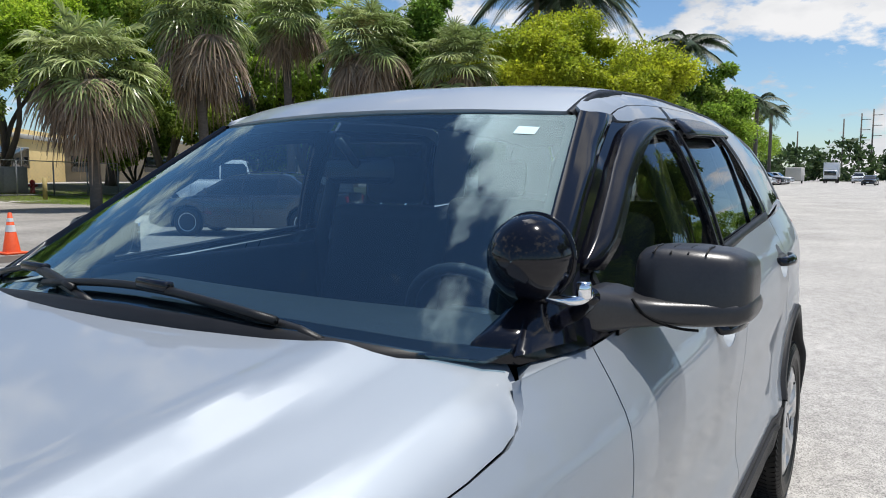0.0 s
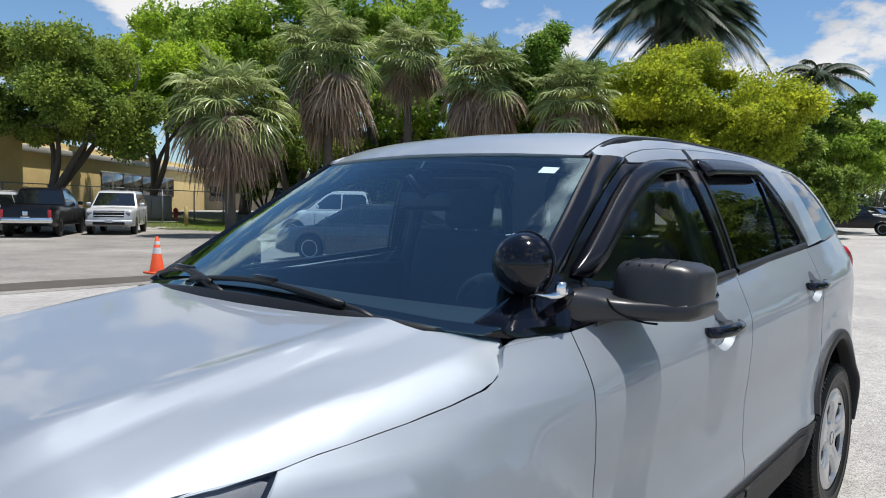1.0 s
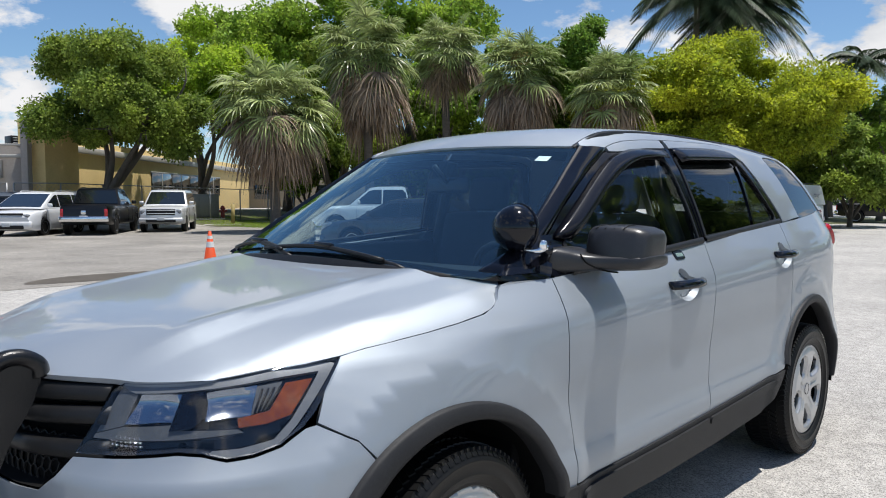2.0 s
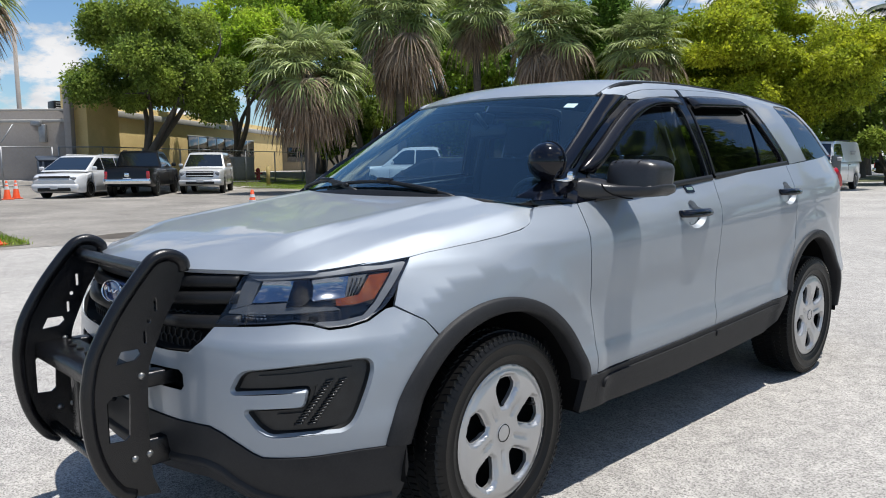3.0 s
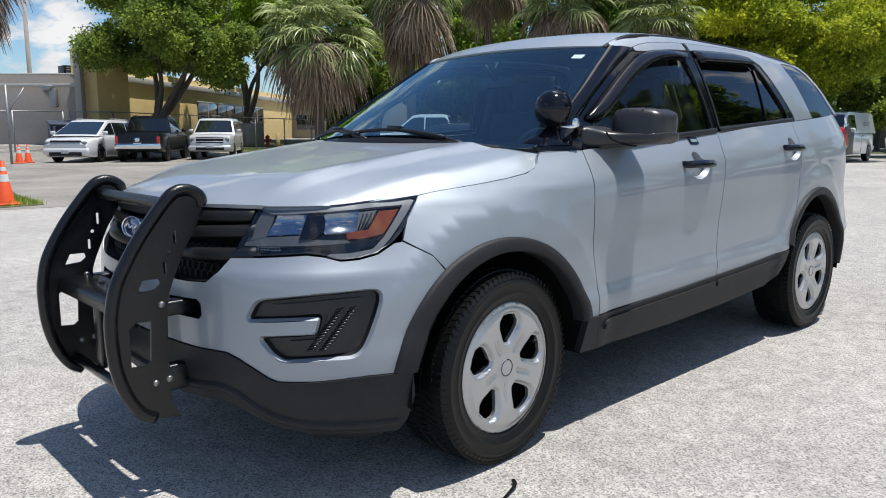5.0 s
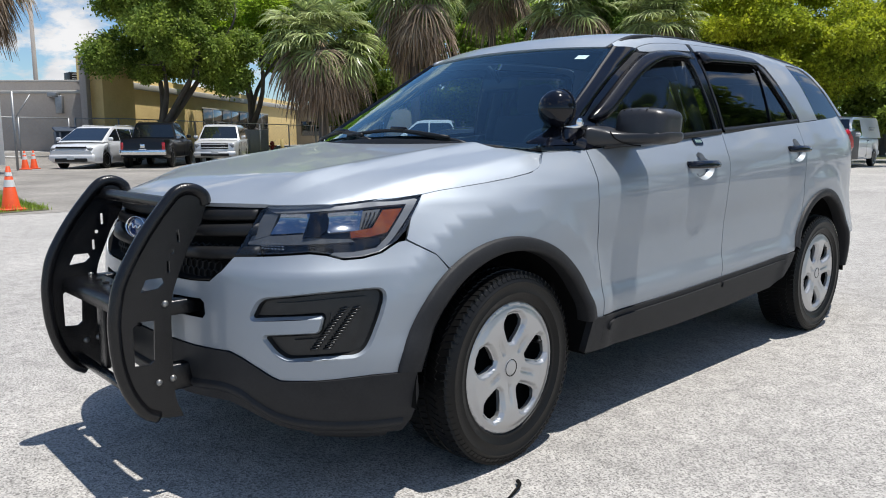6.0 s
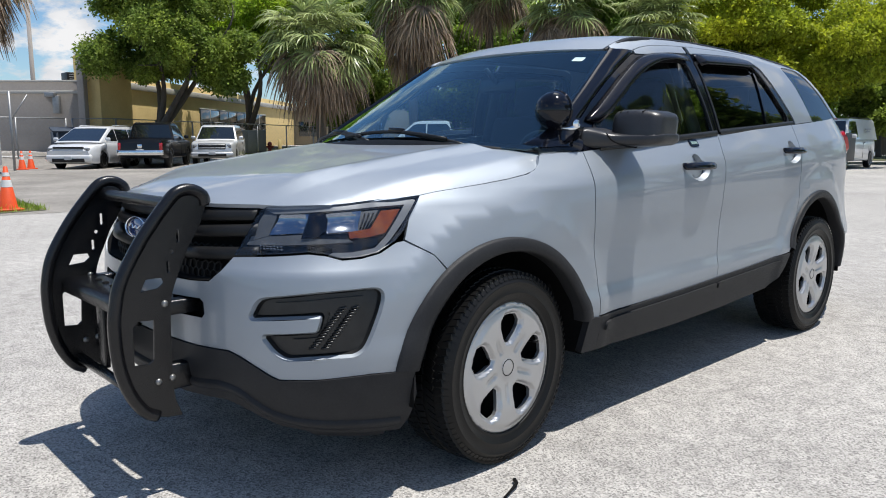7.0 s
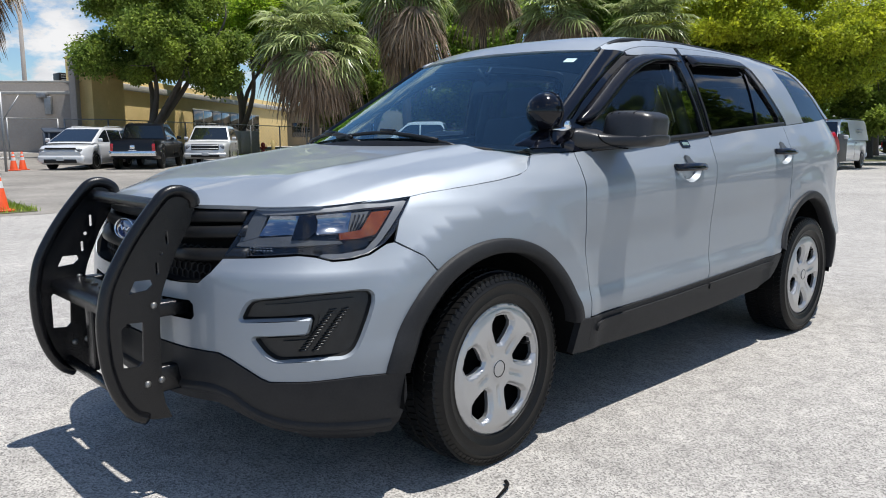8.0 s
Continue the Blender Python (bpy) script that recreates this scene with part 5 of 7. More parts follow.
def hub_holes():
    out = []
    for k in range(5):
        t = math.pi / 2 + 2 * math.pi * k / 5
        out.append([(r * math.cos(t) - s * math.sin(t), r * math.sin(t) + s * math.cos(t)) for r, s in HUB_HOLE])
    return out


def build_wheel(y, sx, spin):
    w = part("wheel", tyre_bm(), RUBBER, car, "black all-season tyre on a steel rim with silver hubcap")
    w.location = (.85 * sx, y, .3625)
    w.rotation_euler = (radians(spin), 0, radians(3 if y < 1 else 0) + (0 if sx > 0 else math.pi))
    part("tread", tread_bm(), RUBBER, w, smooth=False)
    disc = [(.248 * math.cos(radians(7.5 * i)), .248 * math.sin(radians(7.5 * i))) for i in range(48)]
    part("hubcap", sheet(disc, cap_fn, .0072, .014, holes=hub_holes(), ref=(-1, 0, 0)), HUBCAP, w, "silver five-spoke hubcap")
    part("steel_rim", lathe([(.246, .10), (.240, .085), (.225, .05), (.21, .03), (.10, .02), (.05, .045), (.001, .045)], 40, "x"), DARK, w, "black steel rim")
    part("centre_cap", lathe([(.001, .107), (.026, .107), (.033, .1055), (.035, .095)], 28, "x"), HUBCAP, w)
    part("cap_ring", tube([(.1065, .031 * math.cos(radians(15 * k)), .031 * math.sin(radians(15 * k))) for k in range(25)], .0015, 5, cap=False), DARK, w)
    part("valve", tube([(.075, .155, .075), (.120, .160, .078)], .006, 8), RUBBER, w)


for y, s, sp in ((.008, 1, -3), (2.86, 1, 32), (.008, -1, 30), (2.86, -1, 50)):
    build_wheel(y, s, sp)

# push bumper
BOLT = mat("zinc_bolt", (.35, .35, .34), .35, .8, color2=(.22, .22, .21), scale=60)
PLATE = spline([(-.905, 1.034), (-.868, 1.012), (-.861, .981), (-.884, .916), (-.928, .844), (-.952, .79), (-.989, .70), (-.999, .625), (-1.002, .509), (-1.003, .392), (-.997, .33)], 4) + [(-.975, .272), (-1.03, .278)] + \
    spline([(-1.06, .288), (-1.105, .318), (-1.148, .392), (-1.174, .489), (-1.181, .601), (-1.174, .674), (-1.150, .761), (-1.08, .882), (-.992, .994), (-.95, 1.030)], 4)
PHOLES = [[(-1.075, .752), (-1.022, .752), (-1.016, .735), (-1.036, .718), (-1.095, .712)], [(-1.108, .618), (-1.055, .615), (-1.062, .483), (-1.078, .47), (-1.126, .474), (-1.126, .60)]]
PHOLES += [[(-.962 + a, .885 - .0 + b) for a, b in round_rect(.010, .045, .004)], [(-.985 + a, .835 + b) for a, b in round_rect(.014, .014, .006)], [(-1.0 + a, .785 + b) for a, b in round_rect(.010, .04, .004)]]
guard = part("push_bumper", bmesh.new(), POWDER, car, "black powder-coated push bumper with two upright plates")
for s in (1, -1):
    g = part("guard_plate", flat_plate(PLATE, lambda a, b, c, s=s: (.36 * s + c, a, b), .008, PHOLES), POWDER, guard)
    edge = spline([(-.861, .981), (-.868, 1.012), (-.905, 1.034), (-.95, 1.030), (-.992, .994), (-1.08, .882), (-1.150, .761), (-1.174, .674), (-1.181, .601), (-1.174, .489), (-1.148, .392), (-1.105, .318), (-1.06, .288)], 6)
    part("rubber_edge", tube([(.36 * s, a, b) for a, b in edge], .021, 10), POWDER, g, "thick black edge tube")
    for y, z in ((-1.018, .665), (-1.052, .405), (-1.005, .41)):
        part("bolt", lathe([(.001, .012), (.009, .012), (.012, .006), (.012, -.012), (.001, -.012)], 8, "x", (.36 * s, y, z)), BOLT, g)
    part("mount_arm", box((.05, .10, .09), (.325 * s, -.955, .405), .008), POWDER, guard)
    part("mount_arm", box((.06, .20, .05), (.33 * s, -.93, .645), .008), POWDER, guard)
part("cross_bar", tube([(-.36, -.945, .985), (-.25, -.952, .985), (.25, -.952, .985), (.36, -.945, .985)], .022, 12), POWDER, guard)
part("channel", loft([[(x, y, z) for y, z in ((-1.10, .60), (-1.125, .615), (-1.125, .655), (-1.10, .668), (-.99, .668), (-.985, .66), (-1.09, .652), (-1.112, .645), (-1.112, .622), (-1.09, .61))] for x in (-.355, -.1, .1, .355)], closed=True, ends=True), POWDER, guard)
for x in (-.2, -.12, -.04, .04, .12, .2):
    part("channel_hole", lathe([(.001, .0), (.012, .0), (.013, -.004)], 10, "z", (x, -1.04, .673)), DARK, guard)
part("lower_bar", tube([(-.36, -1.075, .335), (.36, -1.075, .335)], .019, 10), POWDER, guard)
part("brace", box((.07, .02, .30), (-.12, -1.06, .50), .006), POWDER, guard)
part("brace", box((.07, .02, .30), (.12, -1.06, .50), .006), POWDER, guard)


# ---- ground ----
def lot_mat(name, light, mid, dark, cell=95.0, stain=.35):
    """Worn paving: aggregate grains, fine grit and wide stains."""
    m = mat(name, mid, .88)
    nt = m.node_tree
    b = nt.nodes["Principled BSDF"]
    n, link = nt.nodes.new, nt.links.new
    tc = n("ShaderNodeTexCoord")
    src = tc.outputs["Object"]
    vor, vr = n("ShaderNodeTexVoronoi"), n("ShaderNodeValToRGB")
    vor.inputs["Scale"].default_value = cell
    link(src, vor.inputs["Vector"])
    sep = n("ShaderNodeSeparateColor")
    link(vor.outputs["Color"], sep.inputs["Color"])
    e = vr.color_ramp.elements
    e[0].position, e[0].color = .05, (*dark, 1)
    e[1].position, e[1].color = .95, (*light, 1)
    k = vr.color_ramp.elements.new(.45)
    k.color = (*mid, 1)
    link(sep.outputs[0], vr.inputs["Fac"])
    big, br, mul = n("ShaderNodeTexNoise"), n("ShaderNodeMapRange"), n("ShaderNodeMix")
    big.inputs["Scale"].default_value, big.inputs["Detail"].default_value, big.inputs["Roughness"].default_value = .45, 10, .6
    link(src, big.inputs["Vector"])
    br.inputs["From Min"].default_value, br.inputs["From Max"].default_value = .3, .7
    br.inputs["To Min"].default_value, br.inputs["To Max"].default_value = 1 - stain, 1.12
    link(big.outputs["Fac"], br.inputs["Value"])
    mid2, mr2 = n("ShaderNodeTexNoise"), n("ShaderNodeMapRange")
    mid2.inputs["Scale"].default_value, mid2.inputs["Detail"].default_value = 9, 8
    link(src, mid2.inputs["Vector"])
    mr2.inputs["From Min"].default_value, mr2.inputs["From Max"].default_value = .3, .7
    mr2.inputs["To Min"].default_value, mr2.inputs["To Max"].default_value = .84, 1.14
    link(mid2.outputs["Fac"], mr2.inputs["Value"])
    mm = n("ShaderNodeMath")
    mm.operation = "MULTIPLY"
    link(br.outputs["Result"], mm.inputs[0])
    link(mr2.outputs["Result"], mm.inputs[1])
    mul.data_type, mul.blend_type = "RGBA", "MULTIPLY"
    mul.inputs["Factor"].default_value = 1
    link(vr.outputs["Color"], mul.inputs["A"])
    link(mm.outputs[0], mul.inputs["B"])
    link(mul.outputs["Result"], b.inputs["Base Color"])
    bp, vd = n("ShaderNodeBump"), n("ShaderNodeTexVoronoi")
    vd.inputs["Scale"].default_value = cell
    link(src, vd.inputs["Vector"])
    bp.inputs["Strength"].default_value, bp.inputs["Distance"].default_value = .55, .004
    link(vd.outputs["Distance"], bp.inputs["Height"])
    link(bp.outputs["Normal"], b.inputs["Normal"])
    return m


CONCRETE = lot_mat("pale_lot", (.535, .512, .478), (.392, .375, .350), (.185, .176, .165), 165.0, .22)
ASPHALT = lot_mat("old_asphalt", (.36, .335, .30), (.28, .26, .23), (.19, .175, .16), 90, .42)


def rise(x, y):
    """The verge beyond the parking rows lies a little higher."""
    return .62 * step01(-31.5, -41, x + .32 * (y - 12) if y > 12 else x)


def ground_grid():
    ax = [-700, -300, -150, -100, -80] + [-60 + 2 * i for i in range(22)] + [-12, -6, 0, 6, 20, 60, 150, 400, 700]
    ay = [-700, -300, -100, -40, -15, 0] + [6 + 4 * i for i in range(20)] + [100, 140, 200, 400, 1200]
    return loft([[(x, y, rise(x, y)) for y in ay] for x in ax])


gb = ground_grid()
gb.normal_update()
gb.faces.ensure_lookup_table()
if gb.faces[0].normal.z < 0:
    bmesh.ops.reverse_faces(gb, faces=gb.faces)
ground = part("ground", gb, CONCRETE, None)
tagged(ground, "pale worn paving of a car park with coarse grit", "ground", kind="structure")


def patch(name, outline, dz, material, label, cat, step=1.5, kind="structure"):
    bm = sheet(outline, lambda x, y: (x, y, rise(x, y) + dz), step, 0, ref=(0, 5, -50))
    return tagged(part(name, bm, material, None), label, cat, kind=kind)


wob = random.Random(4)
edge = [(-10.6 + wob.uniform(-.12, .12), -30 + 1.5 * i) for i in range(47)]
patch("road", edge + [(-44, 40), (-41, 10), (-40, -30)], .005, ASPHALT, "older grey-brown asphalt lane beside the pale lot", "road", 2.2)


# ---- plants ----
def leaf_mat(name, a, b, trans=.40, rough=.6):
    """Leaf: two greens by clump and by leaf, with light through it."""
    m = bpy.data.materials.new(name)
    m.use_nodes = True
    nt = m.node_tree
    nt.nodes.clear()
    n, link = nt.nodes.new, nt.links.new
    out, p, tr, mix = n("ShaderNodeOutputMaterial"), n("ShaderNodeBsdfPrincipled"), n("ShaderNodeBsdfTranslucent"), n("ShaderNodeMixShader")
    geo, tc, noi, mx, hsv, mr = n("ShaderNodeNewGeometry"), n("ShaderNodeTexCoord"), n("ShaderNodeTexNoise"), n("ShaderNodeMix"), n("ShaderNodeHueSaturation"), n("ShaderNodeMapRange")
    noi.inputs["Scale"].default_value, noi.inputs["Detail"].default_value = .55, 4
    link(tc.outputs["Object"], noi.inputs["Vector"])
    ramp = n("ShaderNodeValToRGB")
    ramp.color_ramp.elements[0].position, ramp.color_ramp.elements[1].position = .36, .64
    link(noi.outputs["Fac"], ramp.inputs["Fac"])
    mx.data_type = "RGBA"
    mx.inputs["A"].default_value, mx.inputs["B"].default_value = (*a, 1), (*b, 1)
    link(ramp.outputs["Color"], mx.inputs["Factor"])
    mr.inputs["To Min"].default_value, mr.inputs["To Max"].default_value = .55, 1.5
    link(geo.outputs["Random Per Island"], mr.inputs["Value"])
    link(mr.outputs["Result"], hsv.inputs["Value"])
    link(mx.outputs["Result"], hsv.inputs["Color"])
    link(hsv.outputs["Color"], p.inputs["Base Color"])
    link(hsv.outputs["Color"], tr.inputs["Color"])
    p.inputs["Roughness"].default_value = rough
    p.inputs["Specular IOR Level"].default_value = .25
    mix.inputs["Fac"].default_value = trans
    link(p.outputs["BSDF"], mix.inputs[1])
    link(tr.outputs["BSDF"], mix.inputs[2])
    link(mix.outputs["Shader"], out.inputs["Surface"])
    return m


LEAF_DARK = leaf_mat("leaf_dark_green", (.15, .225, .045), (.32, .40, .065), .45)
LEAF_MID = leaf_mat("leaf_mid_green", (.18, .30, .04), (.34, .46, .06), .46)
LEAF_GREEN = leaf_mat("leaf_fresh_green", (.12, .22, .035), (.22, .35, .055))
LEAF_LIME = leaf_mat("leaf_lime_green", (.24, .37, .03), (.44, .56, .05), .48)
LEAF_YELLOW = leaf_mat("leaf_yellow_green", (.24, .315, .028), (.47, .50, .035), .48)
LEAF_PALM = leaf_mat("palm_green", (.20, .265, .085), (.40, .45, .19), .30, .30)
LEAF_DEAD = leaf_mat("palm_dead", (.27, .195, .135), (.44, .34, .245), .30, .75)
LEAF_ROYAL = leaf_mat("palm_dark", (.040, .066, .034), (.075, .105, .055), .2, .45)
LEAF_FAR = leaf_mat("leaf_far", (.040, .070, .026), (.065, .105, .035))
FLOWER = leaf_mat("palm_flower", (.34, .27, .10), (.45, .37, .16), .2, .8)
BARK = mat("grey_bark", (.085, .07, .055), .9, color2=(.14, .12, .10), scale=6, bump=.9, bump_scale=30, stretch=(1, 1, .3))
PALM_BARK = mat("palm_bark", (.10, .085, .07), .95, color2=(.17, .15, .125), scale=5, bump=1.0, bump_scale=14, stretch=(1, 1, 3))


def raw_mesh(name, verts, faces, material, parent, label=""):
    me = bpy.data.meshes.new(name)
    k = len(faces[0])
    v = np.asarray(verts, np.float32)
    f = np.asarray(faces, np.int32)
    me.vertices.add(len(v))
    me.vertices.foreach_set("co", v.ravel())
    me.loops.add(f.size)
    me.loops.foreach_set("vertex_index", f.ravel())
    me.polygons.add(len(f))
    me.polygons.foreach_set("loop_start", np.arange(0, f.size, k, dtype=np.int32))
    me.update(calc_edges=True)
    me.materials.append(material)
    ob = new(name, me)
    if parent:
        ob.parent = parent
    return tagged(ob, label)


def leaf_cloud(rng, clumps, per, size, droop=.3):
    """Diamond leaves in bunches inside ellipsoid clumps: (centre, radii)."""
    vs, fs = [], []
    for c, r in clumps:
        c, r = np.array(c), np.array(r)
        nb = max(6, per // 14)
        d = rng.normal(size=(nb, 3))
        d /= np.linalg.norm(d, axis=1)[:, None]
        rad = rng.uniform(.45, 1.0, (nb, 1)) ** .5
        bunch = c + d * rad * r
        k = per // nb
        p = np.repeat(bunch, k, axis=0) + rng.normal(size=(nb * k, 3)) * np.minimum(r.min() * .24, .5)
        m = len(p)
        out = np.repeat(d, k, axis=0) * .6 + rng.normal(size=(m, 3)) * .7 + np.array([0, 0, -droop])
        out /= np.linalg.norm(out, axis=1)[:, None]
        up = np.array([0, 0, 1.0]) + rng.normal(size=(m, 3)) * .75
        side = np.cross(out, up)
        side /= np.linalg.norm(side, axis=1)[:, None] + 1e-9
        s = size * rng.uniform(.6, 1.35, (m, 1))
        a, b, cc, e = p, p + out * s * .5 + side * s * .30, p + out * s, p + out * s * .5 - side * s * .30
        o = sum(len(q) for q in vs)
        vs.append(np.stack([a, b, cc, e], 1).reshape(-1, 3))
        fs.append(np.arange(m * 4).reshape(-1, 4) + o)
    return np.concatenate(vs), np.concatenate(fs)


def limb(bm, rng, a, b, r0, r1, bend=.12, n=6):
    a, b = Vector(a), Vector(b)
    off = Vector((rng.uniform(-1, 1), rng.uniform(-1, 1), rng.uniform(-.3, .6))) * (b - a).length * bend
    pts = [a.lerp(b, i / n) + off * math.sin(math.pi * i / n) for i in range(n + 1)]
    tube(pts, r0, 8, bm, taper=r1)
    return pts


def broad_tree(pos, height, width, base, trunk_r, leaf, seed, label, per=900, size=.20, n_clumps=26, flat=.62, forks=4, name="tree", group="", lean=(0.0, 0.0)):
    rng = np.random.default_rng(seed)
    rr = random.Random(seed)
    t = empty(name, label, "tree", group, m=Matrix.Translation((pos[0], pos[1], rise(*pos))))
    bm = bmesh.new()
    split = base * .55
    limb(bm, rr, (0, 0, -.1), (rr.uniform(-.2, .2), rr.uniform(-.2, .2), split), trunk_r, trunk_r * .8, .05)
    ends = []
    for k in range(forks):
        a = 2 * math.pi * (k + rr.uniform(-.25, .25)) / forks
        e = (math.cos(a) * width * .20 + lean[0], math.sin(a) * width * .20 + lean[1], base + (height - base) * rr.uniform(.25, .5))
        limb(bm, rr, (0, 0, split - .1), e, trunk_r * .62, trunk_r * .28, .14)
        ends.append(e)
        for j in range(4):
            b = a + rr.uniform(-.9, .9)
            f = (e[0] + math.cos(b) * width * .14, e[1] + math.sin(b) * width * .14, e[2] + rr.uniform(-.1, .35) * (height - base))
            limb(bm, rr, e, f, trunk_r * .27, trunk_r * .07, .16)
    part("trunk", bm, BARK, t)
    clumps = []
    zc, hz = base + (height - base) * .5, (height - base) * .5
    lobes = [(0.0, 0.0, zc + hz * .30, width * .26, hz * .62)]
    for k in range(8):
        a = 2 * math.pi * (k + rr.uniform(-.3, .3)) / 8
        r = width * rr.uniform(.22, .34)
        lobes.append((math.cos(a) * r, math.sin(a) * r, zc + hz * rr.uniform(-.45, .30), width * rr.uniform(.13, .22), hz * rr.uniform(.32, .50)))
    for k in range(n_clumps):
        lx, ly, lz, lr, lh = lobes[k % 9]
        u = rr.uniform(-.9, 1.0)
        a = rr.uniform(0, 2 * math.pi)
        rad = lr * math.sqrt(1 - u * u) * rr.uniform(.7, 1.05)
        cr = width * rr.uniform(.06, .12)
        clumps.append(((lx + lean[0] + math.cos(a) * rad, ly + lean[1] + math.sin(a) * rad, lz + lh * u), (cr, cr, cr * flat * rr.uniform(.8, 1.2))))
    v, f = leaf_cloud(rng, clumps, per, size)
    raw_mesh("crown", v, f, leaf, t)
    return t


def strips(lines):
    """Thin blades: each a line of points with a side vector; rows joined into quads."""
    v, f = [], []
    for pts, side, w in lines:
        o = len(v)
        n = len(pts)
        for i, p in enumerate(pts):
            k = w * (1 - .82 * (i / (n - 1)) ** 1.5) if i else w * .5
            v.append(p - side * k)
            v.append(p + side * k)
        for i in range(n - 1):
            f.append((o + 2 * i, o + 2 * i + 1, o + 2 * i + 3, o + 2 * i + 2))
    return v, f


def fan_frond(rr, base, az, el, stalk, blade, n=26, spread=140, droop=.5, hang=.45):
    """A costapalmate frond: a bowed stalk, then folded blades spread like a fan, their tips hanging."""
    d = np.array([math.cos(az) * math.cos(el), math.sin(az) * math.cos(el), math.sin(el)])
    side = np.array([-math.sin(az), math.cos(az), 0.0])
    base = np.array(base)
    g = np.array([0, 0, -1.0])
    mid = base + d * stalk * .55
    tip = base + d * stalk + g * .35 * hang * stalk
    d = d + g * hang
    d /= np.linalg.norm(d)
    nrm = np.cross(d, side)
    if nrm[2] < 0:
        nrm = -nrm
    lines = [([base, mid, tip], side, .026)]
    for k in range(n):
        a = radians(-spread + 2 * spread * k / (n - 1)) + rr.uniform(-.03, .03)
        e = d * math.cos(a) + side * math.sin(a) + nrm * .22 * abs(math.sin(a))
        L = blade * (.66 + .34 * math.cos(a * .5)) * rr.uniform(.9, 1.06)
        w = rr.uniform(.7, 1.3)
        pts = [tip + e * L * q + g * L * droop * w * q ** 3.2 for q in (0, .38, .66, .84, 1.0)]
        sd = np.cross(e, nrm)
        sd = sd / (np.linalg.norm(sd) + 1e-9) * .85 + nrm * (.5 if k % 2 else -.5)
        lines.append((pts, sd, blade * .040))
    return lines


def sabal(pos, top, skirt_low, width, seed, label="sabal palm with green fans over a brown skirt of dead fronds", dead=84, live=88, flower=False, trunk_r=.2):
    rr = random.Random(seed)
    z0 = rise(*pos)
    t = empty("palm_tree", label, "palm", "palms on the verge", m=Matrix.Translation((pos[0], pos[1], z0)))
    heart = top - z0 - width * .44
    bm = tube([(math.sin(i * .5) * .06, math.cos(i * .4) * .05, heart * i / 12 - .1) for i in range(13)], trunk_r * 1.15, 12, taper=trunk_r)
    part("trunk", bm, PALM_BARK, t)
    lines = []
    for k in range(live):
        e = math.asin(rr.uniform(-.66, .98))
        st = width * rr.uniform(.17, .34)
        lines += fan_frond(rr, (0, 0, heart + rr.uniform(-.25, .25)), rr.uniform(0, 2 * math.pi), e, st, width * rr.uniform(.15, .205), n=22, spread=125, droop=.42, hang=.22)
    v, f = strips(lines)
    raw_mesh("crown", v, f, LEAF_PALM, t)
    lines = []
    low = skirt_low - z0
    for k in range(dead):
        h = heart - .1 - rr.uniform(0, 1) ** 1.6 * max(.2, heart - low - width * .5)
        e = radians(rr.uniform(-80, -8))
        lines += fan_frond(rr, (0, 0, h), rr.uniform(0, 2 * math.pi), e, width * rr.uniform(.14, .30), width * rr.uniform(.16, .24), n=15, spread=80, droop=.75, hang=.55)
    v, f = strips(lines)
    raw_mesh("dead_fronds", v, f, LEAF_DEAD, t, "hanging brown dead fronds")
    if flower:
        rng = np.random.default_rng(seed)
        a = radians(rr.uniform(-100, -60))
        v, f = leaf_cloud(rng, [((math.cos(a) * .9, math.sin(a) * .9, heart + .5), (.42, .42, .55))], 900, .09)
        raw_mesh("flower_plume", v, f, FLOWER, t, "pale yellow flower plume")
    return t


def feather_palm(pos, top, reach, seed, n=18, trunk_r=.22, leaf=None, label="tall palm with dark feather fronds behind the trees"):
    rr = random.Random(seed)
    z0 = rise(*pos)
    t = empty("palm_tree", label, "palm", "tall palms behind", m=Matrix.Translation((pos[0], pos[1], z0)))
    heart = top - z0 - reach * .45
    part("trunk", tube([(0, 0, heart * i / 8 - .1) for i in range(9)], trunk_r * 1.2, 10, taper=trunk_r), PALM_BARK, t)
    lines = []
    g = np.array([0, 0, -1.0])
    for k in range(n):
        az, el = 2 * math.pi * k / n + rr.uniform(-.2, .2), radians(rr.uniform(-15, 72))
        d = np.array([math.cos(az) * math.cos(el), math.sin(az) * math.cos(el), math.sin(el)])
        side = np.array([-math.sin(az), math.cos(az), 0.0])
        L = reach * rr.uniform(.85, 1.1)
        spine = [np.array([0, 0, heart]) + d * L * s + g * L * .72 * s ** 2 for s in np.linspace(0, 1, 14)]
        lines.append((spine, side, .035))
        for i in range(1, 14):
            for q in (0, .25, .5, .75):
                p = spine[i - 1] * (1 - q) + spine[i] * q
                for s in (1, -1):
                    ll = reach * .26 * math.sin(math.pi * min(.97, (i + q) / 14 * .85 + .12)) * rr.uniform(.85, 1.1)
                    e = side * s * .8 + d * .5
                    pts = [p + e * ll * w + g * ll * .75 * w ** 1.7 for w in (0, .4, .75, 1)]
                    lines.append((pts, np.cross(e, g) / (np.linalg.norm(np.cross(e, g)) + 1e-9), .05))
    v, f = strips(lines)
    raw_mesh("crown", v, f, leaf or LEAF_ROYAL, t)
    return t


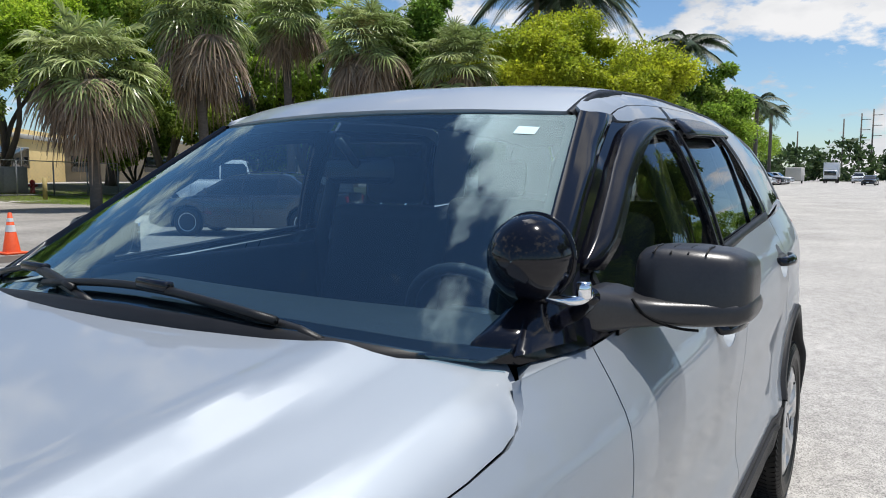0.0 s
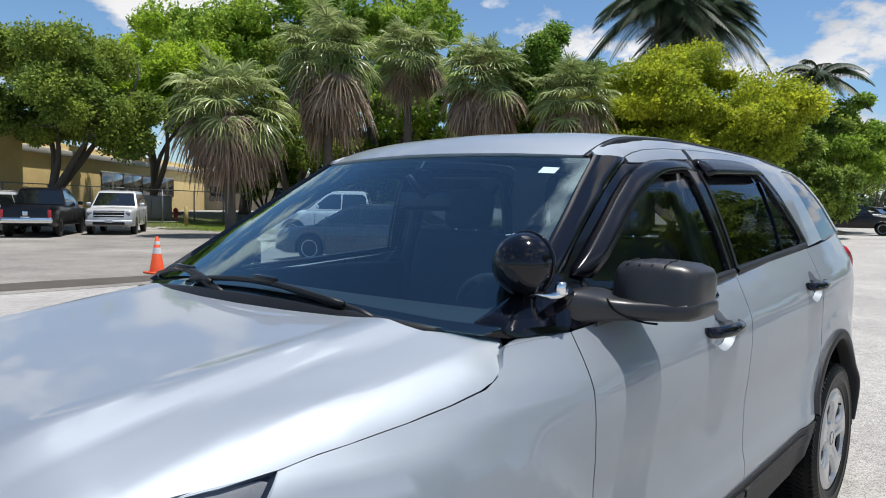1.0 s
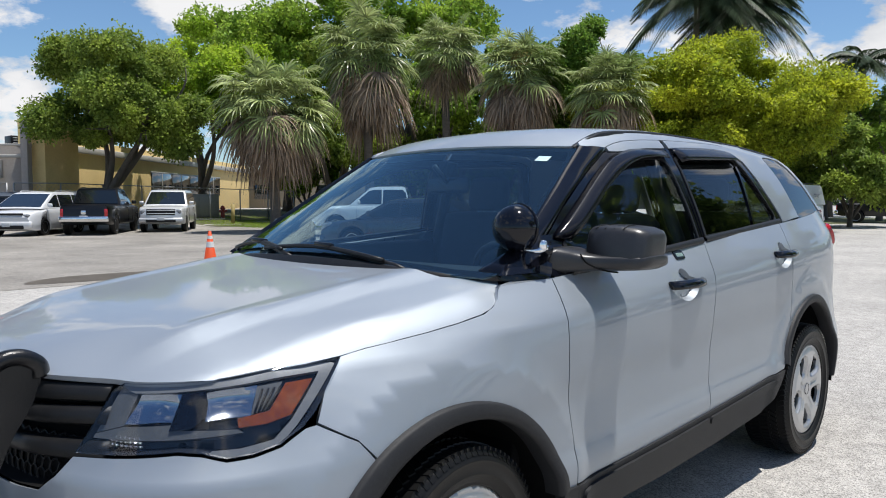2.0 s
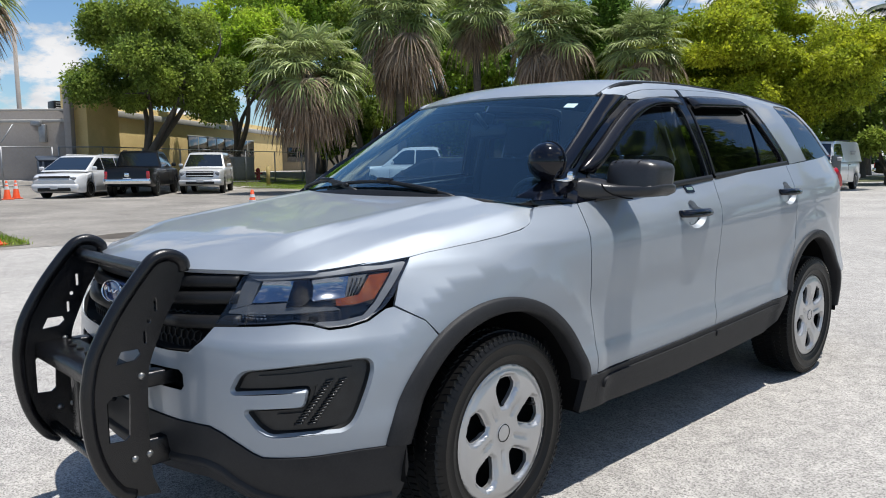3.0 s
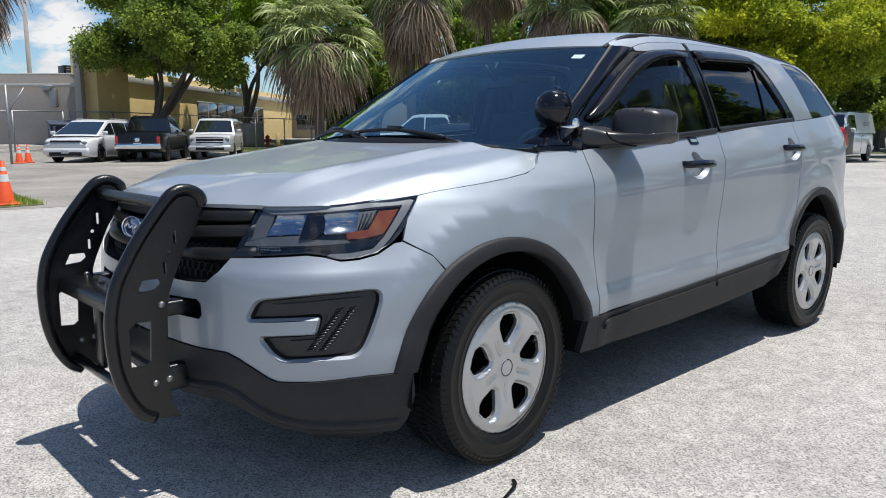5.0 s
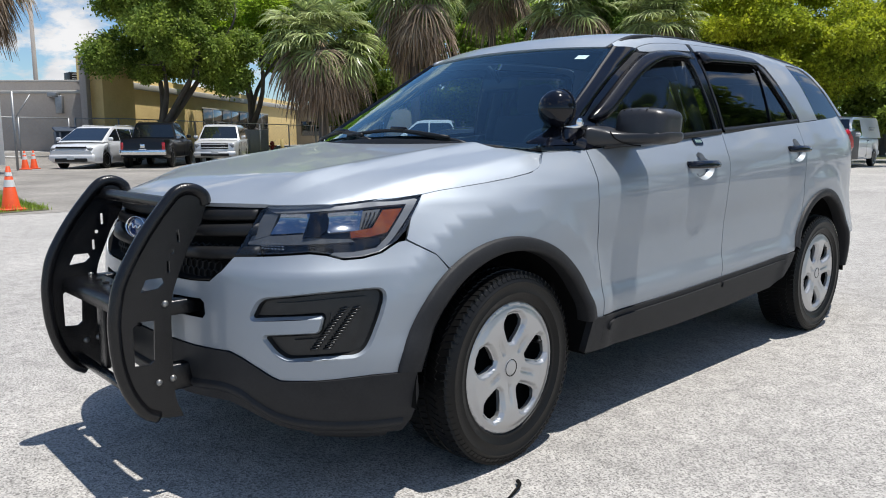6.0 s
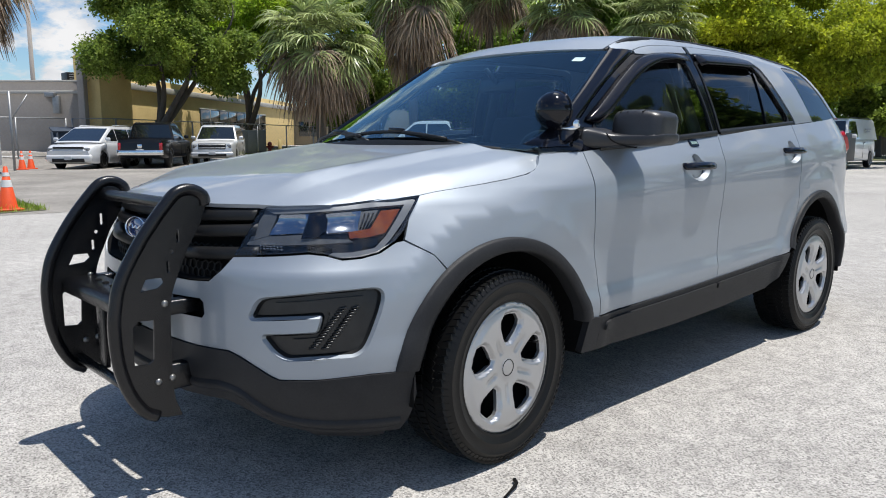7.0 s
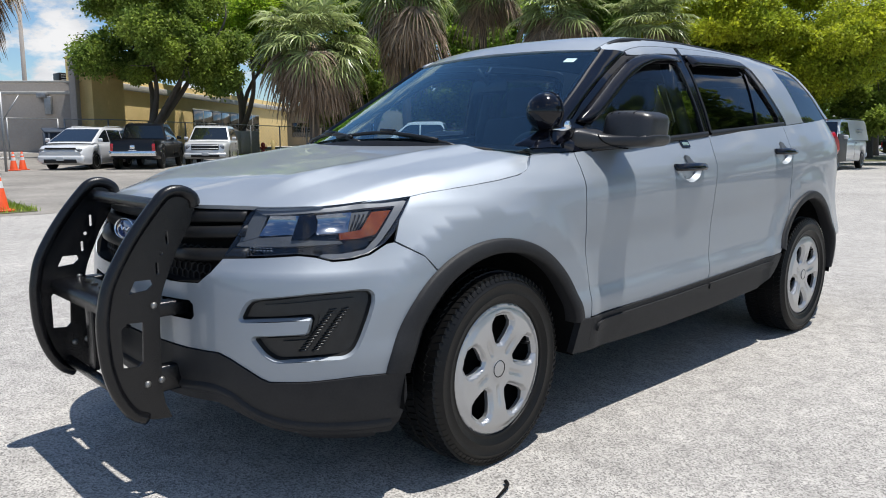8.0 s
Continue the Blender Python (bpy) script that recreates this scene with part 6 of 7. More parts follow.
broad_tree((-35.6, 13.7), 9.7, 8.0, 2.5, .28, LEAF_DARK, 11, "broad dark green shade tree over the parked cars", 2300, .16, 62, .8, 5, lean=(.8, 1.0))
broad_tree((-40.5, 21.5), 12.0, 9.5, 2.5, .30, LEAF_LIME, 12, "bright lime green tree behind the palms", 1500, .19, 48)
broad_tree((-45, 31), 19.0, 15, 6, .5, LEAF_MID, 13, "tall light green tree behind the palms", 620, .27, 105, .42, 6)
broad_tree((-38, 37), 19.5, 14, 7, .5, LEAF_MID, 14, "tall light green tree behind the palms", 620, .27, 105, .42, 6)
broad_tree((-19.3, 31.4), 11.3, 6.0, 3.0, .22, LEAF_GREEN, 15, "fresh green tree with a full crown between the palms", 1900, .16, 44, .9)
broad_tree((-13.3, 33.7), 9.0, 12.4, 1.5, .26, LEAF_YELLOW, 16, "wide yellow-green tree with layered crown", 2300, .15, 120, .5, 5)
broad_tree((-10.8, 53.5), 9.6, 8.0, 2.6, .22, LEAF_MID, 17, "yellow-green tree at the lot's edge", 900, .22, 34, .6)
for k, (x, y, h, w) in enumerate(((-35, 27.5, 11.5, 8.5), (-30, 34, 12.0, 9), (-23, 36.5, 11.5, 8.5))):
    broad_tree((x, y), h, w, 2.4, .25, LEAF_MID if k == 1 else LEAF_DARK, 70 + k, "green tree filling the gaps behind the palms", 900, .24, 50, .7, 5, group="trees behind the palms")
for k, (x, y, h, w) in enumerate(((-13.5, 37.5, 5.5, 6.5), (-9.0, 40.5, 5.0, 5.5), (-41, 30, 6.2, 6), (-35, 34, 6.5, 6.5), (-31, 38, 6.0, 6.5), (-26, 41, 6.5, 7), (-20.5, 42, 6.0, 6.5), (-15.5, 41, 5.5, 6))):
    broad_tree((x, y), h, w, .8, .15, LEAF_DARK if k % 2 else LEAF_MID, 80 + k, "dense green hedge shrub behind the palms", 1100, .2, 36, .8, 5, name="shrub", group="hedge behind the palms")
sabal((-25.5, 16.9), 8.3, 2.7, 6.0, 21)
sabal((-25.6, 22.4), 11.2, 3.9, 6.0, 22, dead=64)
sabal((-26.0, 28.4), 11.8, 7.0, 5.2, 23, dead=26)
sabal((-20.2, 27.6), 10.0, 4.2, 5.4, 24, flower=True)
sabal((-15.8, 28.3), 8.6, 4.2, 5.0, 25, dead=20)
sabal((-26.8, 3.4), 10.2, 5.4, 5.8, 27, dead=150)
feather_palm((-23.6, 53.5), 20.0, 5.8, 31, 64)
feather_palm((-21.4, 57.0), 19.0, 5.4, 32, 60)
feather_palm((-12.3, 54.5), 12.4, 3.8, 33, 16)
feather_palm((-14.0, 96.0), 12.0, 4.0, 34, 16)
feather_palm((-15.5, 118.0), 12.5, 4.0, 35, 16)
for k, (x, y, h, w) in enumerate(((-14.2, 54, 10.0, 10.5), (-16.5, 63, 10, 11), (-18, 74, 10.5, 12), (-19, 90, 10, 12), (-21, 108, 10, 13), (-22, 130, 11, 14))):
    broad_tree((x, y), h, w, 3.0, .25, LEAF_DARK if k % 2 == 0 else LEAF_MID, 40 + k, "green roadside tree in the row along the lot", 1100, .26, 24, .7, name="tree", group="trees along the lot")
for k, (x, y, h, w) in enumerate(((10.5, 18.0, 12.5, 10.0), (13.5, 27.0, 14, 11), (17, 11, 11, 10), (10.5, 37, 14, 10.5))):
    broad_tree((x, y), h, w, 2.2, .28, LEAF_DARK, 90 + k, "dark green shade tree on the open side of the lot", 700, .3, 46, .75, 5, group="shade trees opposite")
for k, (x, y, h, w) in enumerate(((20, 130, 11, 13), (24, 95, 12, 13))):
    broad_tree((x, y), h, w, 2.5, .3, LEAF_MID, 60 + k, "green tree on the far side of the lot", 1000, .3, 22, .75, group="trees along the lot")


def far_woods():
    rng = np.random.default_rng(9)
    rr = random.Random(9)
    clumps = []
    for k in range(190):
        a = radians(-180 + 360 * k / 190 + rr.uniform(-1, 1))
        d = rr.uniform(190, 240)
        h = rr.uniform(4.5, 8.5)
        clumps.append(((d * math.sin(a), d * math.cos(a), h * .5), (rr.uniform(6, 11), rr.uniform(6, 11), h * .62)))
    v, f = leaf_cloud(rng, clumps, 1000, 1.3)
    ob = raw_mesh("far_trees", v, f, LEAF_FAR, None, "distant dark green line of woods")
    tagged(ob, category="woods", kind="stuff")


far_woods()
GRASS_SOIL = mat("grass_soil", (.07, .085, .03), .95, color2=(.13, .125, .055), scale=2.5, bump=.8, bump_scale=40)
patch("verge", [(-33.0, 18.5), (-30, 24), (-27, 33), (-17, 40), (-11, 45), (-9, 51.5), (-12, 60), (-50, 60), (-52, 30), (-42, 18.5)], .02, GRASS_SOIL, "thin grass verge under the palms", "verge", 2.0)
patch("grass_island", spline([(-11.0, 1.35), (-11.4, 1.75), (-13.5, 1.9), (-17.5, 2.3), (-19, .5), (-18, -6), (-14, -8), (-11.2, -5), (-10.9, -1)], 4, True), .012, GRASS_SOIL, "small grass island beside the lane", "verge", .5)
def grass(name, spots, seed, label):
    rng = np.random.default_rng(seed)
    vs = []
    for (x0, x1, y0, y1, n, h) in spots:
        p = np.stack([rng.uniform(x0, x1, n), rng.uniform(y0, y1, n)], 1)
        z = np.array([rise(a, b) for a, b in p])
        a = rng.uniform(0, 2 * math.pi, n)
        hh = h * rng.uniform(.5, 1.4, n)
        d = np.stack([np.cos(a), np.sin(a), np.zeros(n)], 1)
        b = np.stack([p[:, 0], p[:, 1], z], 1)
        tip = b + np.stack([rng.normal(0, .4, n) * hh, rng.normal(0, .4, n) * hh, hh], 1)
        vs.append(np.stack([b - d * .008, b + d * .008, tip], 1).reshape(-1, 3))
    v = np.concatenate(vs)
    f = np.arange(len(v)).reshape(-1, 3)
    tagged(raw_mesh(name, v, f, LEAF_MID, None, label), category="grass", kind="stuff")


grass("grass", [(-18.5, -11.1, -5, 1.75, 30000, .10), (-40, -28, 19, 26, 16000, .12), (-30, -14, 26, 42, 12000, .12)], 3, "short green grass on the verge and island")

# ---- buildings ----
YELLOW = mat("yellow_stucco", (.78, .59, .27), .9, color2=(.70, .52, .23), scale=1.4, bump=.5, bump_scale=40)
GREY = mat("grey_stucco", (.37, .335, .305), .9, color2=(.32, .29, .265), scale=1.2, bump=.5, bump_scale=40)
STEEL = mat("galvanised_steel", (.36, .37, .38), .5, .7, color2=(.28, .29, .3), scale=8)
PALE = mat("pale_paint", (.52, .50, .46), .7, color2=(.44, .42, .39), scale=3, bump=.2)
WINDOW = mat("dark_window", (.012, .016, .018), .08, coat=1.0)
TAN = mat("tan_stucco", (.33, .285, .215), .9, color2=(.28, .24, .185), scale=1.2, bump=.5, bump_scale=40)


def wall_box(name, a, b, h, thick, material, parent, z0=0.0):
    """A wall from a to b on the ground, h high."""
    a, b = Vector((*a, 0)), Vector((*b, 0))
    d = b - a
    m = Euler((0, 0, math.atan2(d.y, d.x))).to_matrix().to_4x4()
    c = (a + b) / 2
    return part(name, box((d.length, thick, h), (c.x, c.y, z0 + h / 2), .02, m=m), material, parent)


def on_wall(a, b, t, z, out):
    a, b = Vector((*a, 0)), Vector((*b, 0))
    d = (b - a).normalized()
    n = Vector((d.y, -d.x, 0))
    if n.dot(Vector((2, -2, 0)) - a) < 0:
        n = -n
    p = a.lerp(b, t) + n * out
    return Vector((p.x, p.y, z)), Euler((0, 0, math.atan2(d.y, d.x))).to_matrix().to_4x4()


school = empty("commercial_building", "yellow stucco low building with a grey wing and flat roof", "building")
A, B, C = (-38.3, 11.05), (-55.45, -7.15), (-62, 38)
wall_box("grey_wall", A, B, 4.12, .3, GREY, school, 0)
wall_box("yellow_wall", (-38.6, 12.0), C, 4.7, .3, YELLOW, school, 0)
wall_box("corner_wall", (-38.1, 11.2), (-39.2, 13.2), 5.45, 1.6, YELLOW, school, 0)
wall_box("grey_return", (-37.75, 10.75), (-37.90, 11.0), 5.45, .4, GREY, school, 0)
part("roof", flat_plate([(-38.5, 11.6), (-55.6, -6.8), (-75, -8), (-80, 35), (-62.2, 37.6), (-39, 12.2)], lambda a, b, c: (a, b, 3.72 + c), .25, step=3), PALE, school, smooth=False)
p, m = on_wall(A, B, .5, 3.58, .22)
part("wall_band", box((25.5, .12, .16), p, .02, m=m), PALE, school, "pale horizontal conduit band")
p, m = on_wall(A, B, .5, 4.14, .0)
part("parapet_cap", box((25.6, .42, .10), p, .02, m=m), PALE, school)
p, m = on_wall((-38.6, 12.0), C, .5, 4.15, .25)
part("wall_band", box((35, .2, .35), p, .03, m=m), PALE, school)
for t, w in ((.40, 3.4), (.50, 3.4), (.60, 3.4), (.70, 3.4)):
    p, m = on_wall((-38.6, 12.0), C, t, 2.5, .16)
    w_ = part("window", box((w, .12, 1.5), p, .02, m=m), WINDOW, school)
    part("window_frame", box((w + .2, .10, .10), p + Vector((0, 0, .8)), .01, m=m), PALE, w_)
    part("mullion", box((.07, .16, 1.5), p, .01, m=m), PALE, w_)
p, m = on_wall((-38.6, 12.0), C, .05, 1.5, .18)
part("door", box((1.0, .12, 2.1), p, .02, m=m), WINDOW, school)
p, m = on_wall(A, B, .05, 2.95, .3)
part("meter_box", box((.35, .22, .9), p, .03, m=m), STEEL, school)
p, m = on_wall(A, B, .06, 3.45, .35)
part("flood_lamp", box((.5, .35, .25), p, .04, m=m), STEEL, school)
p, m = on_wall(A, B, .19, 2.75, .25)
part("camera_dome", lathe([(.12, 0), (.13, .06), (.08, .12), (.001, .14)], 14, "z", p), PALE, school)
p, m = on_wall((-38.6, 12.0), C, .012, 3.0, .3)
part("drain_pipe", tube([p + Vector((0, 0, 1.2)), p + Vector((.1, .2, .8)), p + Vector((.1, .2, -2.8))], .08, 8), YELLOW, school)
acu = empty("roof_unit", "dark rooftop air conditioner on the grey wing", "air conditioner", m=Matrix.Translation((-40.0, 11.3, 3.95)))
part("casing", box((1.0, 1.2, .72), (0, 0, .36), .03), TRIM, acu)
for k in range(5):
    part("louvre", box((.03, 1.0, .04), (.51, 0, .12 + .12 * k), .005), STEEL, acu)
low = empty("house", "tan low building half hidden behind palms and hedge", "building")
wall_box("wall", (-64, 36), (-48, 62), 4.2, .4, TAN, low)
part("roof", box((16, 34, .35), (-62, 54, 4.3), .05, m=Euler((0, 0, radians(-30))).to_matrix().to_4x4()), PALE, low)
for t in (.15, .35, .55, .75):
    p, m = on_wall((-64, 36), (-48, 62), t, 2.2, .22)
    part("window", box((2.4, .12, 1.4), p, .02, m=m), WINDOW, low)

# fences, poles, posts
def fence(a, b, h, n, label):
    f = empty("chain_link_fence", label, "fence")
    a, b = Vector((*a, 0)), Vector((*b, 0))
    for i in range(n + 1):
        q = a.lerp(b, i / n)
        z = rise(q.x, q.y)
        part("post", tube([(q.x, q.y, z - .1), (q.x, q.y, z + h)], .04, 8), STEEL, f)
    for zz in (h, .1):
        part("rail", tube([(a.lerp(b, i / n).x, a.lerp(b, i / n).y, rise(a.lerp(b, i / n).x, a.lerp(b, i / n).y) + zz) for i in range(n + 1)], .028, 6), STEEL, f)
    bm = bmesh.new()
    d = (b - a).length
    u = (b - a).normalized()
    k = int(d / .22)
    for i in range(-int(h / .22), k):
        for s in (1, -1):
            x0, z0, x1, z1 = i * .22, (0 if s > 0 else h), i * .22 + h, (h if s > 0 else 0)
            if x0 < 0:
                z0 += s * (-x0)
                x0 = 0
            if x1 > d:
                z1 -= s * (x1 - d)
                x1 = d
            p, q = a + u * x0, a + u * x1
            p.z, q.z = rise(p.x, p.y) + z0, rise(q.x, q.y) + z1
            n1 = Vector((0, 0, .005))
            bm.faces.new([bm.verts.new(w) for w in (p - n1, p + n1, q + n1, q - n1)])
    w = part("wire_mesh", bm, STEEL, f)
    tagged(w, kind="stuff")


fence((-35.6, -8), (-36.2, 9.5), 1.9, 8, "grey chain link fence along the grey wing")
fence((-36.2, 9.8), (-38.5, 27), 1.9, 8, "grey chain link fence in front of the yellow wall")
pole = empty("utility_pole", "tall grey wooden utility pole behind the building", "pole", m=Matrix.Translation((-50.3, 11.9, 0)))
part("shaft", tube([(0, 0, 0), (0, 0, 9.8)], .16, 10, taper=.12), GREY, pole)
wp = empty("lamp_post", "white painted square post beside the fence", "post", m=Matrix.Translation((-33.95, 5.7, 0)))
part("shaft", box((.75, .75, 5.7), (0, 0, 2.85), .03), mat("white_paint", (.72, .73, .72), .6, color2=(.62, .63, .62), scale=2, bump=.1), wp)
yp = empty("bollard", "yellow painted steel bollard by the fence", "bollard", m=Matrix.Translation((-35.9, 21.0, rise(-35.9, 21))))
part("post", tube([(0, 0, 0), (0, 0, 1.15)], .11, 12), mat("yellow_post", (.42, .33, .13), .7, color2=(.34, .26, .1), scale=6), yp)
bl = empty("bollard", "short pale concrete bollard on the verge", "bollard", m=Matrix.Translation((-34.5, 22.8, rise(-34.5, 22.8))))
part("post", tube([(0, 0, 0), (0, 0, .85)], .13, 12), PALE, bl)
tank = empty("utility_box", "grey utility cabinet behind the fence", "cabinet", m=Matrix.Translation((-39.5, 20.5, rise(-39.5, 20.5))))
part("casing", box((1.4, 2.6, 1.4), (0, 0, .7), .05), STEEL, tank)
part("door", box((.04, 1.1, 1.2), (.72, .55, .7), .02), STEEL, tank)
hyd = empty("fire_hydrant", "red fire hydrant assembly beside the cabinet", "hydrant", m=Matrix.Translation((-39.3, 22.3, rise(-39.3, 22.3))))
REDP = mat("red_paint", (.42, .02, .015), .5, color2=(.32, .015, .012), scale=10)
part("barrel", lathe([(.001, 0), (.16, 0), (.16, .06), (.12, .08), (.12, .55), (.15, .58), (.13, .68), (.06, .76), (.001, .78)], 14, "z"), REDP, hyd)
part("outlet", tube([(0, -.28, .45), (0, .28, .45)], .07, 10), REDP, hyd)
skip = empty("dumpster", "dark blue steel dumpster behind the white minivan", "dumpster", m=Matrix.Translation((-35.2, 9.6, .1)) @ Euler((0, 0, radians(-10))).to_matrix().to_4x4())
BLUEP = mat("blue_steel", (.035, .05, .075), .6, color2=(.05, .065, .09), scale=4, bump=.2)
part("bin", loft([[(x, y, z) for x, y in ((-.6, -1.0), (.6, -1.0), (.6, 1.0), (-.6, 1.0))] for z in (.1, 1.45)], closed=True, ends=True), BLUEP, skip)
part("lid", box((1.3, 2.1, .1), (0, 0, 1.55), .03, m=Euler((0, radians(8), 0)).to_matrix().to_4x4()), BLUEP, skip)
for s in (-1, 0, 1):
    part("rib", box((.06, .1, 1.2), (.63, .85 * s, .8), .01), BLUEP, skip)
sign = empty("sign_post", "thin steel post with braces by the fence", "post", m=Matrix.Translation((-29.6, 5.6, 0)))
part("post", tube([(0, 0, 0), (0, 0, 3.0)], .05, 8), STEEL, sign)
part("brace", tube([(0, 0, 1.9), (.1, .6, 2.9)], .03, 6), STEEL, sign)

# traffic cones
ORANGE = mat("cone_orange", (.80, .09, .012), .55, color2=(.66, .07, .012), scale=8, bump=.1)
BAND = mat("cone_band", (.78, .78, .76), .4, color2=(.68, .68, .66), scale=12)


def cone(pos, h=.74):
    c = empty("traffic_cone", "orange traffic cone with a white band on the paving", "traffic cone", "traffic cones", m=Matrix.Translation((pos[0], pos[1], .006)))
    part("base", box((.40, .40, .04), (0, 0, .02), .012), ORANGE, c)
    part("body", lathe([(.155, .03), (.145, .05), (.03, h), (.02, h + .005)], 24, "z"), ORANGE, c)

    def r(z):
        return .145 - .115 * (z - .05) / (h - .05)
    for a, b in ((.40, .52), (.58, .645)):
        part("band", lathe([(r(a) + .002, a), (r(b) + .002, b)], 24, "z"), BAND, c)
    return c


for q in ((-12.2, 6.5), (-11.45, 1.2), (-30.3, 6.03), (-30.9, 6.5)):
    cone(q)

# ---- parked vehicles ----
VGLASS = mat("vehicle_glass", (.010, .013, .015), .06, coat=1.0)
VTYRE = RUBBER
RIM = mat("alloy_rim", (.5, .51, .52), .3, .9, color2=(.42, .43, .44), scale=9)
PLATE_M = mat("number_plate", (.6, .62, .63), .5, color2=(.5, .52, .54), scale=9)
P_WHITE = mat("white_car_paint", (.70, .71, .72), .3, coat=1.0, color2=(.66, .67, .68), scale=3)
P_BLACK = mat("black_car_paint", (.004, .004, .005), .3, coat=.35, spec=.3, color2=(.007, .007, .008), scale=3)
P_SILVER = paint_mat("silver_car_paint", (.62, .63, .64), .3, .4)
P_DARK = mat("dark_car_paint", (.022, .025, .032), .25, coat=1.0, color2=(.03, .033, .04), scale=3)
P_RED = mat("red_car_paint", (.16, .012, .014), .25, coat=1.0, color2=(.12, .01, .012), scale=3)
HEADL = mat("headlamp_glass", (.09, .10, .11), .12, coat=1.0, color2=(.30, .31, .32), scale=20)


def vehicle(name, label, kind, paint, pos, heading, L, W, H, belt_z, top, cabin, wheels, wr=.36, lower=.30, front_style="grille", clad=None, bed=None, group="", panel=False):
    """A parked vehicle along its own +x (front). top: the body's upper line from the tail to the nose as (x, z);
    cabin: x of the back foot, back top, front top, front foot; wheels: x of the axles."""
    m = Matrix.Translation((pos[0], pos[1], 0)) @ Euler((0, 0, radians(heading))).to_matrix().to_4x4()
    v = empty(name, label, kind, group, m=m)
    hw = W / 2
    tx, tz = [p[0] for p in top], [p[1] for p in top]
    cut = wr + .06

    def under(x):
        z = lower + .10 * (max(0.0, abs(x) - (L / 2 - .35)) / .35) ** 2
        for cx in wheels:
            d = abs(x - cx)
            if d < cut:
                z = max(z, wr + math.sqrt(cut * cut - d * d))
        return z
    xs = set(float(x) for x in np.linspace(-L / 2, L / 2, 41)) | set(tx)
    for cx in wheels:
        xs |= {cx + cut * math.cos(radians(a)) for a in range(0, 181, 12)} | {cx - cut - .002, cx + cut + .002}
    rows = []
    for x in sorted(x for x in xs if -L / 2 <= x <= L / 2):
        e = max(0.0, abs(x) - (L / 2 - .75)) / .75
        w, h = hw * (1 - .15 * e ** 2.3), float(np.interp(x, tx, tz))
        z0 = min(under(x), h - .14)
        half = [(0, z0), (w * .78, z0), (w * .955, z0 + .008), (w * .985, z0 + .04), (w, z0 + (h - z0) * .45), (w * .998, h - .24 * (h - z0) - .01), (w * .975, h - .075), (w * .94, h - .022), (w * .86, h), (0, h + .018)]
        rows.append([(x, y, z) for y, z in half] + [(x, -y, z) for y, z in half[-2:0:-1]])
    bm = loft(rows, closed=True, ends=True)
    for e in bm.edges:
        if len(e.link_faces) == 2 and e.calc_face_angle(0) > .75:
            e.smooth = False
    part("body", bm, paint, v)
    b0, t0, t1, b1 = cabin
    ins, wb, low_z = .19, hw * .945, belt_z - .03
    px, pz = [b0, t0, t0 + .16, t1 - .30, t1, b1], [low_z, H - .045, H, H - .006, H - .055, low_z]

    def roof_at(x):
        return float(np.interp(x, px, pz))

    def side_y(z):
        return wb - ins * (z - belt_z) / (H - belt_z)
    rows = []
    for x in sorted(set(float(x) for x in np.linspace(b0, b1, 37)) | set(px)):
        z1 = roof_at(x)
        zc = max(low_z, z1 - .055)
        y = side_y(zc)
        half = [(side_y(low_z), low_z), (side_y(low_z + (zc - low_z) * .5), low_z + (zc - low_z) * .5), (y, zc), (y - .022, z1 - .018), (y - .075, z1 - .002), (y * .5, z1 + .008), (0, z1 + .012)]
        rows.append([(x, y, z) for y, z in half] + [(x, -y, z) for y, z in half[-2::-1]])
    bm = loft(rows)
    for e in bm.edges:
        if len(e.link_faces) == 2 and e.calc_face_angle(0) > .6:
            e.smooth = False
    cab = part("cabin", bm, paint, v)

    def slab(name, line, off):
        """A pane with its edge: the outline and the same outline pushed in by off."""
        bm = bmesh.new()
        a, b = [bm.verts.new(p) for p in line], [bm.verts.new(Vector(p) + off) for p in line]
        bm.faces.new(a)
        bm.faces.new(b[::-1])
        for i in range(len(a)):
            j = (i + 1) % len(a)
            bm.faces.new((a[i], b[i], b[j], a[j]))
        bmesh.ops.recalc_face_normals(bm, faces=bm.faces)
        part(name, bm, VGLASS, cab, smooth=False)
    span = b1 - b0
    n = 3 if span > 2.6 else 2
    cuts = [(b0 + .16 + (span - .52) * i / n, b0 + .16 + (span - .52) * (i + 1) / n) for i in range(n)]
    for s in (1, -1):
        for i, (a, c) in enumerate(cuts[-1:] if panel else cuts):
            line = [(x, z) for x, z in [(x, min(H - .13, roof_at(x) - .10)) for x in np.linspace(a + .03, c - .03, 8)] if z > belt_z + .06]
            if len(line) > 2:
                line = line + [(line[-1][0] + .02, belt_z + .025), (line[0][0], belt_z + .025)]
                slab("side_window", [(x, (side_y(z) + .005) * s, z) for x, z in line], Vector((0, -.03 * s, 0)))
    for name, foot, head, out in (("windscreen", b1, t1, 1), ("rear_window", b0, t0, -1)):
        line = []
        for f, k in ((.10, -1), (.90, -1), (.90, -.5), (.90, 0), (.90, .5), (.90, 1), (.10, 1), (.10, .5), (.10, 0), (.10, -.5)):
            z = low_z + (H - .05 - low_z) * f
            line.append((foot + (head - foot) * f + .012 * out, (side_y(z) - .075) * k, z + .010 + .008 * (1 - k * k)))
        slab(name, line, Vector((-.03 * out, 0, -.02)))
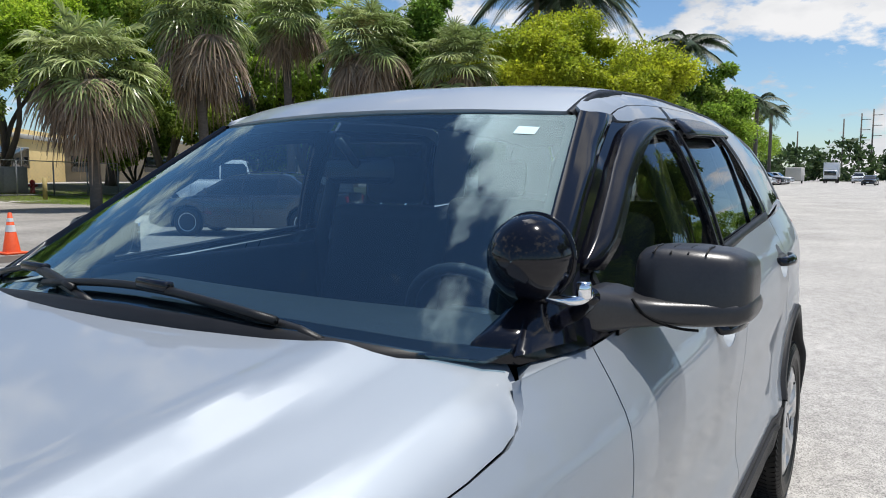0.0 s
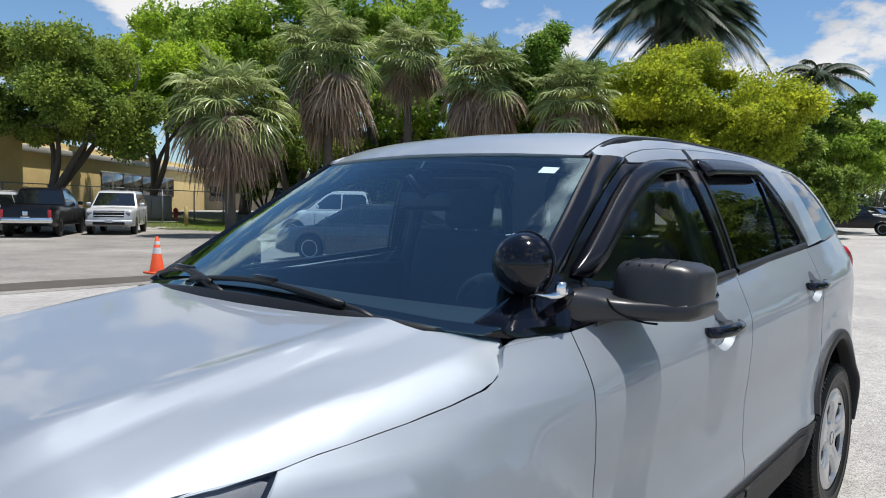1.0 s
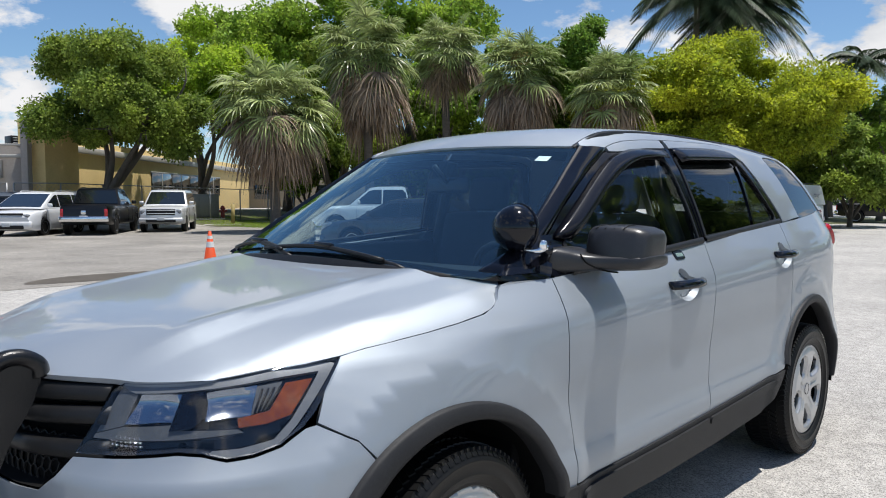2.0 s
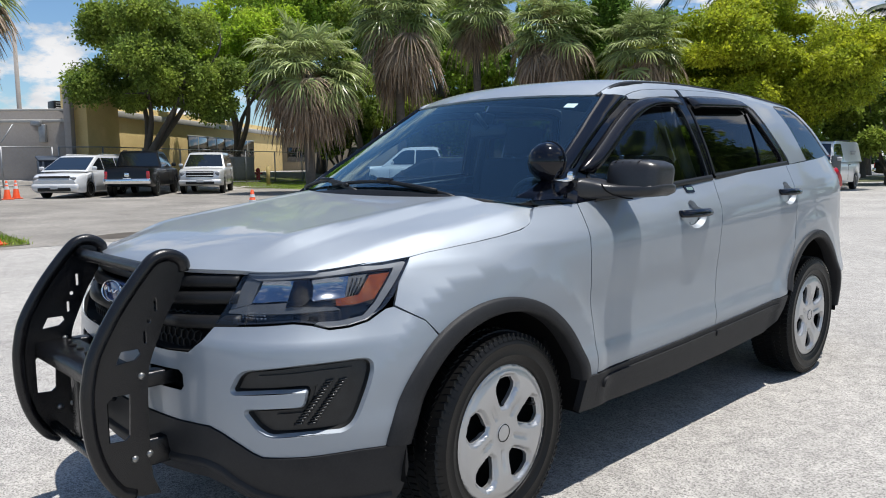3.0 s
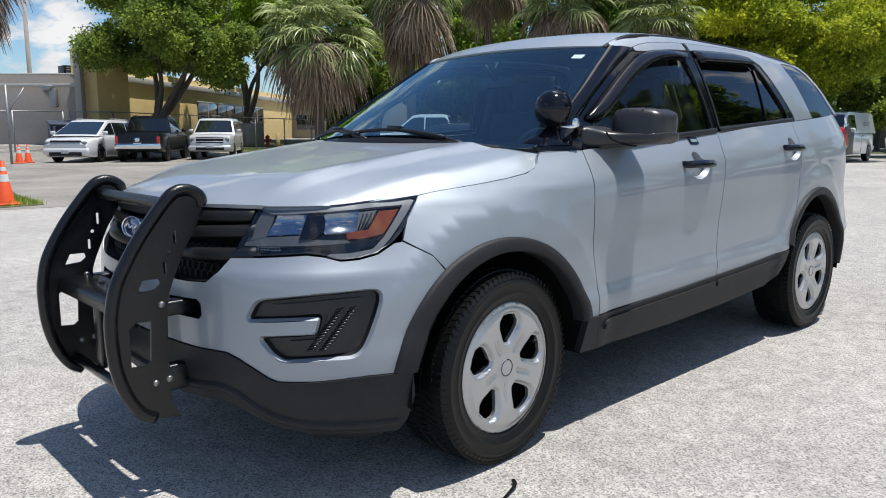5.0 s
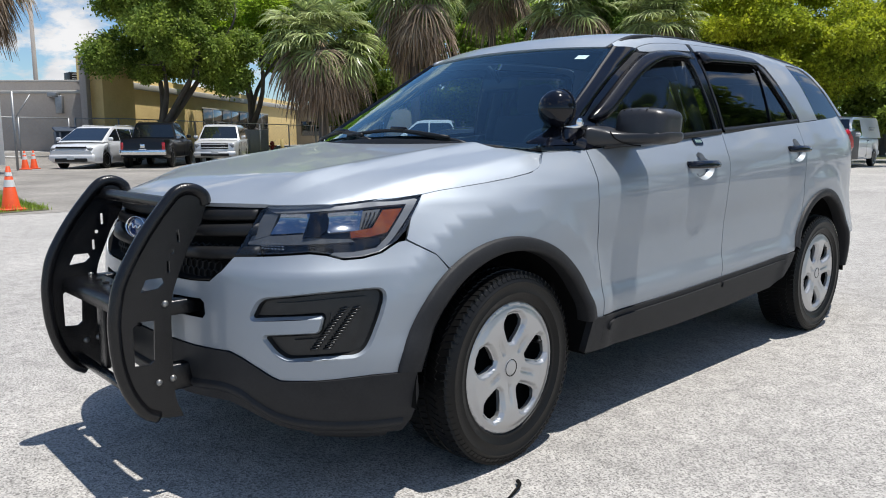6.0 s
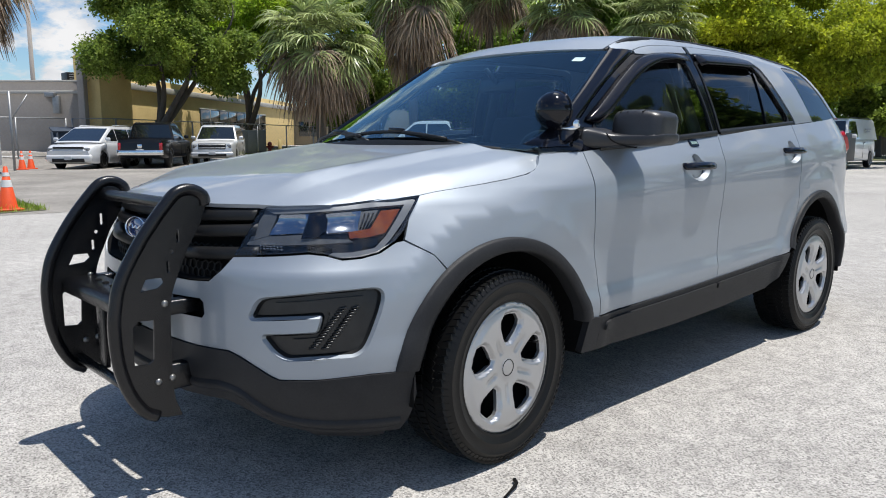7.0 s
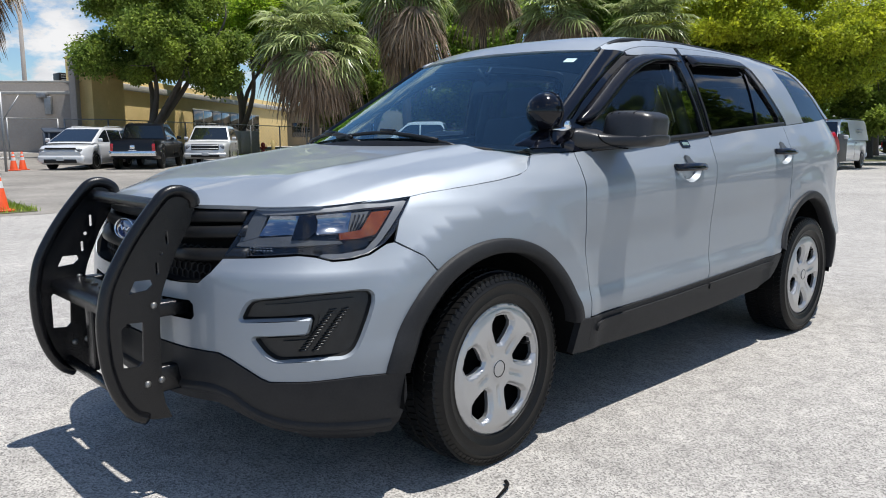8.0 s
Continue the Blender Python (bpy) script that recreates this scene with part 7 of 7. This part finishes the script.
    if span > 2.3:
        for s in (1, -1):
            part("roof_rail", tube([(t0 + .2, (side_y(H) - .05) * s, H - .005), (t0 + .3, (side_y(H) - .05) * s, H + .03), (t1 - .45, (side_y(H) - .05) * s, H + .03), (t1 - .35, (side_y(H) - .05) * s, H - .005)], .014, 6), clad or TRIM, cab)
    for cx in wheels:
        for s in (1, -1):
            w = part("wheel", lathe([(wr * .64, .10), (wr * .75, .115), (wr * .93, .11), (wr, .08), (wr, -.08), (wr * .9, -.11), (wr * .64, -.10)], 28, "y", cap=True), VTYRE, v)
            w.location = (cx, (hw - .13) * s, wr)
            part("rim", lathe([(.001, .085 * s), (wr * .16, .09 * s), (wr * .2, .075 * s), (wr * .52, .065 * s), (wr * .6, .10 * s), (wr * .66, .105 * s)], 20, "y"), RIM, w)
            for k in range(5):
                a = 2 * math.pi * k / 5
                part("spoke_gap", box((wr * .22, .02, wr * .16), (wr * .40 * math.cos(a), .078 * s, wr * .40 * math.sin(a)), .01, m=Euler((0, -a, 0)).to_matrix().to_4x4()), DARK, w)
    nz = top[-2][1] + .04
    for s in (1, -1):
        part("headlight", box((.42, .40, .13 if front_style == "van" else .19), (L / 2 - .24, (hw - .30) * s, top[-2][1] - (.075 if front_style == "van" else .12)), .05, m=Euler((0, radians(6), radians(-20 * s))).to_matrix().to_4x4()), HEADL, v)
        tz = top[1][1]
        part("tail_light", box((.16, .13, .32), (-L / 2 + .085, (hw - .19) * s, tz - .22), .03), RED, v)
        part("door_mirror", box((.10, .20, .15), (b1 - .42, (hw + .09) * s, belt_z + .10), .04), clad or paint, v)
        part("door_handle", box((.18, .03, .035), ((b0 + b1) / 2 - .1, (hw + .005) * s, belt_z - .14), .01), clad or TRIM, v)
        for q in ((b0 + b1) / 2 + .05, b1 - .30):
            part("door_seam", box((.012, .012, belt_z - lower - .26), (q, (hw - .004) * s, (belt_z + lower) / 2 - .02), 0), DARK, v)
    if front_style == "van":
        part("grille", box((.10, W * .62, .07), (L / 2 - .05, 0, nz - .06), .03), TRIM, v)
        part("front_bumper", box((.22, W * .93, .30), (L / 2 - .08, 0, lower + .24), .09), paint, v)
        part("intake", box((.06, W * .66, .15), (L / 2 + .015, 0, lower + .15), .03), TRIM, v)
    else:
        part("grille", box((.08, W * .60, .27), (L / 2 - .03, 0, nz - .18), .03), TRIM, v)
        for zz in (nz - .10, nz - .24):
            part("grille_bar", box((.09, W * .58, .03), (L / 2 - .022, 0, zz), .01), paint, v)
        part("front_bumper", box((.22, W * .93, .22), (L / 2 - .08, 0, lower + .18), .07), clad or paint, v)
        part("intake", box((.06, W * .62, .12), (L / 2 + .018, 0, lower + .14), .02), TRIM, v)
    part("number_plate", box((.02, .30, .15), (-L / 2 - .012 if bed is None else -L / 2 - .03, 0, .72), .005), PLATE_M, v)
    part("rear_bumper", box((.20, W * .92, .22), (-L / 2 + .02, 0, lower + .24), .05), CHROME if bed is not None else paint, v)
    part("number_plate", box((.02, .30, .15), (L / 2 + .045, 0, lower + .24), .005), PLATE_M, v)
    part("undertray", box((L * .8, W * .8, .2), (0, 0, lower + .12), .02), DARK, v)
    if bed is not None:
        # near-black slab at rail height; its colour stands for the shaded open bed
        part("bed_floor", box((bed, W * .8, .04), (-L / 2 + bed / 2 + .06, 0, top[2][1] + .004), .01), DARK, v)
        part("tailgate_emblem", box((.03, .18, .16), (-L / 2 - .02, 0, top[1][1] - .2), .03), CHROME, v)
    return v


def pickup(paint, pos, heading, label, group=""):
    return vehicle("pickup_truck", label, "pickup", paint, pos, heading, 5.85, 2.0, 1.92, 1.22,
                   [(-2.90, .70), (-2.92, 1.12), (-2.88, 1.20), (-.85, 1.20), (1.25, 1.22), (1.45, 1.20), (2.55, 1.14), (2.85, 1.05), (2.92, .90)], (-.95, -.72, .62, 1.42), (-1.85, 1.92), .40, .42, clad=None, bed=1.95, group=group)


def suv(paint, pos, heading, label, group="", L=5.1, H=1.88):
    return vehicle("suv_car", label, "car", paint, pos, heading, L, 1.98, H, 1.18,
                   [(-L / 2, .70), (-L / 2 + .02, 1.14), (-L / 2 + .08, 1.20), (1.0, 1.18), (L / 2 - .35, 1.10), (L / 2 - .06, 1.02), (L / 2, .80)], (-L / 2 + .06, -L / 2 + .38, .35, 1.15), (-L / 2 + 1.05, L / 2 - .95), .38, .36, group=group)


def minivan(paint, pos, heading, label, group=""):
    return vehicle("minivan", label, "van", paint, pos, heading, 5.15, 2.0, 1.76, 1.10,
                   [(-2.57, .70), (-2.56, 1.02), (-2.50, 1.12), (1.35, 1.10), (1.75, 1.03), (2.2, .98), (2.48, .89), (2.57, .74)], (-2.50, -2.22, .45, 1.80), (-1.55, 1.55), .35, .22, front_style="van", clad=paint, group=group)


def sedan(paint, pos, heading, label, group="", L=4.75):
    return vehicle("sedan_car", label, "car", paint, pos, heading, L, 1.85, 1.45, .96,
                   [(-L / 2, .70), (-L / 2 + .03, 1.0), (-1.35, 1.0), (1.05, .96), (L / 2 - .35, .84), (L / 2, .66)], (-1.75, -1.0, .45, 1.30), (-1.35, 1.42), .33, .20, clad=paint, group=group)


def cargo_van(paint, pos, heading, label, group="", L=5.6, H=2.15, panel=False):
    return vehicle("cargo_van", label, "van", paint, pos, heading, L, 2.0, H, 1.22,
                   [(-L / 2, .70), (-L / 2, 1.2), (1.3, 1.22), (2.0, 1.18), (L / 2 - .1, 1.02), (L / 2, .80)], (-L / 2 + .02, -L / 2 + .08, 1.1, 1.75), (-L / 2 + 1.0, L / 2 - .95), .36, .32, group=group, panel=panel)


minivan(P_WHITE, (-31.25, 9.28), -44, "white minivan parked beside a black pickup")
pickup(P_BLACK, (-30.5, 11.54), 145, "black crew-cab pickup with chrome bumper, parked tail out")
suv(P_SILVER, (-30.9, 14.75), -34, "silver full-size utility car parked nose out")
pickup(P_WHITE, (-19.4, 18.1), 222, "white crew-cab pickup on the far side of the lot")
cargo_van(P_WHITE, (-24.0, 29.5), 130, "white cargo van with its back to the lot", H=2.2)
sedan(P_DARK, (-11.8, 12.2), 205, "dark sedan parked across the lane")
wv = cargo_van(P_WHITE, (-9.1, 31.5), -86, "white work van with a dark grey front door", H=2.05, panel=True)
part("grey_door", box((1.30, .05, 1.10), (1.42, .995, .90), .03), mat("dark_grey_panel", (.016, .018, .022), .45, color2=(.022, .024, .028), scale=5), wv, "dark grey front door")
for k, zz in enumerate((1.62, 1.52)):
    part("lettering_bar", box((.9 - .3 * k, .012, .06), (-1.3, .93, zz), 0), STEEL, wv)
pickup(P_BLACK, (-9.0, 49.0), 12, "black pickup seen from the side under the trees")
mixp = (P_DARK, P_SILVER, P_BLACK, P_WHITE, P_DARK, P_RED, P_BLACK, P_SILVER)
names = ("dark", "silver", "black", "white", "dark blue", "dark red", "black", "silver")
for k in range(8):
    f = (sedan, suv, sedan)[k % 3]
    f(mixp[k], (-14.6 - .1 * k, 76 + 3.1 * k), -8, names[k] + " car in the parked row under the trees", group="parked row")
for k in range(7):
    f = (suv, sedan, sedan)[k % 3]
    f(mixp[(k + 3) % 8], (-15.6, 106 + 3.3 * k), -8, names[(k + 3) % 8] + " car in the parked row under the trees", group="parked row")
sedan(P_WHITE, (2.4, 56.5), 250, "white sedan parked on the open lot")
sedan(P_DARK, (-2.6, 122), 265, "dark car far off on the lot")
cargo_van(P_WHITE, (-5.2, 150), 268, "white van far off on the lot", H=1.9)
suv(P_DARK, (3.5, 128), 262, "dark utility car far off on the lot")
bt = empty("box_truck", "white box truck far off on the lot", "truck", m=Matrix.Translation((-9.6, 149, 0)))
part("cargo_box", box((2.5, 5.0, 2.6), (0, 2.6, 2.35), .05), P_WHITE, bt)
part("cab", box((2.2, 1.7, 1.7), (0, -.8, 1.45), .15), P_WHITE, bt)
part("windscreen", box((1.9, .05, .75), (0, -1.66, 1.75), .02), VGLASS, bt)
part("bumper", box((2.2, .2, .35), (0, -1.7, .6), .04), TRIM, bt)
for s in (1, -1):
    for y in (-.8, 3.6):
        part("wheel", lathe([(.001, .14), (.28, .14), (.45, .12), (.46, -.12), (.001, -.14)], 20, "x", (s * .95, y, .46)), VTYRE, bt)
tr = empty("box_trailer", "pale box trailer parked by the row", "trailer", m=Matrix.Translation((-14.2, 138, 0)))
part("body", box((2.4, 5.0, 2.2), (0, 0, 1.6), .08), PALE, tr)
for s in (1, -1):
    part("wheel", lathe([(.001, .1), (.2, .1), (.34, .09), (.35, -.09), (.001, -.1)], 18, "x", (s * 1.1, 0, .35)), VTYRE, tr)
for k, (x, y, h) in enumerate(((-21, 200, 12.0), (-11.5, 205, 15), (-8.0, 210, 16.5), (-5.5, 210, 17.5))):
    up = empty("utility_pole", "thin dark utility pole on the skyline", "pole", "skyline poles", m=Matrix.Translation((x, y, 0)))
    part("shaft", tube([(0, 0, 0), (0, 0, h)], .22, 8, taper=.15), BARK, up)
    if k > 1:
        for z in (h - 1.5, h - 4, h - 6.5):
            part("crossarm", box((2.2, .12, .14), (.9, 0, z), .02), BARK, up)
tagged(part("twig", tube(spline([(1.10, -.105, .010), (1.13, -.13, .016), (1.145, -.17, .012), (1.165, -.23, .010)], 5), .008, 6, taper=.004), DARK), "dark curved strip of rubber on the paving", "debris")
patch("wet_patch", spline([(-11.2, 2.6), (-10.9, 4.2), (-11.0, 6.4), (-11.5, 8.2), (-11.9, 6.0), (-12.1, 3.6)], 5, True), .009, mat("damp_soil", (.060, .048, .036), .7, color2=(.10, .085, .065), scale=2), "damp dark earth along the lane's edge", "soil", .5)
